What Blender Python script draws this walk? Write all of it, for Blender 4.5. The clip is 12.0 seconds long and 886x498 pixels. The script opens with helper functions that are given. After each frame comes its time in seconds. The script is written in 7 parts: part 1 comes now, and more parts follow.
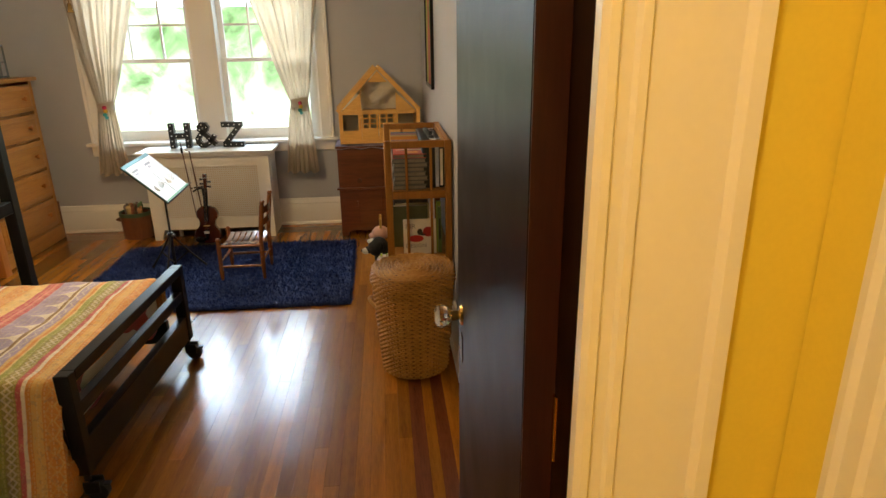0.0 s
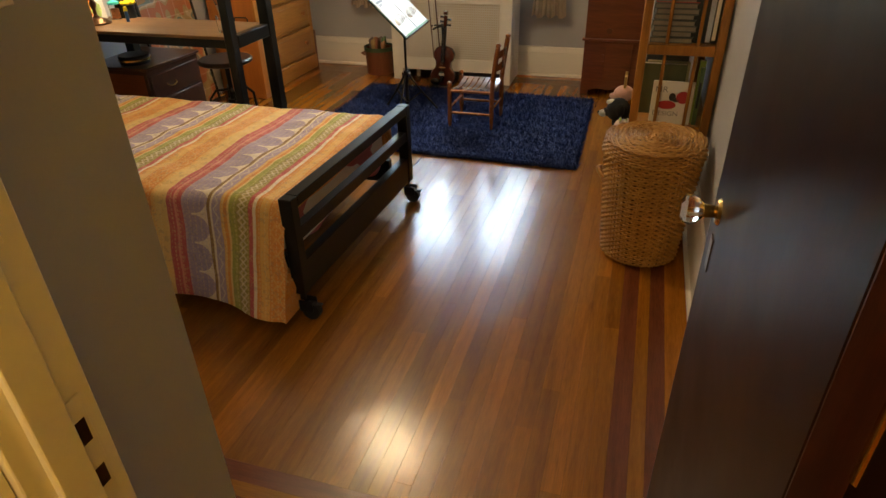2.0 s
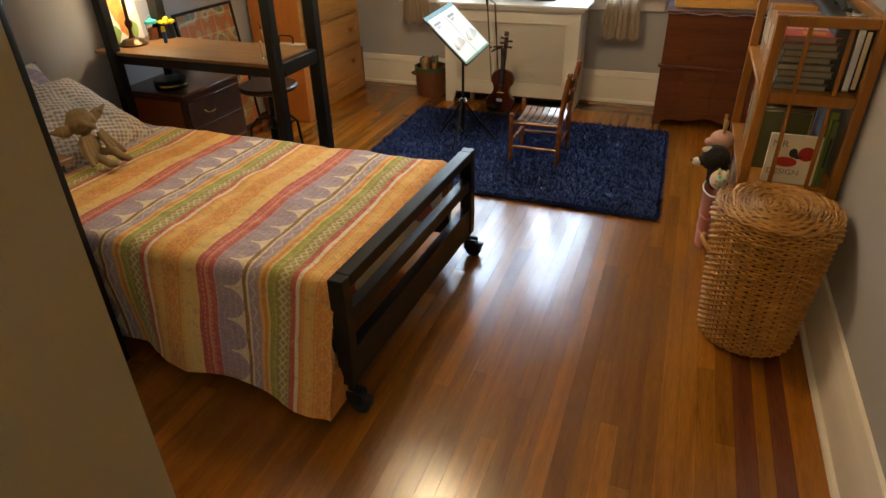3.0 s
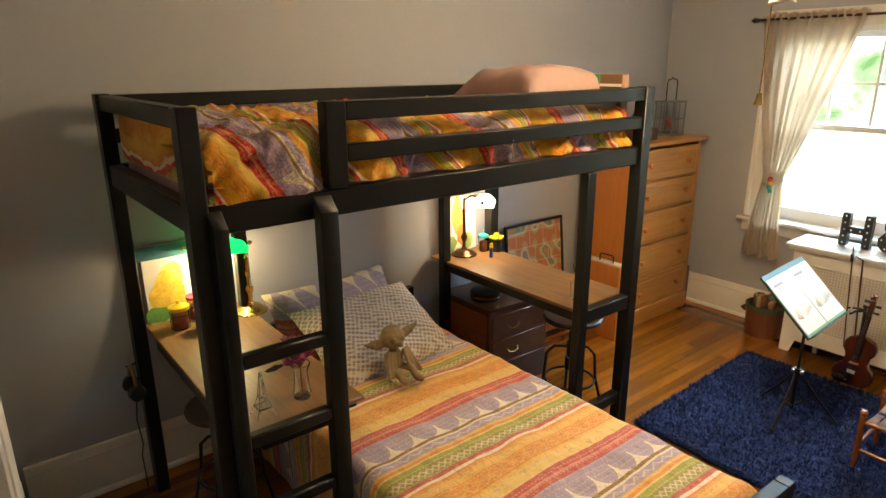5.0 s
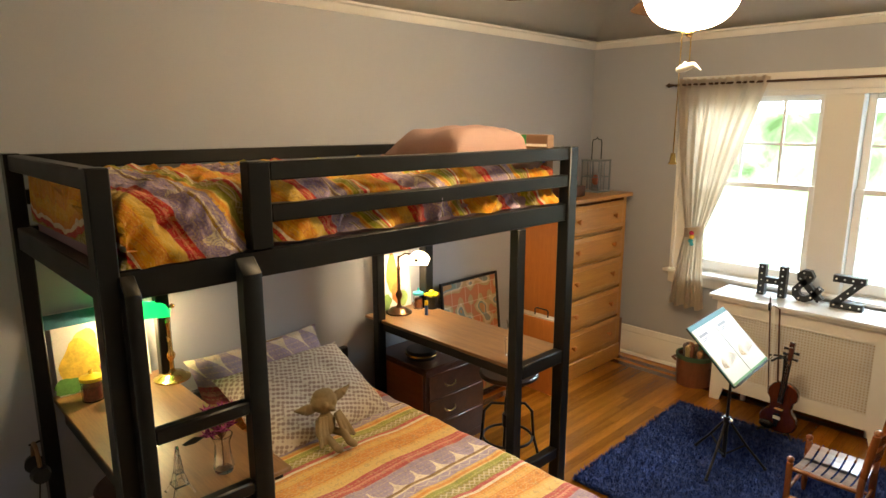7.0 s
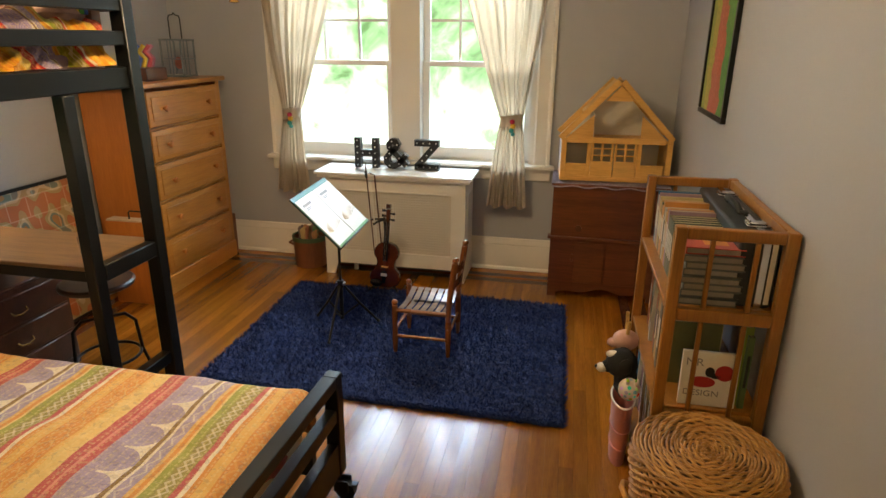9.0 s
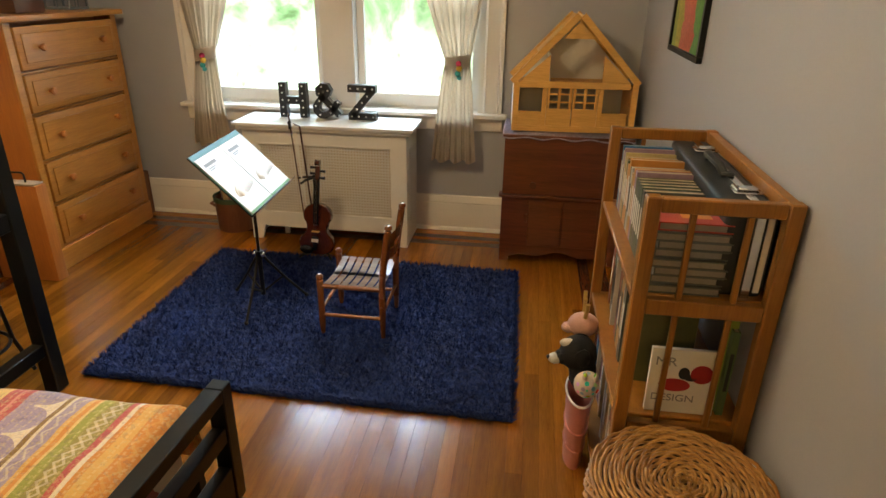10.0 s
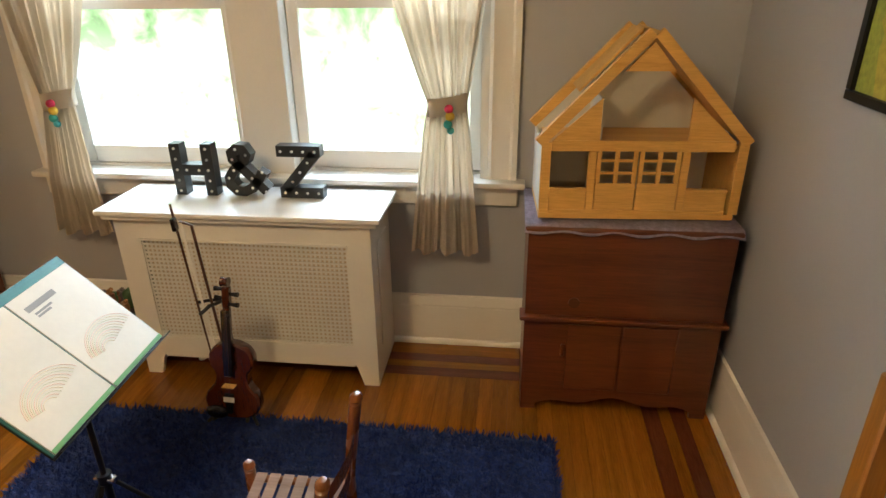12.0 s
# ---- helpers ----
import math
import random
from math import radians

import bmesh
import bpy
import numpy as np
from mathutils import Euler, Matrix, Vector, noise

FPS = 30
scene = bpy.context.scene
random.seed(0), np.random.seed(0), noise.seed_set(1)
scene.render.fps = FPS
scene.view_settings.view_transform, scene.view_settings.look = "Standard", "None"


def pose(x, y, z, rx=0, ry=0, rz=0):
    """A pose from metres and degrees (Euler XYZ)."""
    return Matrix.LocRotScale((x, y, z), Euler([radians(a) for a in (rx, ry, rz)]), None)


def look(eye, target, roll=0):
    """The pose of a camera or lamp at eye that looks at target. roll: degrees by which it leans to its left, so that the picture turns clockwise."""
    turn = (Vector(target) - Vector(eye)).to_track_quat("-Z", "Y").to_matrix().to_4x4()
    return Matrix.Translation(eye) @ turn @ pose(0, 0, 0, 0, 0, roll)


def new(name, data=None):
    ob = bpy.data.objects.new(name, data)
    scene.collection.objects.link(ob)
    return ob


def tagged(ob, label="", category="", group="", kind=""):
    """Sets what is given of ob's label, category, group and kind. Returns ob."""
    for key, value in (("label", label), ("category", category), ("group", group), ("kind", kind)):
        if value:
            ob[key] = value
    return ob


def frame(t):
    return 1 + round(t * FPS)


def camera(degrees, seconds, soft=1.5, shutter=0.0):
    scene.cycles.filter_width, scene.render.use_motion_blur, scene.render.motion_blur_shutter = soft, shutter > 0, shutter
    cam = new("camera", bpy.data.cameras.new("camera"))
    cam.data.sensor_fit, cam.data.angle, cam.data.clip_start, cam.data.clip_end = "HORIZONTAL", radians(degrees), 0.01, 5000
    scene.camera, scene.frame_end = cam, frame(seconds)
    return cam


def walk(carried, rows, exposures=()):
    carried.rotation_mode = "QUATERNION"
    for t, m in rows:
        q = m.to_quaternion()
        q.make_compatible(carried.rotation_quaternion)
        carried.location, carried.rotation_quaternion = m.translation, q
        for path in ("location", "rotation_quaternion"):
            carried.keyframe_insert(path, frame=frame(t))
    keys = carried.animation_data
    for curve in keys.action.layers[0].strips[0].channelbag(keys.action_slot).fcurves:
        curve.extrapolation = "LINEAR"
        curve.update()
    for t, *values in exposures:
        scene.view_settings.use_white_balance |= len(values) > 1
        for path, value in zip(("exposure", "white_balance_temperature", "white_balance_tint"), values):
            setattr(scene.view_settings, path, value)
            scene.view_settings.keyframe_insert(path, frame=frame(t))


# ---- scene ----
# camera
cam = camera(71.4, 12.0)
PATH = [
    (0, (0.671, 0.141, 1.547), (0.837, 2.03, 0.911), -0.9),
    (0.5, (0.756, 0.165, 1.514), (0.413, 1.985, 0.758), -0.7),
    (1, (0.758, 0.151, 1.475), (0.284, 1.845, 0.524), -1.1),
    (1.5, (0.712, 0.203, 1.466), (0.194, 1.848, 0.453), -1.6),
    (2, (0.654, 0.404, 1.451), (0.133, 2.036, 0.419), -1.4),
    (2.5, (0.524, 0.604, 1.457), (-0.022, 2.23, 0.429), -1.6),
    (2.7, (0.46, 0.682, 1.46), (-0.099, 2.306, 0.436), -1.6),
    (4.3, (0.194, 1.145, 1.737), (-1.041, 2.433, 0.833), -1.4),
    (4.5, (0.214, 1.141, 1.768), (-1.126, 2.401, 0.983), -1.4),
    (4.8, (0.216, 1.158, 1.807), (-1.223, 2.391, 1.169), -0.6),
    (5, (0.255, 1.153, 1.846), (-1.243, 2.347, 1.272), -0.3),
    (5.5, (0.269, 1.137, 1.864), (-1.323, 2.268, 1.432), -0.2),
    (6, (0.26, 1.132, 1.865), (-1.345, 2.254, 1.454), -0.2),
    (6.5, (0.255, 1.167, 1.861), (-1.328, 2.32, 1.457), 0.1),
    (7, (0.266, 1.194, 1.851), (-1.139, 2.561, 1.452), 0),
    (7.5, (0.272, 1.241, 1.836), (-0.758, 2.909, 1.44), 0.1),
    (7.6, (0.286, 1.261, 1.824), (-0.679, 2.966, 1.427), -0.1),
    (7.7, (0.307, 1.278, 1.807), (-0.585, 3.027, 1.428), 0),
    (9.3, (0.345, 1.466, 1.559), (0.027, 3.301, 0.83), 0.3),
    (9.5, (0.369, 1.596, 1.539), (0.085, 3.419, 0.765), 0.2),
    (10, (0.381, 1.843, 1.521), (0.136, 3.66, 0.722), 0.9),
    (10.5, (0.382, 2.175, 1.533), (0.154, 3.992, 0.729), 0.3),
    (11, (0.403, 2.524, 1.498), (0.24, 4.342, 0.681), 0.5),
    (11.5, (0.373, 2.884, 1.498), (0.231, 4.697, 0.666), 0.5),
    (12, (0.2, 3.261, 1.534), (-0.015, 5.074, 0.717), -0.6),
]
GARDEN, BOWL = 2.1, 84.0
EXPOSURES = [(0.0, -0.10), (1.5, -0.18), (2.7, -0.24), (4.3, 0.10), (6.5, 0.24), (7.7, 0.16), (9.3, -0.12), (12.0, -0.02)]
walk(cam, [(t, look(eye, target, roll)) for t, eye, target, roll in PATH], EXPOSURES)

# world and lights
world = bpy.data.worlds.new("sky")
scene.world = world
world.use_nodes = True
wn = world.node_tree
sky = wn.nodes.new("ShaderNodeTexSky")
sky.sky_type = "NISHITA"
sky.sun_disc = False
sky.sun_elevation, sky.sun_rotation = radians(50), radians(200)
wn.links.new(sky.outputs[0], wn.nodes["Background"].inputs[0])
wn.nodes["Background"].inputs[1].default_value = 0.1


def lamp(name, kind, m, energy, color, size=0.1, size_y=0.1):
    data = bpy.data.lights.new(name, kind)
    data.energy, data.color = energy, color
    if kind == "AREA":
        data.shape, data.size, data.size_y = "RECTANGLE", size, size_y
    else:
        data.shadow_soft_size = size
    ob = new(name, data)
    ob.matrix_world = m
    return ob


WARM, TUNG, DAY = (1.0, 0.74, 0.45), (1.0, 0.68, 0.34), (0.64, 0.83, 1.0)
lamp("sky_light", "AREA", look((-0.8, 7.2, 2.4), (-0.8, 4.0, 0.9)), 235, DAY, 2.2, 1.0)
lamp("hall_bulb", "POINT", pose(0.1, -0.35, 2.2), 42, (1.0, 0.69, 0.33), 0.07)
lamp("fan_bulb", "POINT", pose(-0.77, 3.42, 2.316), 30, WARM, 0.06)

# ---------------------------------------------------------------- materials
def node(t, kind, **inputs):
    n = t.nodes.new(kind)
    for k, v in inputs.items():
        n.inputs[k].default_value = v
    return n


def base_mat(name, rough=0.5, metal=0.0, coat=0.0):
    m = bpy.data.materials.new(name)
    m.use_nodes = True
    t = m.node_tree
    b = t.nodes["Principled BSDF"]
    b.inputs["Roughness"].default_value = rough
    b.inputs["Metallic"].default_value = metal
    b.inputs["Coat Weight"].default_value = coat
    b.inputs["Coat Roughness"].default_value = 0.12
    return m, t, b


def coords(t, scale, rot=(0, 0, 0)):
    g = t.nodes.new("ShaderNodeNewGeometry")
    mp = t.nodes.new("ShaderNodeMapping")
    mp.inputs["Scale"].default_value = scale
    mp.inputs["Rotation"].default_value = rot
    t.links.new(g.outputs["Position"], mp.inputs["Vector"])
    return mp.outputs[0]


def noise_tex(t, vec, scale, detail=3.0, rough=0.55, dist=0.0):
    n = node(t, "ShaderNodeTexNoise", Scale=scale, Detail=detail, Roughness=rough, Distortion=dist)
    t.links.new(vec, n.inputs["Vector"])
    return n.outputs["Fac"]


def ramp(t, fac, stops, constant=False):
    r = t.nodes.new("ShaderNodeValToRGB")
    e = r.color_ramp
    if constant:
        e.interpolation = "CONSTANT"
    while len(e.elements) < len(stops):
        e.elements.new(0.5)
    for el, (p, c) in zip(e.elements, stops):
        el.position, el.color = p, (*c, 1)
    t.links.new(fac, r.inputs[0])
    return r.outputs[0]


def math_n(t, op, a, b=0.0, c=0.0):
    n = t.nodes.new("ShaderNodeMath")
    n.operation = op
    for i, v in enumerate((a, b, c)):
        if isinstance(v, (int, float)):
            n.inputs[i].default_value = v
        else:
            t.links.new(v, n.inputs[i])
    return n.outputs[0]


def mix(t, fac, a, b, blend="MIX"):
    n = t.nodes.new("ShaderNodeMix")
    n.data_type, n.blend_type = "RGBA", blend
    for i, v in ((0, fac), (6, a), (7, b)):
        if isinstance(v, (int, float)):
            n.inputs[i].default_value = v
        elif isinstance(v, tuple):
            n.inputs[i].default_value = (*v, 1)
        else:
            t.links.new(v, n.inputs[i])
    return n.outputs[2]


def bump(t, b, height, strength, distance=0.01):
    n = node(t, "ShaderNodeBump", Strength=strength, Distance=distance)
    t.links.new(height, n.inputs["Height"])
    t.links.new(n.outputs[0], b.inputs["Normal"])


def shade(c, k):
    return tuple(min(1.0, max(0.0, v * k)) for v in c)


def paint(name, color, rough=0.5, var=0.08, scale=3.0, fine=120.0, bumps=0.06, metal=0.0, coat=0.0):
    """Paint, plastic, metal or cloth of one colour with stains at a large and a fine scale."""
    m, t, b = base_mat(name, rough, metal, coat)
    v = coords(t, (1, 1, 1))
    big, small = noise_tex(t, v, scale, 4), noise_tex(t, v, fine, 2)
    c = ramp(t, big, [(0.3, shade(color, 1 - var)), (0.7, shade(color, 1 + var))])
    c = mix(t, 0.25, c, ramp(t, small, [(0.3, shade(color, 1 - 1.5 * var)), (0.7, shade(color, 1 + 1.5 * var))]))
    t.links.new(c, b.inputs["Base Color"])
    r = node(t, "ShaderNodeMapRange")
    r.inputs["To Min"].default_value, r.inputs["To Max"].default_value = max(0.02, rough - 0.08), rough + 0.08
    t.links.new(big, r.inputs["Value"])
    t.links.new(r.outputs[0], b.inputs["Roughness"])
    if bumps:
        bump(t, b, small, bumps, 0.004)
    return m


def wood(name, dark, light, axis="y", rough=0.35, coat=0.0, ring=5.0, per_piece=0.0, bumps=0.05, wave=0.0):
    """Wood with the grain along one axis."""
    m, t, b = base_mat(name, rough, 0, coat)
    long = {"x": (0.9, 16, 16), "y": (16, 0.9, 16), "z": (16, 16, 0.9)}[axis]
    v = coords(t, long)
    big = noise_tex(t, v, ring * 0.3, 4, 0.6, 0.6)
    fine = noise_tex(t, coords(t, tuple(3 * s for s in long)), ring, 3, 0.7)
    c = ramp(t, big, [(0.32, dark), (0.68, light)])
    c = mix(t, 0.35, c, ramp(t, fine, [(0.35, shade(dark, 0.8)), (0.65, shade(light, 1.08))]))
    if per_piece:
        o = t.nodes.new("ShaderNodeObjectInfo")
        k = math_n(t, "MULTIPLY_ADD", o.outputs["Random"], per_piece, 1 - per_piece / 2)
        g = t.nodes.new("ShaderNodeCombineColor")
        for i in range(3):
            t.links.new(k, g.inputs[i])
        c = mix(t, 1.0, c, g.outputs[0], "MULTIPLY")
    t.links.new(c, b.inputs["Base Color"])
    wear = noise_tex(t, coords(t, (1, 1, 1)), 5, 4)
    r = node(t, "ShaderNodeMapRange")
    r.inputs["To Min"].default_value, r.inputs["To Max"].default_value = max(0.03, rough - 0.07), rough + 0.1
    t.links.new(wear, r.inputs["Value"])
    t.links.new(r.outputs[0], b.inputs["Roughness"])
    if wave:
        fine = math_n(t, "MULTIPLY_ADD", noise_tex(t, coords(t, (1.6, 0.8, 1)), 7, 2), wave, fine)
    bump(t, b, fine, bumps, 0.004)
    return m


def glass(name, color=(1, 1, 1), rough=0.0, alpha=None):
    m, t, b = base_mat(name, rough)
    b.inputs["Base Color"].default_value = (*color, 1)
    b.inputs["Transmission Weight"].default_value = 1.0
    b.inputs["IOR"].default_value = 1.45
    return m


def glow(name, color, strength, base=(0.8, 0.8, 0.8)):
    m, t, b = base_mat(name, 0.4)
    b.inputs["Base Color"].default_value = (*base, 1)
    b.inputs["Emission Color"].default_value = (*color, 1)
    b.inputs["Emission Strength"].default_value = strength
    return m


M_WALL = paint("wall_paint_grey", (0.42, 0.43, 0.465), 0.6, 0.03, 1.2, 160, 0.05)
M_YELLOW = paint("wall_paint_yellow", (0.80, 0.64, 0.09), 0.55, 0.04, 1.5, 160, 0.06)
M_CEIL = paint("ceiling_paint", (0.80, 0.78, 0.75), 0.7, 0.03, 1.0, 120, 0.05)
M_TRIM = paint("trim_white", (0.78, 0.75, 0.69), 0.32, 0.03, 2.0, 90, 0.03)
M_COVE = paint("cove_paint", (0.82, 0.79, 0.73), 0.6, 0.03, 2.0, 90, 0.03)
M_PLANK = wood("oak_plank", (0.158, 0.054, 0.005), (0.290, 0.112, 0.0115), "y", 0.19, 0.12, 6, 0.6, 0.05, 9.0)
M_PLANK_X = wood("oak_plank_across", (0.158, 0.054, 0.005), (0.290, 0.112, 0.0115), "x", 0.14, 0.15, 6, 0.4, 0.05, 9.0)
M_INLAY = wood("walnut_inlay", (0.085, 0.022, 0.010), (0.15, 0.045, 0.018), "y", 0.2, 0.25, 6, 0.2)
M_INLAY_X = wood("walnut_inlay_across", (0.085, 0.022, 0.010), (0.15, 0.045, 0.018), "x", 0.2, 0.25, 6, 0.2)
M_BOARD = paint("subfloor", (0.12, 0.06, 0.03), 0.8)
M_DOOR = wood("mahogany", (0.008, 0.0035, 0.003), (0.018, 0.006, 0.0035), "z", 0.34, 0.0, 5, bumps=0.015)
M_DOOR.node_tree.nodes["Principled BSDF"].inputs["Specular IOR Level"].default_value = 0.12
M_DOOREDGE = wood("mahogany_bare", (0.022, 0.005, 0.003), (0.046, 0.011, 0.005), "z", 0.35, 0.0, 5)
M_BLACK = paint("black_paint", (0.007, 0.0078, 0.008), 0.36, 0.15, 4, 70, 0.05)
M_BLACK.node_tree.nodes["Principled BSDF"].inputs["Specular IOR Level"].default_value = 0.3
M_METAL = paint("black_metal", (0.02, 0.02, 0.022), 0.38, 0.2, 6, 150, 0.03, 0.6)
M_CHROME = paint("chrome", (0.7, 0.7, 0.7), 0.15, 0.05, 6, 90, 0.0, 1.0)
M_BRASS = paint("brass", (0.55, 0.38, 0.13), 0.25, 0.15, 8, 120, 0.03, 1.0)
M_BRONZE = paint("dark_bronze", (0.10, 0.055, 0.03), 0.32, 0.2, 8, 120, 0.03, 0.9)
M_PINE = wood("yellow_pine", (0.37, 0.145, 0.022), (0.50, 0.22, 0.037), "y", 0.33, 0.2, 4)
M_PINE_SIDE = wood("orange_pine", (0.38, 0.12, 0.018), (0.48, 0.17, 0.028), "z", 0.4, 0.1, 4)
M_DESK = wood("oak_desk", (0.17, 0.088, 0.034), (0.29, 0.155, 0.06), "x", 0.4, 0.0, 5)
M_TEAK = wood("teak", (0.24, 0.095, 0.012), (0.36, 0.155, 0.022), "z", 0.4, 0.0, 5)
M_HUTCH = wood("cherry", (0.085, 0.022, 0.008), (0.165, 0.046, 0.016), "x", 0.3, 0.25, 4)
M_CHEST = wood("dark_walnut", (0.05, 0.016, 0.008), (0.10, 0.034, 0.014), "x", 0.3, 0.3, 4)
M_DOLL = wood("birch", (0.62, 0.33, 0.075), (0.78, 0.46, 0.13), "x", 0.45, 0.0, 4)
M_DOLL_IN = paint("doll_house_wall", (0.66, 0.64, 0.58), 0.6, 0.04)
M_CHAIR = wood("stained_chair_wood", (0.17, 0.055, 0.016), (0.26, 0.09, 0.028), "z", 0.25, 0.3, 6)
M_SEAT = wood("seat_slat_wood", (0.36, 0.26, 0.22), (0.52, 0.40, 0.34), "x", 0.13, 0.8, 6)
M_VIOLIN = wood("violin_varnish", (0.05, 0.010, 0.004), (0.10, 0.021, 0.007), "z", 0.15, 0.7, 6)
M_EBONY = paint("ebony", (0.012, 0.010, 0.010), 0.25, 0.2)
M_CURTAIN = paint("cream_linen", (0.68, 0.585, 0.465), 0.85, 0.05, 6, 300, 0.3)
ct = M_CURTAIN.node_tree
thin = node(ct, "ShaderNodeBsdfTranslucent", Color=(0.88, 0.80, 0.68, 1))
both = node(ct, "ShaderNodeMixShader", Fac=0.012)
ct.links.new(ct.nodes["Principled BSDF"].outputs[0], both.inputs[1])
ct.links.new(thin.outputs[0], both.inputs[2])
ct.links.new(both.outputs[0], ct.nodes["Material Output"].inputs[0])
M_WHITE = paint("white_enamel", (0.82, 0.80, 0.76), 0.25, 0.02, 3, 90, 0.02)
M_PAPER = paint("paper", (0.78, 0.76, 0.70), 0.7, 0.04)
M_GLASS = glass("clear_glass")
M_PINK = paint("pink_cotton", (0.33, 0.215, 0.195), 0.85, 0.06, 5, 250, 0.25)
M_PINKDUVET = paint("pink_lining", (0.55, 0.16, 0.17), 0.8, 0.12, 7, 250, 0.2)
M_LETTER = paint("black_enamel", (0.02, 0.022, 0.024), 0.4, 0.1)
M_BULB = paint("small_white_bulb", (0.75, 0.76, 0.76), 0.3, 0.02)
M_TERRA = wood("crock_wood", (0.12, 0.04, 0.018), (0.2, 0.07, 0.03), "z", 0.4)
M_TEAL = paint("teal_card", (0.03, 0.16, 0.17), 0.5, 0.1)
M_CASE = paint("black_leatherette", (0.016, 0.020, 0.022), 0.45, 0.2, 8, 260, 0.25)
M_RUBBER = paint("rubber", (0.012, 0.012, 0.012), 0.5)


def plush(name, color):
    return paint(name, color, 0.95, 0.15, 20, 200, 0.6)


# rug: deep blue shag with lighter and darker tufts
def rug_material():
    m, t, b = base_mat("blue_shag", 0.95)
    v = coords(t, (1, 1, 1))
    tuft, big = noise_tex(t, v, 60, 4, 0.75), noise_tex(t, v, 6.5, 5, 0.65)
    c = ramp(t, tuft, [(0.34, (0.001, 0.004, 0.028)), (0.68, (0.006, 0.030, 0.185))])
    c = mix(t, 0.4, c, ramp(t, big, [(0.3, (0.003, 0.011, 0.062)), (0.7, (0.007, 0.032, 0.17))]))
    t.links.new(c, b.inputs["Base Color"])
    b.inputs["Sheen Weight"].default_value = 0.05
    b.inputs["Sheen Tint"].default_value = (0.2, 0.35, 0.9, 1)
    bump(t, b, tuft, 0.8, 0.02)
    return m


M_RUG = rug_material()

OLIVE, ORANGE, GOLD = (0.30, 0.25, 0.06), (0.66, 0.27, 0.05), (0.72, 0.42, 0.11)
RED, LILAC, CREAM = (0.50, 0.10, 0.09), (0.38, 0.30, 0.40), (0.76, 0.68, 0.52)
GREEN, SALMON = (0.33, 0.33, 0.06), (0.66, 0.27, 0.20)
YELLOW, BROWN = (0.72, 0.50, 0.17), (0.26, 0.15, 0.03)


def striped_cloth(name, axis, period, offset, wobble, other, vivid=1.0, paisley=0.15, value=1.0, slope=0.0):
    """Printed cotton with woven bands across one axis, small zigzags in some of them and white animal shapes in the lilac one."""
    m, t, b = base_mat(name, 0.85)
    b.inputs["Sheen Weight"].default_value = 0.1
    g = t.nodes.new("ShaderNodeNewGeometry")
    s = t.nodes.new("ShaderNodeSeparateXYZ")
    t.links.new(g.outputs["Position"], s.inputs[0])
    along, across = s.outputs[axis], s.outputs[other]
    z = s.outputs["Z"]
    v = coords(t, (1, 1, 1))
    warp = math_n(t, "MULTIPLY_ADD", noise_tex(t, v, 3.0, 3), wobble, -wobble / 2)
    u = math_n(t, "MULTIPLY_ADD", z, slope, math_n(t, "ADD", along, warp))
    ph = math_n(t, "FRACT", math_n(t, "MULTIPLY_ADD", u, 1 / period, offset))
    across = math_n(t, "ADD", across, math_n(t, "MULTIPLY", z, 0.8))
    c = ramp(t, ph, [(0.0, GOLD), (0.05, ORANGE), (0.17, GOLD), (0.20, YELLOW), (0.29, RED), (0.345, SALMON), (0.36, RED), (0.405, LILAC),
                     (0.60, BROWN), (0.625, CREAM), (0.637, LILAC), (0.70, GOLD), (0.725, ORANGE), (0.75, YELLOW), (0.765, GREEN), (0.815, OLIVE),
                     (0.90, RED), (0.93, CREAM), (0.955, ORANGE), (0.985, GOLD)], True)
    tri = math_n(t, "PINGPONG", math_n(t, "MULTIPLY", across, 34.0), 1.0)
    for centre, amp, width, col in ((0.855, 0.05, 0.008, CREAM), (0.855, -0.05, 0.008, CREAM), (0.085, 0.035, 0.007, GOLD), (0.135, -0.03, 0.006, YELLOW), (0.67, 0.035, 0.006, CREAM)):
        line = math_n(t, "MULTIPLY_ADD", tri, amp, centre - amp / 2)
        d = math_n(t, "ABSOLUTE", math_n(t, "SUBTRACT", ph, line))
        c = mix(t, math_n(t, "MULTIPLY", math_n(t, "LESS_THAN", d, width), 0.5), c, col)
    # cream tooth shapes between the lilac animals
    cell = math_n(t, "ABSOLUTE", math_n(t, "SUBTRACT", math_n(t, "FRACT", math_n(t, "MULTIPLY", across, 9.0)), 0.5))
    rise = math_n(t, "MAXIMUM", math_n(t, "DIVIDE", math_n(t, "SUBTRACT", ph, 0.47), 0.13), 0.0)
    tooth = math_n(t, "LESS_THAN", cell, math_n(t, "MULTIPLY_ADD", math_n(t, "POWER", rise, 3.2), 0.34, 0.035))
    tooth = math_n(t, "MULTIPLY", math_n(t, "MULTIPLY", tooth, math_n(t, "GREATER_THAN", ph, 0.475)), math_n(t, "LESS_THAN", ph, 0.60))
    c = mix(t, tooth, c, CREAM)
    eye = math_n(t, "PINGPONG", math_n(t, "MULTIPLY", math_n(t, "SUBTRACT", ph, 0.41), 60.0), 1.0)
    inner = math_n(t, "MULTIPLY", math_n(t, "MULTIPLY", math_n(t, "GREATER_THAN", ph, 0.43), math_n(t, "LESS_THAN", ph, 0.56)), math_n(t, "GREATER_THAN", cell, 0.25))
    c = mix(t, math_n(t, "MULTIPLY", math_n(t, "MULTIPLY", inner, math_n(t, "GREATER_THAN", eye, 0.6)), 0.45), c, (0.30, 0.26, 0.36))
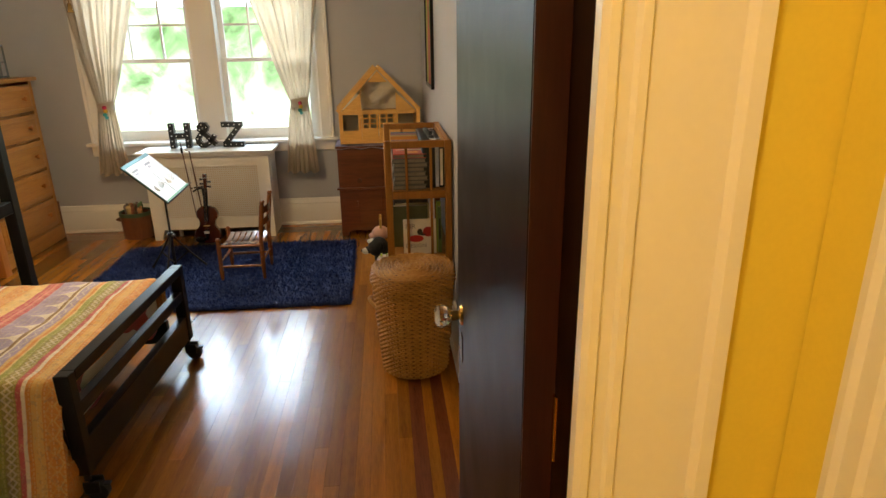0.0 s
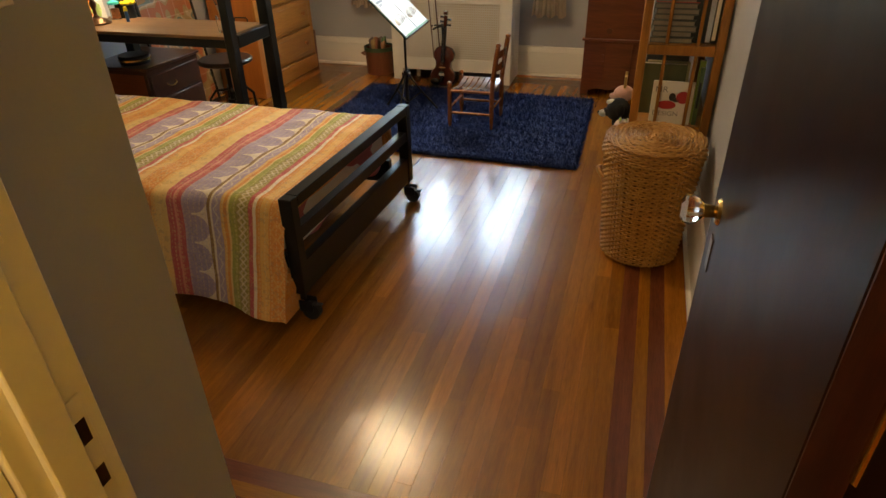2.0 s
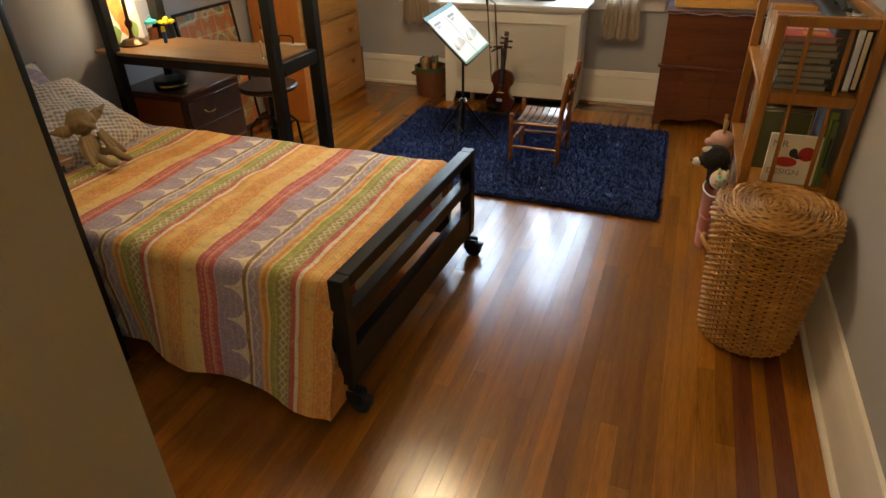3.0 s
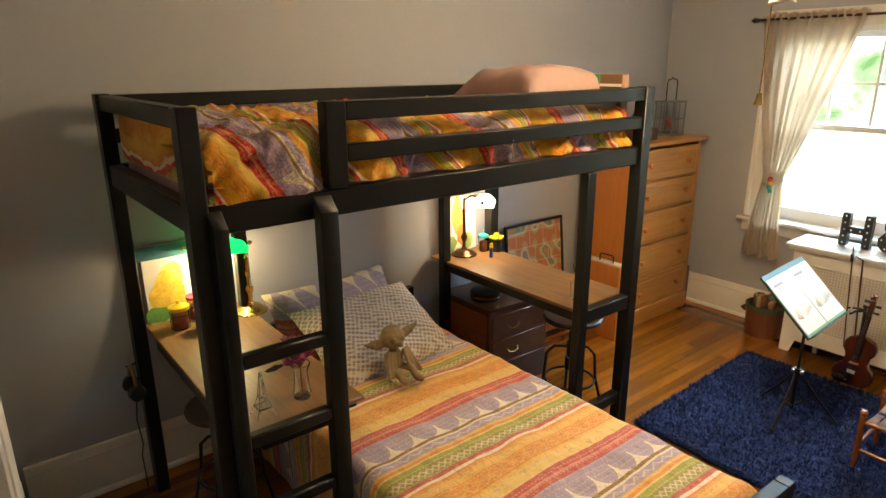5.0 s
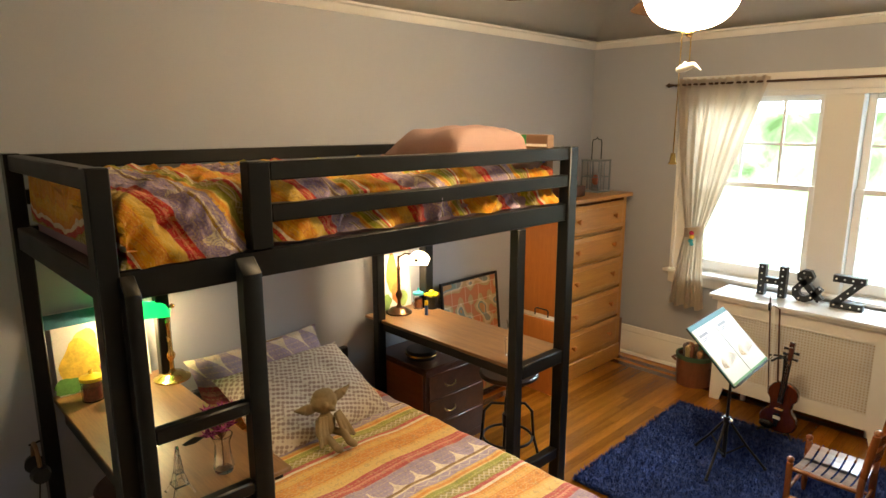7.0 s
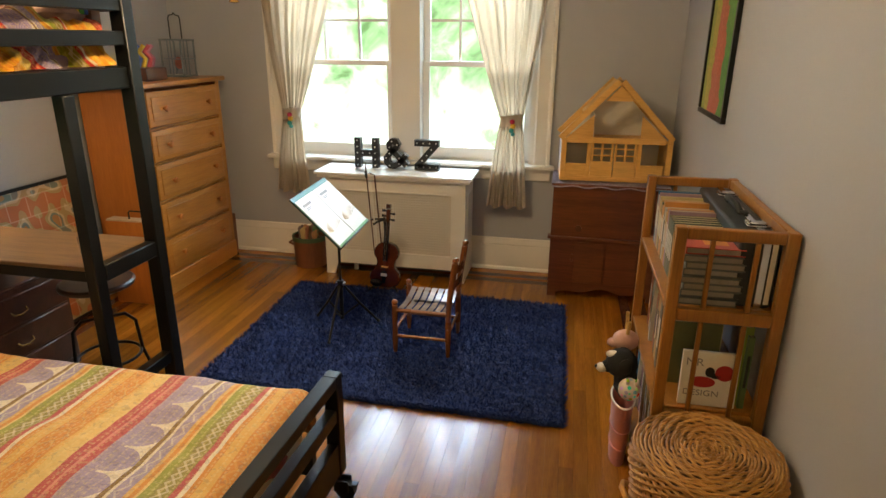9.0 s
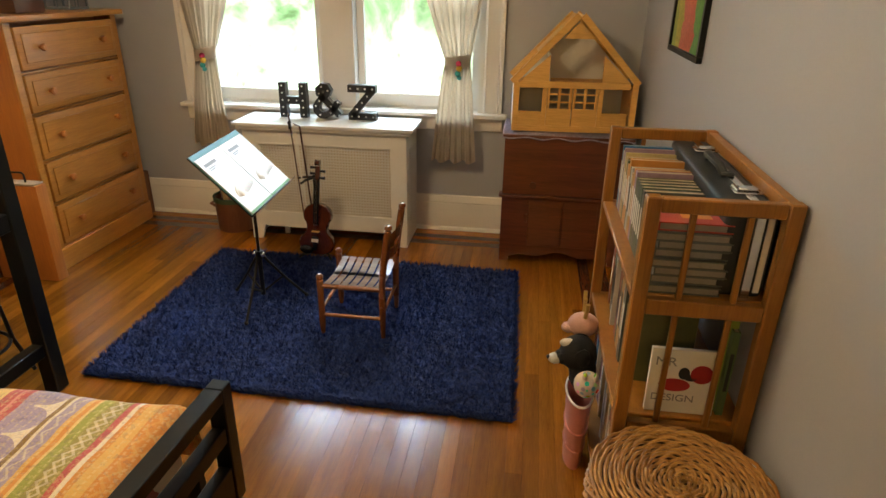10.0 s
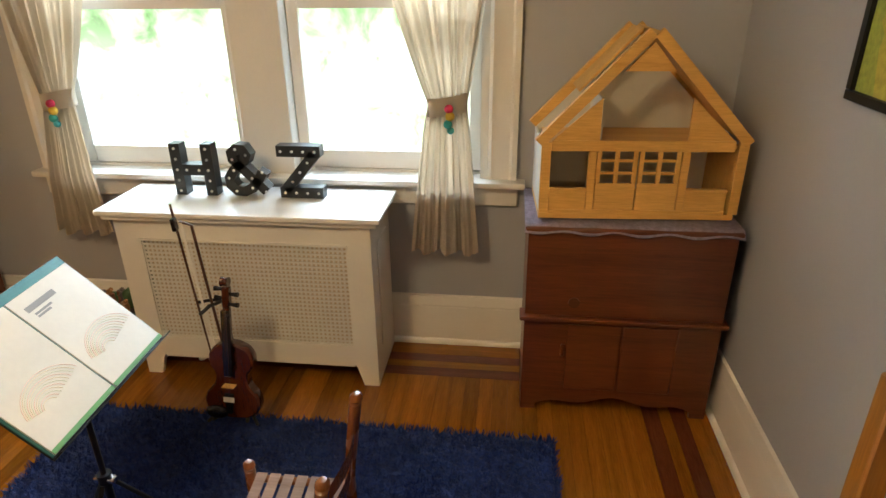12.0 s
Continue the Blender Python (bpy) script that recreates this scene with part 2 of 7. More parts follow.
    thread = math_n(t, "PINGPONG", math_n(t, "MULTIPLY", ph, 46.0), 1.0)
    dash = math_n(t, "GREATER_THAN", math_n(t, "FRACT", math_n(t, "MULTIPLY", across, 60.0)), 0.35)
    c = mix(t, math_n(t, "MULTIPLY", math_n(t, "MULTIPLY", math_n(t, "GREATER_THAN", thread, 0.78), dash), 0.35), c, (0.80, 0.62, 0.30))
    vor = t.nodes.new("ShaderNodeTexVoronoi")
    vor.inputs["Scale"].default_value = 22.0
    t.links.new(v, vor.inputs["Vector"])
    ring = math_n(t, "GREATER_THAN", math_n(t, "SINE", math_n(t, "MULTIPLY", vor.outputs["Distance"], 38.0)), 0.35)
    band = math_n(t, "MULTIPLY", math_n(t, "GREATER_THAN", ph, 0.405), math_n(t, "LESS_THAN", ph, 0.72))
    c = mix(t, math_n(t, "MULTIPLY", math_n(t, "MULTIPLY", ring, band), paisley), c, (0.20, 0.15, 0.30))
    # paisley-like speckle
    sp = noise_tex(t, v, 75, 2, 0.5, 1.2)
    c = mix(t, math_n(t, "MULTIPLY", math_n(t, "GREATER_THAN", sp, 0.58), 0.30), c, (0.62, 0.50, 0.22))
    dark = noise_tex(t, v, 48, 2, 0.5, 1.0)
    c = mix(t, math_n(t, "MULTIPLY", math_n(t, "GREATER_THAN", dark, 0.60), 0.22), c, (0.16, 0.10, 0.12))
    if vivid != 1.0:
        hs = node(t, "ShaderNodeHueSaturation", Saturation=vivid * 1.1, Value=value)
        t.links.new(c, hs.inputs["Color"])
        c = hs.outputs[0]
    t.links.new(c, b.inputs["Base Color"])
    weave, fold = noise_tex(t, v, 420, 1), noise_tex(t, v, 9, 4, 0.5, 0.4)
    bump(t, b, math_n(t, "MULTIPLY_ADD", fold, 2.5, math_n(t, "MULTIPLY", weave, 0.15)), 0.25 + paisley, 0.02)
    return m


M_DUVET = striped_cloth("striped_duvet", "X", 0.585, 0.943, 0.012, "Y", 1.0, 0.15)
M_PILLOWCASE = striped_cloth("striped_pillowcase", "Z", 0.585, 0.27, 0.02, "Y")
M_LOFT_DUVET = striped_cloth("striped_duvet_rumpled", "Y", 0.44, 0.67, 0.16, "X", 1.1, 0.5, 0.9, 0.7)


def dotted_cloth():
    m, t, b = base_mat("block_print_cotton", 0.85)
    g = t.nodes.new("ShaderNodeNewGeometry")
    mp = t.nodes.new("ShaderNodeMapping")
    mp.inputs["Rotation"].default_value = (0.4, 0.3, 0.25)
    mp.inputs["Scale"].default_value = (62, 46, 52)
    t.links.new(g.outputs["Position"], mp.inputs[0])
    vo = t.nodes.new("ShaderNodeTexVoronoi")
    vo.inputs["Scale"].default_value = 1.0
    vo.inputs["Randomness"].default_value = 0.12
    t.links.new(mp.outputs[0], vo.inputs["Vector"])
    c = ramp(t, vo.outputs["Distance"], [(0.0, (0.30, 0.22, 0.19)), (0.42, (0.37, 0.28, 0.24)), (0.52, (0.66, 0.60, 0.50)), (1.0, (0.70, 0.64, 0.54))])
    t.links.new(c, b.inputs["Base Color"])
    bump(t, b, noise_tex(t, coords(t, (1, 1, 1)), 14, 4), 0.3, 0.02)
    return m


M_DOTS = dotted_cloth()


def wicker():
    m, t, b = base_mat("willow_wicker", 0.5)
    v = coords(t, (1, 1, 1))
    o = t.nodes.new("ShaderNodeNewGeometry")
    big, fine = noise_tex(t, v, 14, 4), noise_tex(t, coords(t, (30, 30, 120)), 3, 3)
    c = ramp(t, big, [(0.3, (0.30, 0.125, 0.018)), (0.7, (0.52, 0.265, 0.048))])
    c = mix(t, 0.4, c, ramp(t, o.outputs["Random Per Island"], [(0.0, (0.25, 0.105, 0.018)), (1.0, (0.60, 0.34, 0.08))]))
    c = mix(t, 0.25, c, ramp(t, fine, [(0.3, (0.18, 0.08, 0.02)), (0.7, (0.55, 0.33, 0.11))]))
    t.links.new(c, b.inputs["Base Color"])
    bump(t, b, fine, 0.3, 0.004)
    return m


M_WICKER = wicker()


def picture_paint(name, axis, cols, scale=3.0, distortion=1.5, span=None):
    """A child's painting: broad brushed patches of colour along one axis."""
    m, t, b = base_mat(name, 0.6)
    g = t.nodes.new("ShaderNodeNewGeometry")
    s = t.nodes.new("ShaderNodeSeparateXYZ")
    t.links.new(g.outputs["Position"], s.inputs[0])
    v = coords(t, (1, 1, 1))
    n = noise_tex(t, v, scale * 4, 3, 0.6, distortion)
    lo, hi = span
    u = math_n(t, "DIVIDE", math_n(t, "SUBTRACT", s.outputs[axis], lo), hi - lo)
    u = math_n(t, "ADD", u, math_n(t, "MULTIPLY_ADD", n, 0.5, -0.25))
    k = len(cols)
    c = ramp(t, u, [(i / k, col) for i, col in enumerate(cols)], True)
    c = mix(t, 0.25, c, ramp(t, noise_tex(t, v, 60, 3), [(0.3, (0.1, 0.1, 0.1)), (0.7, (0.8, 0.8, 0.75))]), "OVERLAY")
    t.links.new(c, b.inputs["Base Color"])
    return m


def backdrop_material():
    """Garden far behind the windows on a glowing sheet, sunlight and wash-out painted in."""
    m = bpy.data.materials.new("glowing_garden")
    m.use_nodes = True
    t = m.node_tree
    t.nodes.clear()
    out, em = t.nodes.new("ShaderNodeOutputMaterial"), t.nodes.new("ShaderNodeEmission")
    v = coords(t, (1, 1, 1))
    leaf, clump = noise_tex(t, v, 1.3, 4, 0.6, 0.5), noise_tex(t, v, 0.35, 3)
    g = t.nodes.new("ShaderNodeNewGeometry")
    xyz = t.nodes.new("ShaderNodeSeparateXYZ")
    t.links.new(g.outputs["Position"], xyz.inputs[0])
    height = math_n(t, "MULTIPLY_ADD", clump, 2.4, math_n(t, "SUBTRACT", xyz.outputs["Z"], 1.6))
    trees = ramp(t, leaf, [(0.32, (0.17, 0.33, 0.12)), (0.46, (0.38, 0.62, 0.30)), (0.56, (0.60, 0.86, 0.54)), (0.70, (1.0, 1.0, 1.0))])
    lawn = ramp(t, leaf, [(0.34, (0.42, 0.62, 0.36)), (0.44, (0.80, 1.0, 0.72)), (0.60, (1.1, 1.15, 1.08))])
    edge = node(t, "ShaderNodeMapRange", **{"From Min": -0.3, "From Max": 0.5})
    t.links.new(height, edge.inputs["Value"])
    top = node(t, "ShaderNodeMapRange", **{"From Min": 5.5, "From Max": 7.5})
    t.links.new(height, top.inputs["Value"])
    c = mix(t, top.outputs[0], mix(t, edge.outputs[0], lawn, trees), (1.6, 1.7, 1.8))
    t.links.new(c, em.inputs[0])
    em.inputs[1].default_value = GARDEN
    t.links.new(em.outputs[0], out.inputs[0])
    return m


# ---------------------------------------------------------------- mesh helpers
ORIGIN = {}


def thing(name, label, category, at=(0, 0, 0), group=""):
    ob = new(name)
    ob.location = at
    ob.empty_display_size = 0.05
    ORIGIN[ob.name] = Vector(at)
    return tagged(ob, label, category, group)


def smooth(me, angle=40):
    for p in me.polygons:
        p.use_smooth = True
    me.set_sharp_from_angle(angle=radians(angle))


def part(name, bm, material, parent, label="", smoothing=True):
    """One mesh object in world coordinates, put under a thing or a part."""
    o = ORIGIN[parent.name]
    bmesh.ops.translate(bm, vec=-o, verts=bm.verts)
    me = bpy.data.meshes.new(name)
    bm.to_mesh(me)
    bm.free()
    me.materials.append(material)
    if smoothing:
        smooth(me)
    ob = new(name, me)
    ob.parent = parent
    ORIGIN[ob.name] = o
    if label:
        ob["label"] = label
    return ob


def solid(name, bm, material, label="", category="", kind="", group="", smoothing=True, at=(0, 0, 0)):
    """A thing or a piece of the setting that is one mesh."""
    o = Vector(at)
    bmesh.ops.translate(bm, vec=-o, verts=bm.verts)
    me = bpy.data.meshes.new(name)
    bm.to_mesh(me)
    bm.free()
    me.materials.append(material)
    if smoothing:
        smooth(me)
    ob = new(name, me)
    ob.location = o
    ORIGIN[ob.name] = o
    return tagged(ob, label, category, group, kind)


def bx(x0, x1, y0, y1, z0, z1, bevel=0.0, bm=None, seg=1, m=None):
    bm = bm or bmesh.new()
    mat = Matrix.Translation(((x0 + x1) / 2, (y0 + y1) / 2, (z0 + z1) / 2)) @ Matrix.Diagonal((abs(x1 - x0), abs(y1 - y0), abs(z1 - z0), 1))
    if m is not None:
        mat = m @ mat
    vs = bmesh.ops.create_cube(bm, size=1, matrix=mat)["verts"]
    if bevel:
        es = list({e for v in vs for e in v.link_edges})
        bmesh.ops.bevel(bm, geom=es, offset=bevel, segments=seg, affect="EDGES", profile=0.6)
    return bm


def cyl(p, q, r, r2=None, seg=16, bm=None, cap=True):
    bm = bm or bmesh.new()
    p, q = Vector(p), Vector(q)
    d = q - p
    m = Matrix.Translation((p + q) / 2) @ d.to_track_quat("Z", "Y").to_matrix().to_4x4()
    bmesh.ops.create_cone(bm, cap_ends=cap, segments=seg, radius1=r, radius2=r if r2 is None else r2, depth=d.length, matrix=m)
    return bm


def lathe(profile, at=(0, 0, 0), seg=28, bm=None, m=None):
    """Turns rows of (radius, height) round an upright axis."""
    bm = bm or bmesh.new()
    rings = []
    base = Matrix.Translation(at) if m is None else m
    for r, z in profile:
        if r < 1e-5:
            rings.append([bm.verts.new(base @ Vector((0, 0, z)))])
        else:
            rings.append([bm.verts.new(base @ Vector((r * math.cos(a), r * math.sin(a), z))) for a in (2 * math.pi * i / seg for i in range(seg))])
    for a, b in zip(rings, rings[1:]):
        for i in range(seg):
            j = (i + 1) % seg
            if len(a) == 1 and len(b) == 1:
                continue
            if len(a) == 1:
                bm.faces.new((a[0], b[j], b[i]))
            elif len(b) == 1:
                bm.faces.new((a[i], a[j], b[0]))
            else:
                bm.faces.new((a[i], a[j], b[j], b[i]))
    bmesh.ops.recalc_face_normals(bm, faces=bm.faces)
    return bm


def tube(points, r, seg=8, bm=None, closed=False):
    """A round rod along points."""
    bm = bm or bmesh.new()
    pts = [Vector(p) for p in points]
    n = len(pts)
    rings, side = [], None
    for i, p in enumerate(pts):
        d = (pts[(i + 1) % n] - pts[i - 1]) if closed else (pts[min(i + 1, n - 1)] - pts[max(i - 1, 0)])
        d.normalize()
        if side is None:
            side = d.orthogonal().normalized()
        side = (side - d * side.dot(d)).normalized()
        up = d.cross(side)
        rings.append([bm.verts.new(p + r * (math.cos(a) * side + math.sin(a) * up)) for a in (2 * math.pi * k / seg for k in range(seg))])
    for i in range(n if closed else n - 1):
        a, b = rings[i], rings[(i + 1) % n]
        for k in range(seg):
            j = (k + 1) % seg
            bm.faces.new((a[k], a[j], b[j], b[k]))
    if not closed:
        bm.faces.new(rings[0][::-1])
        bm.faces.new(rings[-1])
    return bm


def prism(outline, depth, m=None, bevel=0.0, bm=None):
    """An outline of (u, v), upright, with a depth along y."""
    own = bmesh.new()
    a = [own.verts.new((u, 0, v)) for u, v in outline]
    b = [own.verts.new((u, depth, v)) for u, v in outline]
    n = len(outline)
    own.faces.new(a)
    own.faces.new(b[::-1])
    for i in range(n):
        j = (i + 1) % n
        own.faces.new((a[j], a[i], b[i], b[j]))
    bmesh.ops.recalc_face_normals(own, faces=own.faces)
    if bevel:
        bmesh.ops.bevel(own, geom=list(own.edges), offset=bevel, segments=1, affect="EDGES")
    if m is not None:
        bmesh.ops.transform(own, matrix=m, verts=own.verts)
    if bm is None:
        return own
    me = bpy.data.meshes.new("tmp")
    own.to_mesh(me)
    own.free()
    bm.from_mesh(me)
    bpy.data.meshes.remove(me)
    return bm


def ball(c, r, scale=(1, 1, 1), bm=None, sub=2, m=None):
    bm = bm or bmesh.new()
    mat = Matrix.Translation(c) @ (m if m is not None else Matrix()) @ Matrix.Diagonal((*scale, 1))
    bmesh.ops.create_icosphere(bm, subdivisions=sub, radius=r, matrix=mat)
    return bm


def grid(fn, nu, nv, closed_u=False, bm=None):
    """A sheet of points fn(u, v), u and v from 0 to 1."""
    bm = bm or bmesh.new()
    vs = [[bm.verts.new(fn(i / (nu if closed_u else nu - 1), j / (nv - 1))) for j in range(nv)] for i in range(nu)]
    for i in range(nu if closed_u else nu - 1):
        k = (i + 1) % nu
        for j in range(nv - 1):
            bm.faces.new((vs[i][j], vs[k][j], vs[k][j + 1], vs[i][j + 1]))
    return bm


def pillow(c, size, m, bulge=1.0, seed=0.0, n=26):
    """A stuffed pillow: flat seams at the rim, full in the middle, creased."""
    bm = bmesh.new()
    w, h, d = size
    for side in (1, -1):
        def f(u, v):
            a, b = 2 * u - 1, 2 * v - 1
            rim = max(0.0, (1 - a ** 4) * (1 - b ** 4)) ** 0.55
            k = 1 - 0.07 * (1 - abs(a) ** 3) * (abs(b) ** 6) - 0.0
            k2 = 1 - 0.07 * (1 - abs(b) ** 3) * (abs(a) ** 6)
            p = Vector((a * w / 2 * k2, b * h / 2 * k, side * d / 2 * rim * bulge))
            cr = noise.noise(Vector((a * 2.2 + seed, b * 2.2, side * 3.1))) * 0.022 + noise.noise(Vector((a * 6 + seed, b * 6, side))) * 0.007
            p.z += cr * rim
            return Matrix.Translation(c) @ m @ p
        grid(f, n, n, bm=bm)
    bmesh.ops.remove_doubles(bm, verts=bm.verts, dist=0.0015)
    bmesh.ops.recalc_face_normals(bm, faces=bm.faces)
    return bm

# ---------------------------------------------------------------- the setting
XW, XE, YN, YS = -2.57, 0.998, 5.65, 1.118      # wall faces of the room
XV = -0.075                                      # wall beside the entrance
YD0, YD1, YL = 0.68, 0.84, 0.797                            # the wall with the door: hall face, room face
JL, JR = 0.085, 0.886                            # door jambs
ZC, ZM = 2.70, 2.45                              # ceiling, wall moulding

STRUCT = {"kind": "structure"}
bm = bx(XW - 0.2, XE + 0.2, YS - 0.2, YN + 0.2, -0.12, -0.02)
bx(XV - 0.2, XE + 0.2, YD0, YS, -0.12, -0.02, bm=bm)
bx(-1.3, 1.3, -1.6, YD0, -0.12, -0.02, bm=bm)
floor = solid("floor", bm, M_BOARD, "varnished oak strip floor with dark inlaid border", "floor", **STRUCT)

solid("wall_west", bx(XW - 0.15, XW, YS - 0.15, YN + 0.15, -0.02, ZC + 0.2), M_WALL, "pale grey painted plaster wall", "wall", **STRUCT)
solid("wall_east", bx(XE, XE + 0.15, YD1, YN + 0.15, -0.02, ZC + 0.2), M_WALL, "pale grey painted plaster wall", "wall", **STRUCT)
WX0, WX1, WZ0, WZ1 = -1.70, 0.10, 0.775, 2.06   # window opening
bm = bx(XW, WX0, YN, YN + 0.22, -0.02, ZC + 0.2)
bx(WX1, XE, YN, YN + 0.22, -0.02, ZC + 0.2, bm=bm)
bx(WX0, WX1, YN, YN + 0.22, -0.02, WZ0, bm=bm)
bx(WX0, WX1, YN, YN + 0.22, WZ1, ZC + 0.2, bm=bm)
solid("wall_north", bm, M_WALL, "pale grey painted plaster wall round a double window", "wall", **STRUCT)
bm = bx(XW, XV, YS - 0.15, YS, -0.02, ZC + 0.2)
bx(XV - 0.15, XV, YL, YS - 0.15, -0.02, ZC + 0.2, bm=bm)
solid("wall_south", bm, M_WALL, "pale grey painted plaster wall with a corner", "wall", **STRUCT)
bm = bx(XV - 0.15, JL - 0.03, YD0 + 0.06, YL, -0.02, ZC + 0.2)
bx(JR + 0.03, XE + 0.15, YD0 + 0.06, YD1, -0.02, ZC + 0.2, bm=bm)
bx(JL - 0.03, JR + 0.03, YD0 + 0.06, YD1, 2.11, ZC + 0.2, bm=bm)
solid("wall_entrance", bm, M_WALL, "grey wall pierced by the entrance door", "wall", **STRUCT)
# hall
bm = bx(-1.3, JL - 0.03, YD0, YD0 + 0.056, -0.02, 2.7)
bx(JR + 0.03, 1.25, YD0, YD0 + 0.056, -0.02, 2.7, bm=bm)
bx(JL - 0.03, JR + 0.03, YD0, YD0 + 0.056, 2.11, 2.7, bm=bm)
bx(1.09, 1.3, -1.6, YD0 - 0.002, -0.02, 2.7, bm=bm)
bx(-1.45, -1.3, -1.6, YD0 + 0.056, -0.02, 2.7, bm=bm)
bx(-1.45, 1.3, -1.75, -1.6, -0.02, 2.7, bm=bm)
solid("wall_hall", bm, M_YELLOW, "warm yellow painted hall wall", "wall", **STRUCT)
solid("ceiling_hall", bx(-1.5, 1.4, -1.8, YD0 + 0.06, 2.7, 2.8), M_CEIL, "plain hall ceiling", "ceiling", **STRUCT)
bm = bx(XW - 0.15, XE + 0.15, YS - 0.15, YN + 0.2, ZC, ZC + 0.12)
bx(XV - 0.15, XE + 0.15, YD0, YS - 0.15, ZC, ZC + 0.12, bm=bm)
solid("ceiling", bm, M_CEIL, "off-white plaster ceiling", "ceiling", **STRUCT)
# coved edge between moulding and ceiling
COVE = 0.42


def cove_run(p, q, inward, bm):
    a, b, n = Vector(p), Vector(q), Vector(inward)
    d = (b - a).normalized()
    k = 6
    rows = []
    for i in range(k + 1):
        w = i / k
        off, z = COVE * w, ZM + 0.03 + (ZC - ZM - 0.032) * (1 - (1 - w) ** 1.7)
        rows.append((bm.verts.new(a + n * off + d * off + Vector((0, 0, z))), bm.verts.new(b + n * off - d * off + Vector((0, 0, z)))))
    for (a0, b0), (a1, b1) in zip(rows, rows[1:]):
        bm.faces.new((a0, b0, b1, a1))


bm = bmesh.new()
e = 0.003
cove_run((XW + e, YS + e, 0), (XW + e, YN - e, 0), (1, 0, 0), bm)
cove_run((XW + e, YN - e, 0), (XE - e, YN - e, 0), (0, -1, 0), bm)
cove_run((XE - e, YN - e, 0), (XE - e, YS + e, 0), (-1, 0, 0), bm)
cove_run((XE - e, YS + e, 0), (XW + e, YS + e, 0), (0, 1, 0), bm)
bmesh.ops.solidify(bm, geom=list(bm.faces), thickness=-0.004)
solid("ceiling_cove", bm, M_COVE, "sloping cream cove below the ceiling", "ceiling", **STRUCT)


def run_x(profile, x0, x1, y, sign, bm):
    """A moulding along x: profile rows of (depth from the wall, height)."""
    a = [bm.verts.new((x0, y - sign * d, z)) for d, z in profile]
    b = [bm.verts.new((x1, y - sign * d, z)) for d, z in profile]
    close(a, b, bm)


def run_y(profile, y0, y1, x, sign, bm):
    a = [bm.verts.new((x - sign * d, y0, z)) for d, z in profile]
    b = [bm.verts.new((x - sign * d, y1, z)) for d, z in profile]
    close(a, b, bm)


def run_z(profile, z0, z1, x, y, ux, uy, bm):
    """An upright moulding: profile rows of (across, out); ux, uy are the ways across and out."""
    a = [bm.verts.new((x + ux[0] * c + uy[0] * o, y + ux[1] * c + uy[1] * o, z0)) for c, o in profile]
    b = [bm.verts.new((x + ux[0] * c + uy[0] * o, y + ux[1] * c + uy[1] * o, z1)) for c, o in profile]
    close(a, b, bm)


def close(a, b, bm):
    n = len(a)
    for i in range(n):
        j = (i + 1) % n
        bm.faces.new((a[i], a[j], b[j], b[i]))
    bm.faces.new(a[::-1])
    bm.faces.new(b)
    bmesh.ops.recalc_face_normals(bm, faces=bm.faces)


BASE = [(0, 0), (0.034, 0), (0.034, 0.012), (0.026, 0.022), (0.020, 0.024), (0.020, 0.175), (0.016, 0.185), (0.020, 0.192), (0.014, 0.215), (0.010, 0.232), (0, 0.238)]
for nm, fn, args in (("baseboard_west", run_y, (YS + 0.034, YN - 0.002, XW, -1)), ("baseboard_east", run_y, (YD1 + 0.03, YN - 0.034, XE, 1)),
                     ("baseboard_north", run_x, (XW + 0.034, XE - 0.002, YN, 1)), ("baseboard_south", run_x, (XW + 0.034, -1.215, YS, -1)), ("baseboard_corner", run_x, (-0.199, XV + 0.034, YS, -1)),
                     ("baseboard_entrance", run_y, (YL + 0.005, YS, XV, -1))):
    bm = bmesh.new()
    fn(BASE, *args, bm)
    solid(nm, bm, M_TRIM, "tall white moulded baseboard", "baseboard", **STRUCT)
RAIL = [(0, ZM - 0.025), (0.012, ZM - 0.025), (0.02, ZM - 0.01), (0.03, ZM + 0.012), (0.045, ZM + 0.018), (0.045, ZM + 0.03), (0, ZM + 0.034)]
for nm, fn, args in (("moulding_west", run_y, (YS, YN, XW, -1)), ("moulding_east", run_y, (YS, YN, XE, 1)), ("moulding_north", run_x, (XW, XE, YN, 1)), ("moulding_south", run_x, (XW, XV, YS, -1))):
    bm = bmesh.new()
    fn(RAIL, *args, bm)
    solid(nm, bm, M_TRIM, "cream picture moulding below the ceiling", "moulding", **STRUCT)

# entrance: jambs, stops, casings
CASE = [(0, 0), (0, 0.016), (0.006, 0.022), (0.014, 0.022), (0.018, 0.015), (0.030, 0.015), (0.034, 0.020), (0.042, 0.020), (0.046, 0.013), (0.085, 0.016), (0.126, 0.014), (0.132, 0.023), (0.146, 0.024), (0.15, 0.018), (0.15, 0)]
bm = bx(JL - 0.028, JL, YD0 + 0.002, YL + 0.001, -0.02, 2.10, 0.002)
bx(JL, JL + 0.012, YD0 + 0.03, YD0 + 0.075, -0.02, 2.08, 0.002, bm=bm)
bx(JR, JR + 0.028, YD0 + 0.002, YD1 - 0.002, -0.02, 2.10, 0.002, bm=bm)
bx(JL, JR, YD0 + 0.002, YD1 - 0.002, 2.08, 2.108, 0.002, bm=bm)
solid("door_frame", bm, M_TRIM, "cream painted door frame with rebate", "door frame", **STRUCT)
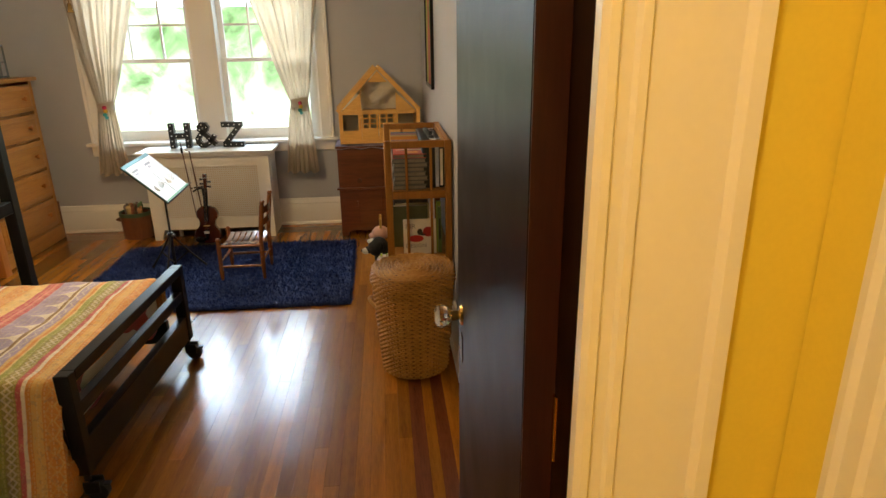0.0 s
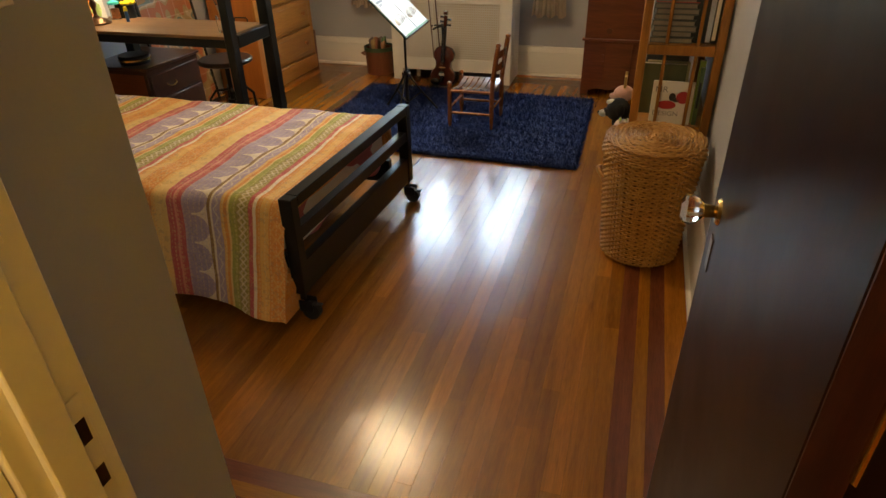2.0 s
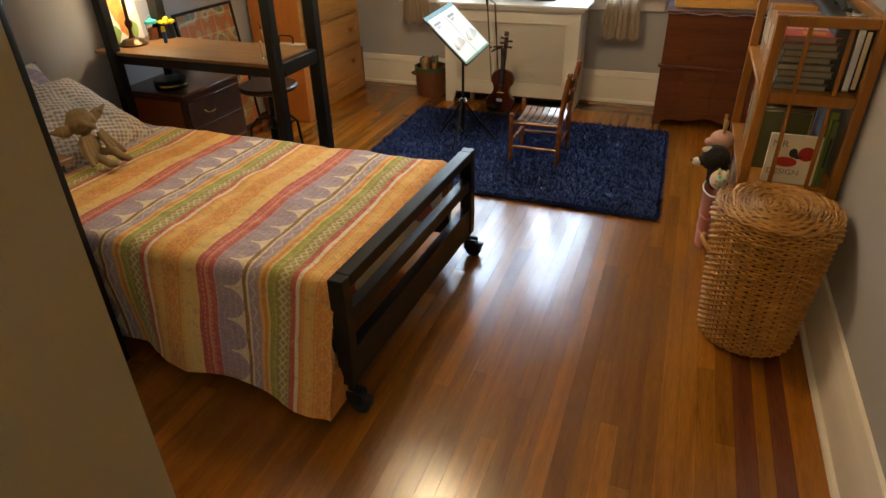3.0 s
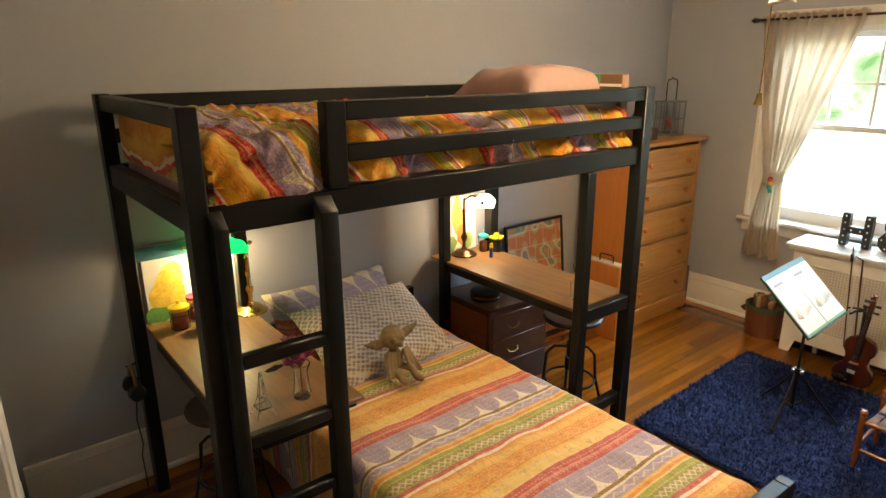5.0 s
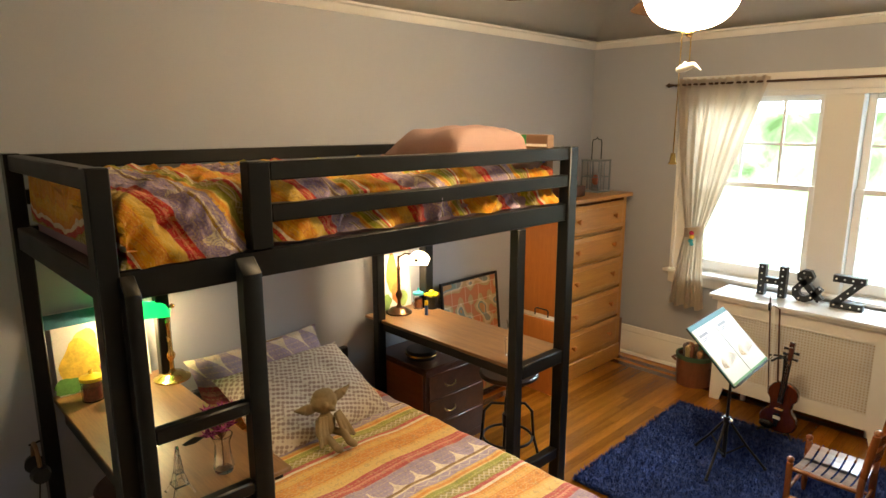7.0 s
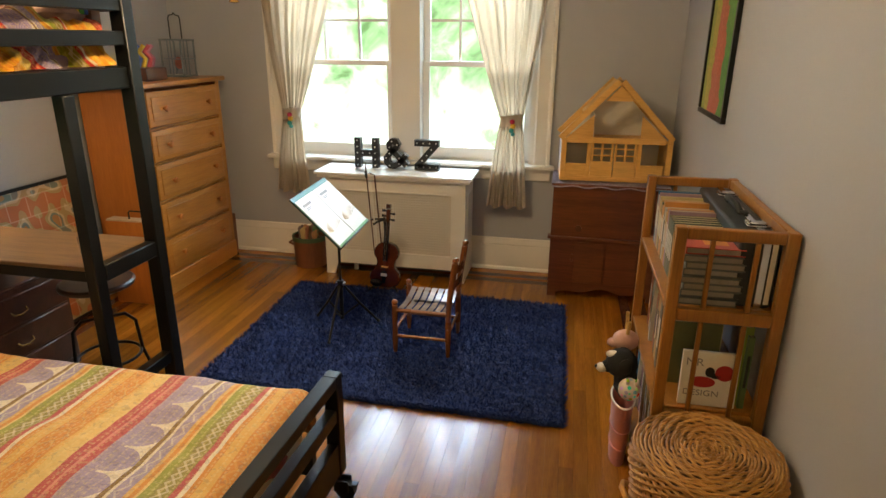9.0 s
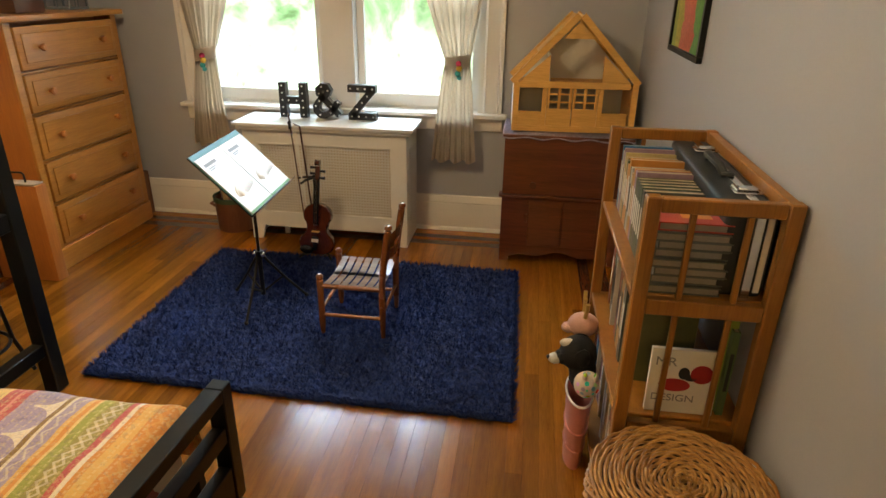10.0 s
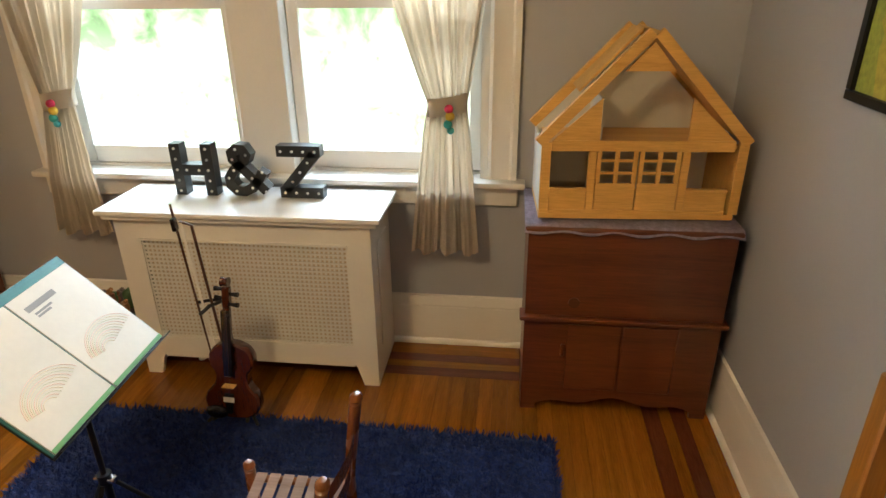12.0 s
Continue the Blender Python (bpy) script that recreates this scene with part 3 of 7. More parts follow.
for nm, x, ux, y, uy in (("trim_hall_left", JL - 0.012, (-1, 0), YD0, (0, -1)), ("trim_hall_right", JR - 0.036, (1, 0), YD0, (0, -1))):
    bm = bmesh.new()
    run_z([(c * (1.0 if ux[0] > 0 else 0.66), o) for c, o in CASE], -0.02, 2.2, x, y, ux, uy, bm)
    solid(nm, bm, M_TRIM, "cream moulded door casing", "casing", **STRUCT)
bm = bmesh.new()
run_z(CASE, -0.02, 2.2, 1.09, 0.60, (0, -1), (-1, 0), bm)
solid("trim_hall_side", bm, M_TRIM, "cream moulded casing of another hall door", "casing", **STRUCT)
bm = bmesh.new()
run_x([(0, 0), (0.02, 0), (0.02, 0.16), (0.012, 0.19), (0, 0.19)], -1.3, JL - 0.115, YD0, 1, bm)
solid("baseboard_hall", bm, M_TRIM, "cream hall baseboard", "baseboard", **STRUCT)


def strike(z, y, h, hole):
    t = thing("strike_plate", "painted-over metal strike plate in the door jamb", "strike plate", (JL, y, z), "strike plates")
    part("plate", bx(JL, JL + 0.003, y - 0.016, y + 0.016, z - h / 2, z + h / 2, 0.001), M_TRIM, t)
    for dz, hh in hole:
        part("slot", bx(JL + 0.0015, JL + 0.004, y - 0.009, y + 0.009, z + dz - hh / 2, z + dz + hh / 2), M_BRONZE, t, "dark latch hole")


strike(1.205, 0.757, 0.10, ((-0.005, 0.035),))
strike(0.87, 0.764, 0.16, ((0.03, 0.035), (-0.045, 0.03)))
bm = bx(XV, XV + 0.006, 0.93, 1.005, 1.33, 1.45, 0.002)
sw = solid("light_switch", bm, M_TRIM, "cream light switch plate on the wall by the door", "switch", at=(XV, 0.967, 1.39))
part("toggle", bx(XV + 0.006, XV + 0.016, 0.962, 0.974, 1.38, 1.40, 0.002), M_TRIM, sw)

# Dark strip added to fill the black gap between jamb and door.
solid("hinge_gap_strip", bx(JR - 0.006, JR - 0.0005, YD0 + 0.004, YD1 + 0.02, -0.01, 2.075), M_DOOR, "dark strip added in the gap between hinge jamb and open door", "door frame", **STRUCT)
# entrance door, open along the east wall
DX0, DX1, DY0, DY1 = 0.836, 0.880, 0.845, 1.59
door = thing("door_1", "open dark varnished mahogany panel door with glass knob", "door", (DX1, DY0, 0))
door["kind"] = "structure"
part("leaf", bx(DX0, DX1, DY0, DY1, 0.012, 2.07, 0.002), M_DOOR, door)
part("edge", bx(DX0 + 0.001, DX1 - 0.001, DY0 - 0.003, DY0 - 0.0005, 0.014, 2.068), M_DOOREDGE, door, "dark reddish door edge")
KY, KZ = 1.512, 0.913
for s, x in ((-1, DX0), (1, DX1)):
    rose = part("rose", cyl((x, KY, KZ), (x + s * 0.006, KY, KZ), 0.026, 0.022), M_BRASS, door, "round brass rose")
    part("shank", cyl((x + s * 0.006, KY, KZ), (x + s * 0.03, KY, KZ), 0.011, 0.014), M_BRASS, door)
    m = Matrix.Translation((x + s * 0.028, KY, KZ)) @ Matrix.Rotation(s * radians(90), 4, "Y")
    part("knob", lathe([(0.0, 0), (0.014, 0), (0.024, 0.010), (0.029, 0.022), (0.026, 0.034), (0.015, 0.040), (0, 0.040)], seg=12, m=m), M_GLASS, door, "faceted clear glass knob", smoothing=False)
part("keyhole_plate", bx(DX0 - 0.003, DX0, KY - 0.016, KY + 0.016, 0.79, 0.86, 0.001), M_BRONZE, door)
for z in (0.28, 1.05, 1.82):
    part("hinge", cyl((DX1 + 0.004, DY0 - 0.006, z - 0.05), (DX1 + 0.004, DY0 - 0.006, z + 0.05), 0.008), M_BRASS, door, "worn brass hinge")

# closet door in the south wall, beside the corner, with dark hinges
cd = thing("door_2", "closed cream closet door with dark butt hinges", "door", (-0.71, YS, 0))
cd["kind"] = "structure"
part("leaf", bx(-1.092, -0.332, YS, YS + 0.012, 0.01, 2.05, 0.004), M_TRIM, cd)
CLOSET = [(0, 0), (0, 0.016), (0.012, 0.020), (0.05, 0.018), (0.085, 0.025), (0.115, 0.025), (0.115, 0)]
for x, ux in ((-1.098, (-1, 0)), (-0.326, (1, 0))):
    bm = bmesh.new()
    run_z(CLOSET, -0.02, 2.15, x, YS, ux, (0, 1), bm)
    part("casing", bm, M_TRIM, cd)
part("casing", bx(-1.213, -0.211, YS, YS + 0.023, 2.15, 2.26, 0.004), M_TRIM, cd)
for z in (0.25, 0.92, 1.45, 1.885):
    h = part("hinge", bx(-0.211, -0.206, YS + 0.002, YS + 0.020, z - 0.036, z + 0.036, 0.001), M_METAL, cd, "black butt hinge")
    part("pin", cyl((-0.202, YS + 0.018, z - 0.04), (-0.202, YS + 0.018, z + 0.04), 0.006), M_METAL, h)
    part("finial", ball((-0.202, YS + 0.018, z - 0.045), 0.007), M_METAL, h)

# ---------------------------------------------------------------- windows
win = thing("window_1", "white double window with two sash pairs and bright garden behind", "window", (-0.8, YN, WZ0))
win["kind"] = "structure"
YG = YN + 0.10
part("jamb", bx(WX0 + 0.001, WX0 + 0.03, YN - 0.002, YN + 0.2, WZ0, WZ1), M_TRIM, win)
part("jamb", bx(WX1 - 0.03, WX1 - 0.001, YN - 0.002, YN + 0.2, WZ0, WZ1), M_TRIM, win)
part("head", bx(WX0 + 0.03, WX1 - 0.03, YN - 0.002, YN + 0.2, WZ1 - 0.03, WZ1 - 0.001), M_TRIM, win)
part("mullion", bx(-0.905, -0.695, YN - 0.004, YN + 0.2, WZ0, WZ1 - 0.03, 0.004), M_TRIM, win)
part("sill_outside", bx(WX0 + 0.03, WX1 - 0.03, YN + 0.06, YN + 0.26, WZ0 - 0.02, WZ0 + 0.012), M_TRIM, win)
for x0, x1 in ((WX0 + 0.03, -0.905), (-0.695, WX1 - 0.03)):
    for lower in (True, False):
        z0, z1 = (WZ0 + 0.013, 1.45) if lower else (1.415, WZ1 - 0.03)
        y = YG - 0.035 if lower else YG
        sash = part("sash", bx(x0 + 0.002, x0 + 0.048, y, y + 0.033, z0, z1, 0.003), M_TRIM, win)
        part("stile", bx(x1 - 0.048, x1 - 0.002, y, y + 0.033, z0, z1, 0.003), M_TRIM, sash)
        part("rail", bx(x0 + 0.048, x1 - 0.048, y + 0.001, y + 0.032, z1 - 0.035, z1, 0.003), M_TRIM, sash)
        part("rail", bx(x0 + 0.048, x1 - 0.048, y + 0.001, y + 0.032, z0, z0 + (0.075 if lower else 0.035), 0.003), M_TRIM, sash)
        if not lower:
            part("muntin", bx(x0 + 0.048, x1 - 0.048, y + 0.006, y + 0.027, 1.705, 1.723), M_TRIM, sash)
            for k in (1, 2):
                xm = x0 + (x1 - x0) * k / 3
                part("muntin", bx(xm - 0.009, xm + 0.009, y + 0.007, y + 0.026, z0 + 0.035, z1 - 0.035), M_TRIM, sash)
        pane = part("pane", bx(x0 + 0.04, x1 - 0.04, y + 0.014, y + 0.018, z0 + 0.03, z1 - 0.03), M_GLASS, sash)
        pane.visible_shadow = False
CW = [(0, 0), (0, 0.012), (0.014, 0.02), (0.03, 0.016), (0.085, 0.018), (0.095, 0.028), (0.115, 0.028), (0.115, 0)]
bm = bmesh.new()
run_z(CW, WZ0 + 0.004, 2.175, WX0, YN, (-1, 0), (0, -1), bm)
part("casing", bm, M_TRIM, win)
bm = bmesh.new()
run_z(CW, WZ0 + 0.004, 2.175, WX1, YN, (1, 0), (0, -1), bm)
part("casing", bm, M_TRIM, win)
part("casing", bx(WX0, WX1, YN - 0.022, YN, WZ1, 2.175, 0.004), M_TRIM, win)
part("stool", bx(WX0 - 0.15, WX1 + 0.15, YN - 0.065, YN + 0.07, WZ0 - 0.024, WZ0 + 0.002, 0.008, seg=2), M_TRIM, win, "white window stool")
part("apron", bx(WX0 - 0.125, WX1 + 0.125, YN - 0.022, YN, WZ0 - 0.11, WZ0 - 0.024, 0.006), M_TRIM, win)

rod = thing("curtain_rod", "dark metal curtain rod with pointed finials above the window", "curtain rod", (-0.8, YN - 0.07, 2.125))
part("pole", cyl((-1.87, YN - 0.07, 2.12), (0.24, YN - 0.07, 2.12), 0.008), M_BRONZE, rod)
for x, s in ((-1.87, -1), (0.24, 1)):
    m = Matrix.Translation((x, YN - 0.07, 2.12)) @ Matrix.Rotation(s * radians(90), 4, "Y")
    part("finial", lathe([(0.008, 0), (0.014, 0.004), (0.010, 0.012), (0.018, 0.024), (0.010, 0.04), (0, 0.055)], seg=12, m=m), M_BRONZE, rod)
    part("bracket", bx(x - s * 0.03 - 0.006, x - s * 0.03 + 0.006, YN - 0.075, YN - 0.02, 2.108, 2.118), M_BRONZE, rod)


def curtain(label, top, tie, bottom, zb, seed):
    """A gathered panel: wide on the rod, drawn in at the tie and flaring again below."""
    (t0, t1), (m0, m1), (b0, b1), zt, zm = top, tie, bottom, 2.135, 1.085
    ob = thing("curtain", label, "curtain", ((m0 + m1) / 2, YN - 0.06, zb), "curtains at the window")
    y = YN - 0.072

    def f(u, v):
        z = zb + (zt + 0.02 - zb) * v
        if z > zm:
            w = (z - zm) / (zt - zm)
            w = min(1, w)
            outer_left = t0 < -1.0
            kl = w ** (0.85 if outer_left else 0.95)
            kr = w ** (0.95 if outer_left else 0.85)
            x0, x1 = m0 + (t0 - m0) * kl, m1 + (t1 - m1) * kr
            depth = 0.013 + 0.007 * (1 - w)
        else:
            w = (zm - z) / (zm - zb)
            k = w ** 0.75
            x0, x1 = m0 + (b0 - m0) * k, m1 + (b1 - m1) * k
            depth = 0.015
        folds = 6.5
        ph = folds * 2 * math.pi * (u + 0.02 * math.sin(5 * z + seed))
        wob = math.sin(ph) + 0.35 * math.sin(2.3 * ph + seed + z * 3)
        yy = y - depth * wob * (0.8 + 0.3 * noise.noise(Vector((u * 6, z * 2, seed))))
        if z > zt - 0.02:
            yy = y - 0.012 * math.sin(ph * 2)
            z += 0.006 * math.sin(ph * 1.7)
        x = x0 + (x1 - x0) * (u + 0.012 * math.sin(ph * 0.5 + seed))
        if v < 0.02:
            z += 0.012 * math.sin(ph * 0.5)
        yy -= 0.035 * max(0.0, min(1.0, (zm - z) / 0.3))
        return Vector((x, yy, z))

    bm = grid(f, 120, 60)
    bmesh.ops.solidify(bm, geom=list(bm.faces), thickness=0.0025)
    part("panel", bm, M_CURTAIN, ob)
    c = ((m0 + m1) / 2, y, zm)
    rx = (m1 - m0) / 2 + 0.004
    bm = grid(lambda u, v: Vector((c[0] + rx * math.cos(2 * math.pi * u), y + 0.055 * math.sin(2 * math.pi * u), zm - 0.035 + 0.07 * v + 0.012 * math.cos(2 * math.pi * u))), 32, 3, closed_u=True)
    bmesh.ops.solidify(bm, geom=list(bm.faces), thickness=0.003)
    band = part("tieback", bm, M_CURTAIN, ob, "cream cloth tieback")
    xs = c[0] + (0.01 if seed < 1 else 0.012)
    for dx, dz, r, col in ((0, -0.005, 0.017, (0.5, 0.03, 0.09)), (0.004, -0.032, 0.018, (0.75, 0.48, 0.06)), (-0.004, -0.062, 0.017, (0.05, 0.36, 0.34)), (0.006, -0.085, 0.014, (0.08, 0.42, 0.42))):
        part("pompom", ball((xs + dx, y - 0.063, zm + dz), r), plush("pompom_wool", col), band, "small wool pompom")


curtain("cream linen curtain tied back with a pompom cord", (-1.835, -1.22), (-1.69, -1.56), (-1.76, -1.50), 0.52, 0.4)
curtain("cream linen curtain gathered in a tieback with pompoms", (-0.47, 0.185), (-0.125, 0.02), (-0.205, 0.075), 0.49, 1.7)

# The backdrop gives off its own light in place of daylight on a garden.
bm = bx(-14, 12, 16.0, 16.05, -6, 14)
solid("backdrop", bm, backdrop_material(), "glowing sheet painted as a bright green garden out of focus", "garden", **STRUCT)

# ---------------------------------------------------------------- ceiling fan
fan = thing("ceiling_fan", "ceiling fan with wooden blades and lit glass bowl", "ceiling fan", (-0.77, 3.42, ZC))
FX, FY = -0.77, 3.42
part("canopy", lathe([(0.0, ZC), (0.07, ZC), (0.065, ZC - 0.04), (0.02, ZC - 0.06), (0, ZC - 0.06)], (FX, FY, 0)), M_BRASS, fan)
part("rod", cyl((FX, FY, ZC - 0.06), (FX, FY, 2.50), 0.012), M_BRASS, fan)
part("motor", lathe([(0, 2.50), (0.06, 2.50), (0.085, 2.47), (0.09, 2.40), (0.07, 2.365), (0.03, 2.355), (0.03, 2.335), (0, 2.335)], (FX, FY, 0)), M_BRASS, fan)
for k in range(5):
    a = radians(72 * k + 60)
    m = Matrix.Translation((FX, FY, 2.345)) @ Matrix.Rotation(a, 4, "Z") @ Matrix.Rotation(radians(11), 4, "X")
    bm = bmesh.new()
    outline = [(0.19, -0.05), (0.55, -0.068), (0.68, -0.064), (0.72, -0.035), (0.72, 0.035), (0.68, 0.064), (0.55, 0.068), (0.19, 0.05)]
    lo = [bm.verts.new((u, v, -0.003)) for u, v in outline]
    hi = [bm.verts.new((u, v, 0.003)) for u, v in outline]
    close(lo, hi, bm)
    bmesh.ops.transform(bm, matrix=m, verts=bm.verts)
    blade = part("blade", bm, M_DESK, fan, "brown wooden blade")
    part("blade_iron", bx(0.10, 0.22, -0.015, 0.015, -0.010, -0.003, 0.002, m=m), M_BRASS, blade)
M_BOWL = glow("lit_glass_bowl", (1.0, 0.74, 0.42), BOWL, (0.9, 0.85, 0.75))


def scallop(u, v):
    a = 2 * math.pi * u
    th = radians(4 + 86 * v)
    r = 0.165 * math.sin(th) ** 0.8 * (1 + 0.045 * math.cos(8 * a) * math.sin(th))
    return Vector((FX + r * math.cos(a), FY + r * math.sin(a), 2.305 - 0.128 * math.cos(th) + 0.008 * math.cos(8 * a) * math.sin(th) ** 3))


bm = grid(scallop, 60, 14, closed_u=True)
part("bowl", bm, M_BOWL, fan, "glowing scalloped glass bowl")
part("finial", ball((FX, FY, 2.165), 0.014), M_BRASS, fan)
for dx, z1 in ((-0.012, 1.745), (0.022, 2.06)):
    part("pull_chain", cyl((FX + dx, FY - 0.03, 2.20), (FX + dx, FY - 0.03, z1), 0.0022, seg=6), M_BRASS, fan)
part("bell", lathe([(0, 1.745), (0.008, 1.745), (0.012, 1.715), (0.017, 1.705), (0.0, 1.702)], (FX - 0.012, FY - 0.03, 0), 14), M_BRASS, fan, "small brass bell")
m = Matrix.Translation((FX + 0.01, FY - 0.03, 2.045)) @ Matrix.Rotation(radians(-15), 4, "Y")
bm = ball((0, 0, 0), 0.018, (2.1, 0.8, 0.8), m=None)
cyl((0.03, 0, 0), (0.05, 0, -0.025), 0.009, 0.002, 8, bm=bm)
ball((0.0, 0, 0.014), 0.008, (1.2, 0.4, 1), bm=bm, sub=1)
bmesh.ops.transform(bm, matrix=m, verts=bm.verts)
part("pull_ornament", bm, M_WHITE, fan, "white animal-shaped pull ornament")

# ---------------------------------------------------------------- rug
A, B, C, D = Vector((0.401, 3.724)), Vector((0.376, 5.01)), Vector((-1.387, 5.03)), Vector((-1.365, 3.748))


def rug_point(u, v, edge=0.0):
    p = A.lerp(D, u).lerp(B.lerp(C, u), v)
    w = 0.010
    p.x += w * noise.noise(Vector((u * 9, v * 40, 2)))
    p.y += w * noise.noise(Vector((u * 50, v * 9, 5)))
    return p


bm = bmesh.new()
NU, NV = 150, 105
tops = []
for i in range(NU + 1):
    row = []
    for j in range(NV + 1):
        p = rug_point(i / NU, j / NV)
        rim = min(i, NU - i, j, NV - j)
        z = 0.002 if rim == 0 else 0.022 + 0.012 * noise.noise(Vector((p.x * 38, p.y * 38, 0))) + 0.006 * noise.noise(Vector((p.x * 95, p.y * 95, 3))) + 0.004 * noise.noise(Vector((p.x * 6, p.y * 6, 1)))
        row.append(bm.verts.new((p.x + 0.004 * noise.noise(Vector((p.x * 80, p.y * 80, 7))), p.y + 0.004 * noise.noise(Vector((p.x * 80, p.y * 80, 9))), z)))
    tops.append(row)
for i in range(NU):
    for j in range(NV):
        bm.faces.new((tops[i][j], tops[i + 1][j], tops[i + 1][j + 1], tops[i][j + 1]))
# tufts
rnd = random.Random(4)
for k in range(26000):
    u, v = rnd.random(), rnd.random()
    if k < 3500:
        u, v = rnd.choice(((u, 0.003 * rnd.random()), (u, 1 - 0.003 * rnd.random()), (0.003 * rnd.random(), v), (1 - 0.003 * rnd.random(), v)))
    p = rug_point(u, v)
    a, tilt, h, w = rnd.random() * 6.28, 0.55 + 0.75 * rnd.random(), 0.022 + 0.016 * rnd.random(), 0.0045
    d = Vector((math.cos(a), math.sin(a), 0))
    s = Vector((-d.y, d.x, 0)) * w
    b0 = Vector((p.x, p.y, 0.014 if 0.01 < u < 0.99 and 0.01 < v < 0.99 else 0.004))
    tip = b0 + d * h * math.sin(tilt) + Vector((0, 0, h * math.cos(tilt) + 0.006))
    bm.faces.new((bm.verts.new(b0 + s), bm.verts.new(b0 - s), bm.verts.new(tip)))
solid("shag_rug", bm, M_RUG, "deep blue shaggy rectangular rug on the wood floor", "rug", at=(-0.5, 4.35, 0))

# ---------------------------------------------------------------- loft bed
LX0, LX1, LY0, LY1, LZ = -2.440, -1.383, 1.610, 3.685, 1.746
P = 0.062
loft = thing("loft_bed", "black-painted wooden loft bed with two built-in desks and ladder", "loft bed", ((LX0 + LX1) / 2, (LY0 + LY1) / 2, 0))
for x in (LX0, LX1 - P):
    for y in (LY0, LY1 - P):
        part("post", bx(x, x + P, y, y + (0.054 if y == LY0 else P), 0, LZ, 0.004), M_BLACK, loft)
for x in (LX0, LX1 - P):
    part("desk_post", bx(x + 0.006, x + P - 0.008, 3.262, 3.318, 0, 1.398, 0.004), M_BLACK, loft)
part("desk_post", bx(LX0 + 0.006, LX0 + P - 0.008, 2.075, 2.13, 0, 1.398, 0.004), M_BLACK, loft)
# side rails and guard rails
for x in (LX0 + 0.015, LX1 - 0.055):
    part("side_rail", bx(x, x + 0.04, LY0 + 0.054, LY1 - P, 1.40, 1.482, 0.004), M_BLACK, loft)
part("guard_post", bx(LX1 - 0.058, LX1 - 0.006, 2.028, 2.098, 1.484, LZ - 0.002, 0.004), M_BLACK, loft)
part("guard_rail", bx(LX1 - 0.056, LX1 - 0.008, 2.098, LY1 - P, 1.686, LZ - 0.004, 0.004), M_BLACK, loft)
part("guard_rail", bx(LX1 - 0.056, LX1 - 0.008, 2.098, LY1 - P, 1.562, 1.616, 0.004), M_BLACK, loft)
part("guard_rail", bx(LX0 + 0.008, LX0 + 0.056, LY0 + 0.054, LY1 - P, 1.686, LZ - 0.004, 0.004), M_BLACK, loft)
part("guard_rail", bx(LX0 + 0.008, LX0 + 0.056, LY0 + 0.054, LY1 - P, 1.562, 1.616, 0.004), M_BLACK, loft)
for y in (LY0 + 0.012, LY1 - 0.060):
    part("end_rail", bx(LX0 + P, LX1 - P, y, y + 0.048, 1.686, LZ - 0.004, 0.004), M_BLACK, loft)
    part("end_rail", bx(LX0 + P, LX1 - P, y, y + 0.048, 1.40, 1.482, 0.004), M_BLACK, loft)
part("foot_rail", bx(LX1 - 0.058, LX1 - 0.01, 3.318, LY1 - P, 0.17, 0.225, 0.004), M_BLACK, loft)
for k in range(9):
    y = LY0 + 0.2 + k * 0.205
    part("slat", bx(LX0 + 0.05, LX1 - 0.05, y, y + 0.07, 1.425, 1.442), M_PINE_SIDE, loft, "pine bed slat")
# desks
for y0, y1 in ((LY0 + 0.078, 2.12), (3.285, LY1 - 0.005)):
    top = part("desk_top", bx(LX0 - 0.10, LX1 - 0.012, y0, y1, 0.735, 0.752, 0.003), M_DESK, loft, "oak-veneered desk top")
    for ye in (y0 + 0.004, y1 - 0.034):
        part("apron", bx(LX0 + P, LX1 - P, ye, ye + 0.03, 0.690, 0.7345, 0.003), M_BLACK, top)
    for xe in (LX0 - 0.095, LX1 - 0.05):
        part("apron", bx(xe, xe + 0.035, y0 + P, y1 - 0.06, 0.690, 0.7345, 0.003), M_BLACK, top)
part("desk_rail", bx(LX1 - 0.052, LX1 - 0.004, 3.318, LY1 - P, 0.69, 0.757, 0.004), M_BLACK, loft)
# ladder
LADX = LX1 + 0.004
for y0 in (LY0 + 0.055, 1.965):
    y0, wide = (1.655, 0.040) if y0 < 1.9 else (y0, 0.06)
    part("ladder_rail", prism([(LADX, 0), (LADX + 0.045, 0), (LADX + 0.045, 1.43), (LADX, 1.475)], wide, Matrix.Translation((0, y0, 0)), 0.003), M_BLACK, loft)
for z in (0.25, 0.51, 0.77, 1.03):
    part("rung", bx(LADX + 0.004, LADX + 0.041, 1.695, 1.965, z - 0.022, z + 0.022, 0.006), M_BLACK, loft)

MX0, MX1, MY0, MY1 = LX0 + 0.07, LX1 - 0.065, LY0 + 0.07, LY1 - 0.085
mat_ob = solid("mattress", bx(MX0 + 0.02, MX1 - 0.02, MY0, MY1, 1.443, 1.535, 0.025, seg=3), paint("mattress_ticking", (0.33, 0.22, 0.25), 0.8, 0.08, 6, 250, 0.2), "dusky pink mattress on the loft bed", "mattress", at=(-2.0, 2.6, 1.443))


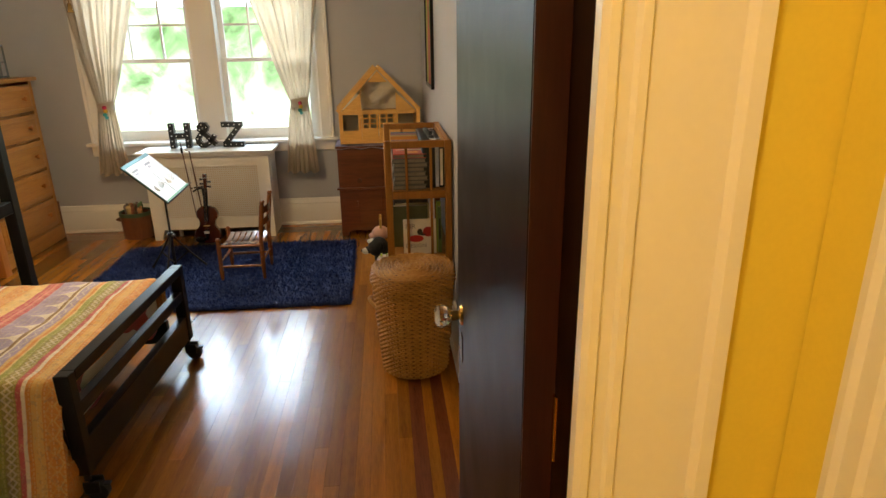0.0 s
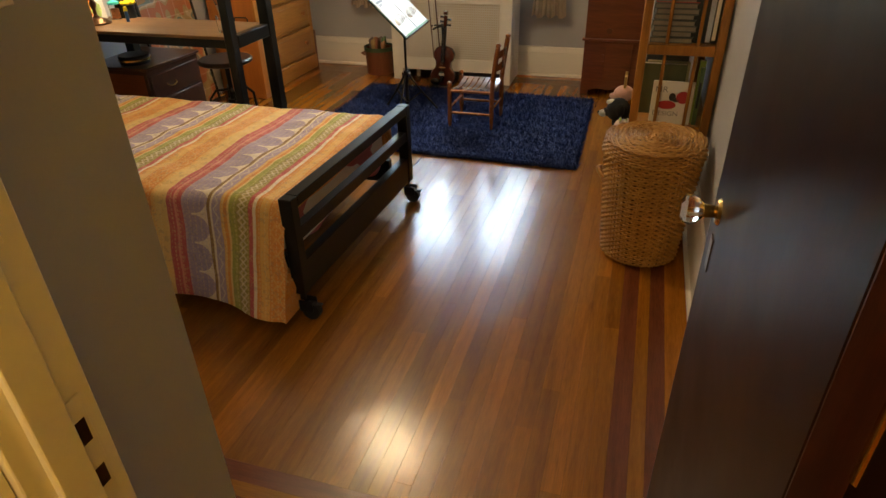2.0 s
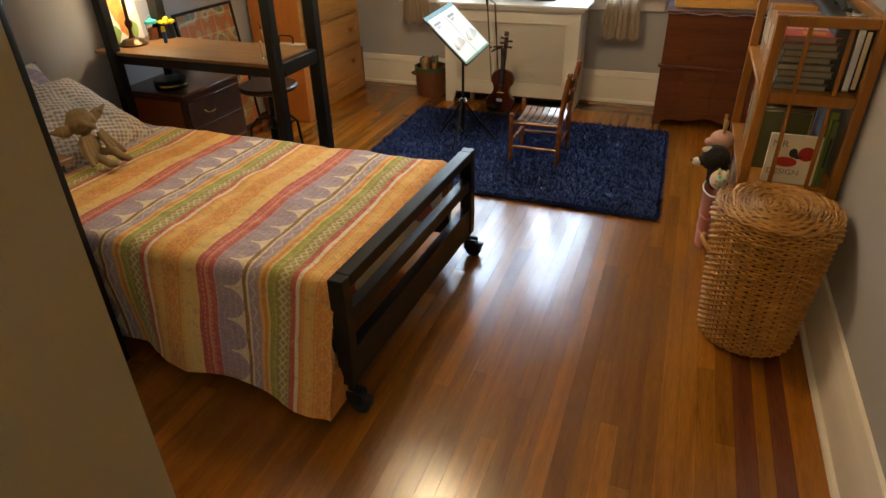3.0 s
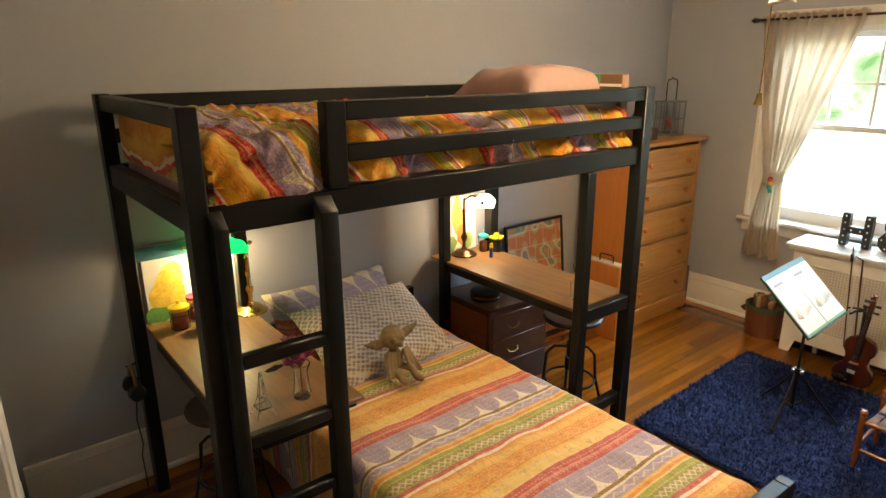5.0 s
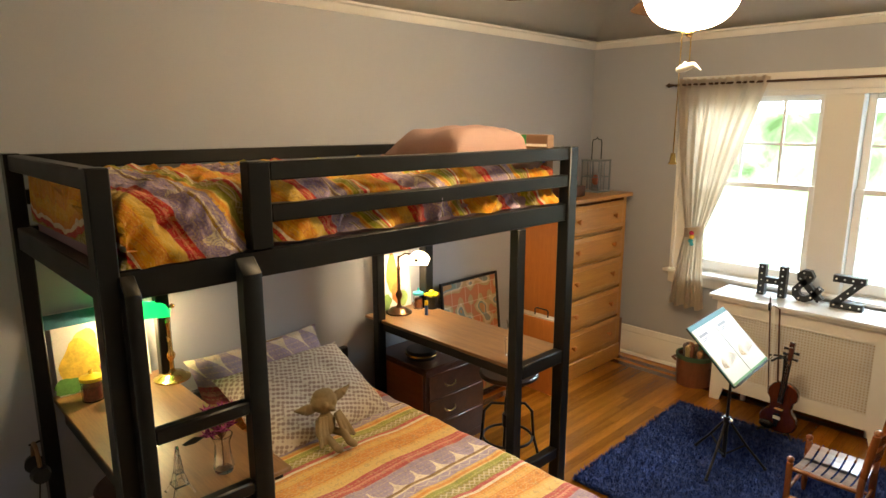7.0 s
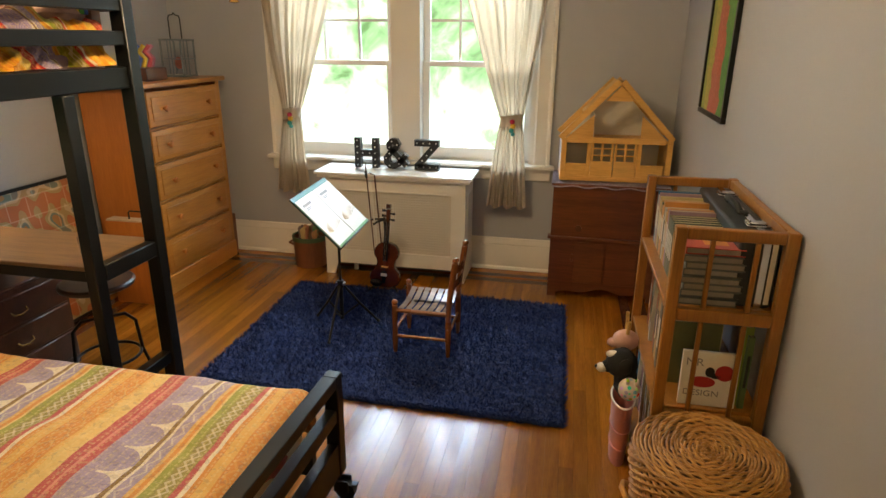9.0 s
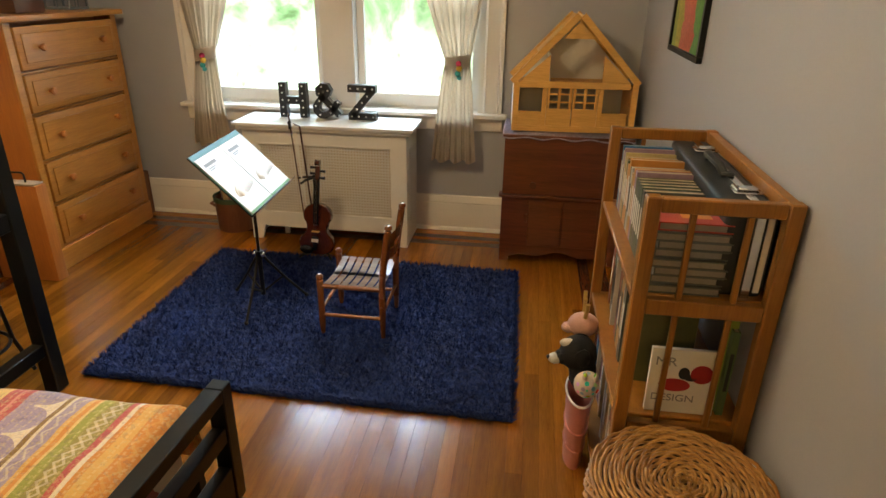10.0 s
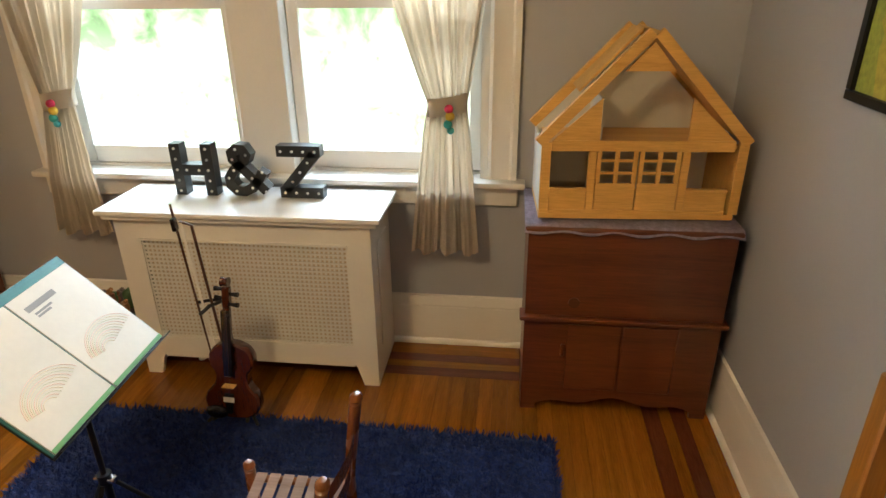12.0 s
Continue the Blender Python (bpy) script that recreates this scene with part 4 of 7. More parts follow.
def quilt(x0, x1, y0, y1, zt, drops, rad, amp, freq, seed, n, thick=0.03, ridge=0.0):
    """A duvet: a soft top that rounds over its edges and hangs down by drops (x0, x1, y0, y1 sides)."""
    dx0, dx1, dy0, dy1 = drops
    U0, U1, V0, V1 = x0 - dx0, x1 + dx1, y0 - dy0, y1 + dy1
    nu, nv = n

    def fold(s, lo, hi):
        """length along the sheet to (place, fall)"""
        if s < lo:
            d = lo - s
            q = math.pi / 2 * rad
            if d < q:
                return lo - rad * math.sin(d / rad), rad * (1 - math.cos(d / rad))
            return lo - rad, rad + d - q
        if s > hi:
            d = s - hi
            q = math.pi / 2 * rad
            if d < q:
                return hi + rad * math.sin(d / rad), rad * (1 - math.cos(d / rad))
            return hi + rad, rad + d - q
        return s, 0.0

    def f(u, v):
        a, b = U0 + (U1 - U0) * u, V0 + (V1 - V0) * v
        px, fx = fold(a, x0, x1)
        py, fy = fold(b, y0, y1)
        fall = max(fx, fy) + 0.25 * min(fx, fy)
        h = amp * noise.noise(Vector((a * freq + seed, b * freq, seed))) + 0.5 * amp * noise.noise(Vector((a * freq * 2.3, b * freq * 2.3 + seed, 4))) + 0.22 * amp * noise.noise(Vector((a * freq * 5.5, b * freq * 5.5, seed + 7)))
        if ridge:
            p, q = a + 0.6 * b, b - 0.6 * a
            h += ridge * (0.45 - 1.6 * abs(noise.noise(Vector((p * 3.2 + seed, q * 1.3, 2.0))))) + 0.5 * ridge * (0.4 - 1.5 * abs(noise.noise(Vector((p * 3.4, q * 8.5 + seed, 9.0))))) + 0.32 * ridge * (0.4 - 1.5 * abs(noise.noise(Vector((p * 15 + q * 3, q * 5 + seed, 5.0)))))
        z = zt - fall
        w = min(1.0, fall / (rad + 0.02))
        ox = (-1 if a < x0 else 1) * h * w if fx > fy else 0.0
        oy = (-1 if b < y0 else 1) * h * w if fy >= fx and fy > 0 else 0.0
        hem = 0.02 * noise.noise(Vector((a * 4, b * 4, seed + 2))) * w
        return Vector((px + ox, py + oy, z + h * (1 - w) + hem))

    bm = grid(f, nu, nv)
    bmesh.ops.recalc_face_normals(bm, faces=bm.faces)
    bmesh.ops.solidify(bm, geom=list(bm.faces), thickness=thick)
    bmesh.ops.recalc_face_normals(bm, faces=bm.faces)
    return bm


bm = quilt(MX0 + 0.07, MX1 - 0.045, MY0 + 0.05, MY1 - 0.05, 1.660, (0.06, 0.20, 0.08, 0.03), 0.045, 0.030, 5.5, 3.1, (110, 190), 0.03, 0.055)
for v in bm.verts:
    k = max(0.0, min(1.0, (2.06 - v.co.y) / 0.10)) * max(0.0, min(1.0, (v.co.x + 1.58) / 0.12))
    v.co.x += 0.050 * k
    v.co.z = min(max(v.co.z, 1.487 - 0.03 * k), 1.725)
    v.co.x = max(v.co.x, LX0 + 0.065)
    v.co.y = max(v.co.y, LY0 + 0.062)
solid("duvet", bm, M_LOFT_DUVET, "rumpled patterned duvet in orange, red and lilac on the loft bed", "duvet", at=(-2.0, 2.6, 1.54))
bm = pillow((-1.80, 3.34, 1.722), (0.46, 0.60, 0.23), Matrix.Rotation(radians(4), 4, "Z") @ Matrix.Rotation(radians(-3), 4, "Y"), 1.0, 2.0)
solid("pillow", bm, M_PINK, "plump dusty pink pillow on the loft bed", "pillow", group="pillows", at=(-1.8, 3.25, 1.66))
bm = pillow((-1.56, 3.46, 1.672), (0.20, 0.26, 0.06), Matrix.Rotation(radians(20), 4, "Z"), 1.0, 6.0, 18)
solid("cushion", bm, M_PINK, "small flat pink cushion on the loft duvet", "cushion", at=(-1.56, 3.46, 1.65))
box = thing("storage_box", "flat brown cardboard box with green tape standing by the end rail", "box", (-1.63, 3.59, 1.60))
part("body", bx(-1.78, -1.475, 3.565, 3.615, 1.60, 1.80, 0.003), paint("brown_card", (0.22, 0.13, 0.075), 0.8), box)
part("tape", bx(-1.66, -1.60, 3.562, 3.5645, 1.601, 1.799), paint("green_tape", (0.04, 0.28, 0.08), 0.5), box)
part("stripe", bx(-1.775, -1.48, 3.5625, 3.5648, 1.745, 1.757), M_WHITE, box)
rb = thing("rainbow_banner", "small folded rainbow-striped cloth by the guard rail", "cloth", (-1.52, 3.53, 1.67))
for i, col in enumerate(((0.5, 0.03, 0.03), (0.7, 0.25, 0.02), (0.7, 0.55, 0.03), (0.05, 0.32, 0.06), (0.03, 0.10, 0.42), (0.2, 0.05, 0.3))):
    part("stripe", bx(-1.50 + 0.0, -1.485, 3.44 + i * 0.027, 3.467 + i * 0.027, 1.672, 1.715 - 0.006 * abs(i - 2), 0.003), paint("rainbow_cloth", col, 0.8), rb)

# ---------------------------------------------------------------- lower bed
bed = thing("twin_bed", "low black bed frame on castors with an open footboard", "bed", (-1.45, 2.6, 0))
FN, FF = (-0.449, 2.057), (-0.405, 3.150)
ang = math.atan2(FF[0] - FN[0], FF[1] - FN[1])
mfoot = Matrix.Translation((FN[0], FN[1], 0)) @ Matrix.Rotation(-ang, 4, "Z")
W = math.hypot(FF[0] - FN[0], FF[1] - FN[1])
for y in (0.0, W - 0.045):
    part("foot_post", bx(-0.022, 0.03, y, y + 0.045, 0.115, 0.512, 0.003, m=mfoot), M_BLACK, bed)
part("foot_rail", bx(-0.022, 0.03, 0.045, W - 0.045, 0.470, 0.512, 0.003, m=mfoot), M_BLACK, bed)
part("foot_rail", bx(-0.016, 0.024, 0.045, W - 0.045, 0.335, 0.385, 0.003, m=mfoot), M_BLACK, bed)
part("foot_rail", bx(-0.016, 0.024, 0.045, W - 0.045, 0.115, 0.245, 0.003, m=mfoot), M_BLACK, bed)
for y in (2.115, 3.07):
    part("side_rail", bx(-2.50, -0.47, y, y + 0.035, 0.12, 0.24, 0.003), M_BLACK, bed)
part("headboard", bx(-2.55, -2.51, 2.07, 3.14, 0.12, 0.60, 0.006), M_BLACK, bed)
for y in (0.022, W - 0.022):
    c = mfoot @ Vector((0.004, y, 0))
    castor = part("castor", cyl((c.x, c.y, 0.085), (c.x, c.y, 0.116), 0.012), M_RUBBER, bed)
    part("wheel", cyl((c.x + 0.030, c.y - 0.014, 0.036), (c.x + 0.030, c.y + 0.014, 0.036), 0.036, seg=20), M_RUBBER, castor)
    part("fork", bx(c.x - 0.012, c.x + 0.045, c.y - 0.022, c.y - 0.016, 0.036, 0.088, 0.004), M_METAL, castor)
    part("fork", bx(c.x - 0.012, c.x + 0.045, c.y + 0.016, c.y + 0.022, 0.036, 0.088, 0.004), M_METAL, castor)
    part("brake", bx(c.x + 0.052, c.x + 0.075, c.y - 0.012, c.y + 0.012, 0.06, 0.07, 0.003), M_RUBBER, castor)
for x in (-2.48,):
    for y in (2.11, 3.10):
        part("leg", bx(x - 0.025, x + 0.025, y - 0.02, y + 0.02, 0, 0.12, 0.003), M_BLACK, bed)
solid("mattress", bx(-2.50, -0.485, 2.14, 3.06, 0.242, 0.435, 0.04, seg=3), M_PAPER, "white mattress on the low bed", "mattress", at=(-1.45, 2.6, 0.242))
bm = quilt(-2.44, -0.520, 2.13, 3.04, 0.478, (0.02, 0.09, 0.46, 0.22), 0.06, 0.016, 3.2, 1.3, (140, 110), 0.026)
for v in bm.verts:
    k = max(0.0, min(1.0, (v.co.x + 1.28) / 0.25))
    if v.co.y < 2.10 and v.co.z < 0.42:
        v.co.y -= 0.26 * k * (0.42 - v.co.z) * (1 + 0.3 * math.sin(v.co.x * 9))
solid("duvet", bm, M_DUVET, "striped cotton duvet with animal bands hanging over the bed side", "duvet", at=(-1.45, 2.6, 0.45))
bm = grid(lambda u, v: Vector((-0.482 + 0.02 * math.sin(9 * u + 2 * v) + 0.014 * noise.noise(Vector((u * 9, v * 4, 1))) - 0.035 * (1 - v), 2.13 + 0.93 * u, 0.235 + 0.055 * noise.noise(Vector((u * 5, 0, 3))) * (1 - v) + 0.20 * v)), 60, 10)
bmesh.ops.solidify(bm, geom=list(bm.faces), thickness=0.012)
solid("duvet_lining", bm, M_PINKDUVET, "pink duvet lining showing under the footboard rail", "duvet", at=(-0.48, 2.6, 0.24))
bm = pillow((-2.40, 2.58, 0.60), (0.42, 0.74, 0.15), Matrix.Rotation(radians(4), 4, "Z") @ Matrix.Rotation(radians(58), 4, "Y"), 1.0, 9.0)
solid("pillow", bm, M_PILLOWCASE, "striped pillow leaning against the headboard", "pillow", group="pillows", at=(-2.4, 2.58, 0.5))
bm = pillow((-2.14, 2.63, 0.585), (0.52, 0.70, 0.15), Matrix.Rotation(radians(3), 4, "Z") @ Matrix.Rotation(radians(28), 4, "Y"), 1.0, 4.0)
solid("pillow", bm, M_DOTS, "block-printed cotton pillow in lilac and cream", "pillow", group="pillows", at=(-2.14, 2.63, 0.5))

# soft toy, one plain shape: round head with wide ears, slack limbs and a hanging cloth
T = Vector((-1.875, 2.565, 0.505))
bm = ball(T + Vector((0.0, 0, 0.07)), 0.058, (0.85, 0.8, 1.15))
ball(T + Vector((-0.015, 0, 0.185)), 0.066, (0.95, 1.1, 0.92), bm=bm)
ball(T + Vector((-0.02, 0, 0.222)), 0.050, (0.9, 1.15, 0.6), bm=bm)
ball(T + Vector((0.045, 0.004, 0.168)), 0.022, (1.3, 0.8, 0.7), bm=bm)
for s in (-1, 1):
    ball(T + Vector((0.035, 0.026 * s, 0.192)), 0.017, bm=bm)
    ball(T + Vector((-0.02, 0.092 * s, 0.180 + 0.012 * s)), 0.042, (0.35, 1.25, 0.72), bm=bm, m=Matrix.Rotation(radians(18 * s), 4, "X"))
    cyl(T + Vector((-0.02, 0.115 * s, 0.185 + 0.014 * s)), T + Vector((-0.025, 0.168 * s, 0.205 + 0.02 * s)), 0.022, 0.004, 10, bm=bm)
    tube([T + Vector((0.02, 0.03 * s, 0.03)), T + Vector((0.09, 0.045 * s, 0.035)), T + Vector((0.15, 0.04 * s, 0.008))], 0.020, 8, bm=bm)
    ball(T + Vector((0.165, 0.042 * s, 0.012)), 0.026, (1.3, 0.9, 0.7), bm=bm)
    tube([T + Vector((0.01, 0.052 * s, 0.11)), T + Vector((0.05, 0.080 * s, 0.06)), T + Vector((0.085, 0.07 * s, 0.022))], 0.016, 8, bm=bm)
    for k in range(3):
        y = (0.035 + 0.018 * k) * s
        tube([T + Vector((0.042 - 0.006 * k, y * 0.8, 0.135)), T + Vector((0.062, y * 1.15, 0.075)), T + Vector((0.085 + 0.01 * k, y * 1.4, 0.012))], 0.011, 6, bm=bm)
toy = solid("soft_toy", bm, plush("toy_plush", (0.27, 0.19, 0.09)), "olive-tan plush toy with long ears on the pillow", "soft toy", at=(-1.875, 2.565, 0.505))
toy.scale = (0.86, 0.86, 0.86)
fuse = toy.modifiers.new("fuse", "REMESH")
fuse.mode, fuse.voxel_size, fuse.use_smooth_shade = "VOXEL", 0.005, True

# ---------------------------------------------------------------- dresser
DRX, DRY0, DRY1, DRZ = -2.13, 4.635, 5.495, 1.335
dr = thing("dresser", "tall yellow pine dresser with five drawers and round knobs", "dresser", (-2.34, 5.06, 0))
body = bx(XW + 0.03, DRX - 0.016, DRY0, DRY0 + 0.022, 0.0, DRZ - 0.03, 0.002)
part("side", body, M_PINE_SIDE, dr, "orange pine side panel")
part("side", bx(XW + 0.03, DRX - 0.016, DRY1 - 0.022, DRY1, 0.0, DRZ - 0.03, 0.002), M_PINE_SIDE, dr)
part("back", bx(XW + 0.03, XW + 0.04, DRY0 + 0.022, DRY1 - 0.022, 0.03, DRZ - 0.03), M_PINE_SIDE, dr)
part("face_frame", bx(DRX - 0.018, DRX, DRY0 - 0.002, DRY0 + 0.045, 0.0, DRZ - 0.03, 0.003), M_PINE, dr)
part("face_frame", bx(DRX - 0.018, DRX, DRY1 - 0.045, DRY1 + 0.002, 0.0, DRZ - 0.03, 0.003), M_PINE, dr)
part("plinth", bx(DRX - 0.018, DRX + 0.008, DRY0 - 0.008, DRY1 + 0.008, 0.0, 0.125, 0.006), M_PINE, dr)
part("top", bx(XW + 0.025, DRX + 0.028, DRY0 - 0.04, DRY1 + 0.045, DRZ - 0.03, DRZ, 0.009, seg=2), M_PINE, dr)
zs = [1.297, 1.068, 0.858, 0.615, 0.378, 0.135]
for z1, z0 in zip(zs, zs[1:]):
    part("divider", bx(DRX - 0.018, DRX - 0.004, DRY0 + 0.045, DRY1 - 0.045, z0 - 0.010, z0, 0.001), M_PINE, dr)
    d = part("drawer", bx(DRX - 0.012, DRX + 0.008, DRY0 + 0.050, DRY1 - 0.050, z0 + 0.006, z1 - 0.014, 0.008, seg=2), M_PINE, dr)
    part("panel", bx(DRX + 0.0075, DRX + 0.013, DRY0 + 0.085, DRY1 - 0.085, z0 + 0.038, z1 - 0.046, 0.004), M_PINE, d)
    for y in (DRY0 + 0.19, DRY1 - 0.19):
        m = Matrix.Translation((DRX + 0.012, y, (z0 + z1) / 2 - 0.004)) @ Matrix.Rotation(radians(90), 4, "Y")
        part("knob", lathe([(0.0, 0), (0.010, 0), (0.009, 0.012), (0.018, 0.018), (0.020, 0.026), (0.014, 0.033), (0, 0.034)], seg=16, m=m), M_PINE_SIDE, d, "round turned knob")
part("back_panel", bx(DRX - 0.2, DRX - 0.12, DRY0 + 0.03, DRY1 - 0.03, 0.02, DRZ - 0.035), M_PINE_SIDE, dr)

# ---------------------------------------------------------------- radiator cover
RX0, RX1, RY0 = -1.300, -0.306, 5.282
rc = thing("radiator_cover", "white wooden radiator cover with woven lattice panel under the window", "radiator cover", (-0.8, 5.44, 0))
for x in (RX0, RX1 - 0.02):
    part("side", bx(x, x + 0.02, RY0 + 0.022, YN - 0.036, 0.0, 0.70, 0.003), M_TRIM, rc)
    part("side_panel", bx(x - 0.006 if x < -1 else x + 0.020, x if x < -1 else x + 0.026, RY0 + 0.09, YN - 0.11, 0.14, 0.60, 0.003), M_TRIM, rc)
PX0, PX1, PZ0, PZ1 = RX0 + 0.095, RX1 - 0.095, 0.185, 0.612
part("stile", prism([(RX0, 0.70), (PX0, 0.70), (PX0, 0.10), (RX0 + 0.085, 0.085), (RX0 + 0.06, 0.0), (RX0, 0.0)], 0.022, Matrix.Translation((0, RY0, 0))), M_TRIM, rc)
part("stile", prism([(RX1, 0.70), (PX1, 0.70), (PX1, 0.10), (RX1 - 0.085, 0.085), (RX1 - 0.06, 0.0), (RX1, 0.0)], 0.022, Matrix.Translation((0, RY0, 0))), M_TRIM, rc)
part("rail", bx(PX0, PX1, RY0, RY0 + 0.022, PZ1, 0.70), M_TRIM, rc)
part("rail", bx(PX0, PX1, RY0, RY0 + 0.022, 0.088, PZ0), M_TRIM, rc)
part("bead", bx(PX0 - 0.006, PX1 + 0.006, RY0 - 0.004, RY0, PZ1, PZ1 + 0.008), M_TRIM, rc)
bm = bmesh.new()
step = 0.0172
nx, nz = int((PX1 - PX0) / step), int((PZ1 - PZ0) / step)
for i in range(nx + 1):
    x = PX0 + i * (PX1 - PX0) / nx
    bx(x - 0.0042, x + 0.0042, RY0 + 0.008, RY0 + 0.011, PZ0, PZ1, bm=bm)
for k in range(nz + 1):
    z = PZ0 + k * (PZ1 - PZ0) / nz
    bx(PX0, PX1, RY0 + 0.0065, RY0 + 0.0095, z - 0.0042, z + 0.0042, bm=bm)
lat = part("lattice", bm, M_TRIM, rc, "cream woven lattice", smoothing=False)
lat["kind"] = "stuff"
part("backing", bx(PX0, PX1, RY0 + 0.03, RY0 + 0.034, 0.1, 0.68), paint("lattice_backing", (0.60, 0.48, 0.33), 0.9), rc)
part("top", bx(RX0 - 0.045, RX1 + 0.045, RY0 - 0.04, YN - 0.07, 0.722, 0.742, 0.006, seg=2), M_WHITE, rc, "white top slab")
part("top_moulding", bx(RX0 - 0.03, RX1 + 0.03, RY0 - 0.025, YN - 0.075, 0.70, 0.722, 0.008, seg=2), M_TRIM, rc)
rad = thing("radiator", "old white iron radiator behind the cover", "radiator", (-0.8, 5.45, 0))
for i in range(9):
    x = -1.15 + i * 0.088
    part("column", bx(x, x + 0.06, 5.37, 5.55, 0.06, 0.62, 0.02, seg=2), M_TRIM, rad)
for x in (-1.12, -0.40):
    part("foot", cyl((x, 5.40, 0), (x, 5.40, 0.07), 0.016), M_TRIM, rad)

# marquee letters
def stroke(points, half):
    """An outline round a polyline with square ends."""
    pts = [Vector(p) for p in points]
    n = len(pts)
    left, right = [], []
    for i, p in enumerate(pts):
        d0 = (pts[i] - pts[i - 1]).normalized() if i else (pts[1] - pts[0]).normalized()
        d1 = (pts[i + 1] - pts[i]).normalized() if i < n - 1 else d0
        nn = (Vector((-d0.y, d0.x)) + Vector((-d1.y, d1.x)))
        nn.normalize()
        k = half / max(0.4, nn.dot(Vector((-d0.y, d0.x))))
        left.append(p + nn * k)
        right.append(p - nn * k)
    return [tuple(v) for v in left + right[::-1]]


def letter(name, label, x, strokes, dots, half=0.021, outline=None):
    z0, y0, depth = 0.743, 5.445, 0.05
    ob = thing(name, label, "letter sign", (x, y0, z0), "marquee letters on the radiator cover")
    m = Matrix.Translation((x, y0, z0))
    bm = bmesh.new()
    for s in strokes:
        prism(stroke(s, half), depth, m, 0.0, bm=bm)
    part("body", bm, M_LETTER, ob, smoothing=False)
    for u, v in dots:
        part("bulb", ball((x + u, y0 - 0.002, z0 + v), 0.0062, sub=1), M_BULB, ob, "small unlit white bulb")


def along(p, q, k):
    return [(p[0] + (q[0] - p[0]) * i / (k - 1), p[1] + (q[1] - p[1]) * i / (k - 1)) for i in range(k)]


H_ = 0.205
letter("letter_h", "black letter H with small round bulbs", -1.118, [[(0.022, 0), (0.022, H_)], [(0.148, 0), (0.148, H_)], [(0.043, 0.102), (0.127, 0.102)]],
       along((0.022, 0.018), (0.022, 0.187), 5) + along((0.148, 0.018), (0.148, 0.187), 5) + along((0.06, 0.102), (0.11, 0.102), 2), 0.0215)
curve = [(0.165, 0.022), (0.115, 0.075), (0.045, 0.148), (0.043, 0.172), (0.062, 0.188), (0.088, 0.186), (0.100, 0.166), (0.090, 0.142), (0.045, 0.105), (0.022, 0.074), (0.024, 0.044), (0.046, 0.022), (0.078, 0.020), (0.112, 0.036), (0.140, 0.070), (0.158, 0.100)]
letter("letter_ampersand", "black ampersand sign with small round bulbs", -0.912, [curve], [curve[i] for i in (0, 1, 2, 4, 6, 8, 9, 11, 13, 15)], 0.019)
letter("letter_z", "black letter Z with small round bulbs", -0.690, [[(0.0, H_ - 0.021), (0.170, H_ - 0.021)], [(0.0, 0.021), (0.170, 0.021)], [(0.148, H_ - 0.03), (0.022, 0.03)]],
       along((0.018, H_ - 0.021), (0.15, H_ - 0.021), 4) + along((0.02, 0.021), (0.152, 0.021), 4) + along((0.118, 0.142), (0.054, 0.065), 3), 0.0212)

# ---------------------------------------------------------------- hutch and doll house
HX0, HX1, HY0, HY1 = 0.262, 0.945, 5.205, 5.615
hu = thing("sideboard", "worn reddish cherry cupboard with scalloped base in the corner", "cupboard", (0.6, 5.4, 0))
for x in (HX0, HX1 - 0.02):
    part("side", bx(x, x + 0.02, HY0 + 0.018, HY1, 0.0, 0.735, 0.003), M_HUTCH, hu)
part("back", bx(HX0 + 0.02, HX1 - 0.02, HY1 - 0.012, HY1, 0.05, 0.735), M_HUTCH, hu)
part("top", bx(HX0 - 0.012, HX1 + 0.012, HY0 - 0.012, HY1, 0.735, 0.755, 0.005), M_HUTCH, hu)
part("front_panel", bx(HX0, HX1, HY0, HY0 + 0.018, 0.415, 0.735, 0.002), M_HUTCH, hu, "broad plain upper front")
part("ledge", bx(HX0 - 0.018, HX1 + 0.018, HY0 - 0.022, HY0 + 0.05, 0.398, 0.415, 0.006, seg=2), M_HUTCH, hu)
base = [(HX0, 0.398), (HX1, 0.398), (HX1, 0.0), (HX1 - 0.055, 0.0)]
for i in range(21):
    u = i / 20
    x = HX1 - 0.055 - (HX1 - HX0 - 0.11) * u
    base.append((x, 0.052 + 0.018 * math.cos(4 * math.pi * u) * math.sin(math.pi * u) - 0.026 * (abs(2 * u - 1) ** 5)))
base += [(HX0 + 0.055, 0.0), (HX0, 0.0)]
part("base_front", prism(base, 0.018, Matrix.Translation((0, HY0, 0))), M_HUTCH, hu)
for x0, x1 in ((HX0 + 0.155, HX0 + 0.345), (HX0 + 0.35, HX0 + 0.54)):
    part("door", bx(x0, x1, HY0 - 0.006, HY0, 0.105, 0.385, 0.003), M_HUTCH, hu)
part("latch", bx(HX0 + 0.135, HX0 + 0.150, HY0 - 0.012, HY0, 0.25, 0.30, 0.003), M_HUTCH, hu, "wooden turn latch")
part("keyhole", cyl((HX0 + 0.17, HY0 - 0.003, 0.47), (HX0 + 0.17, HY0 + 0.002, 0.47), 0.02, seg=14), M_CHEST, hu, "dark knot in the wood")
cl = thing("table_cloth", "thin lilac patterned cloth under the doll house", "cloth", (0.6, 5.4, 0.756))
lilac = paint("lilac_print", (0.42, 0.38, 0.50), 0.85, 0.3, 60, 200, 0.2)
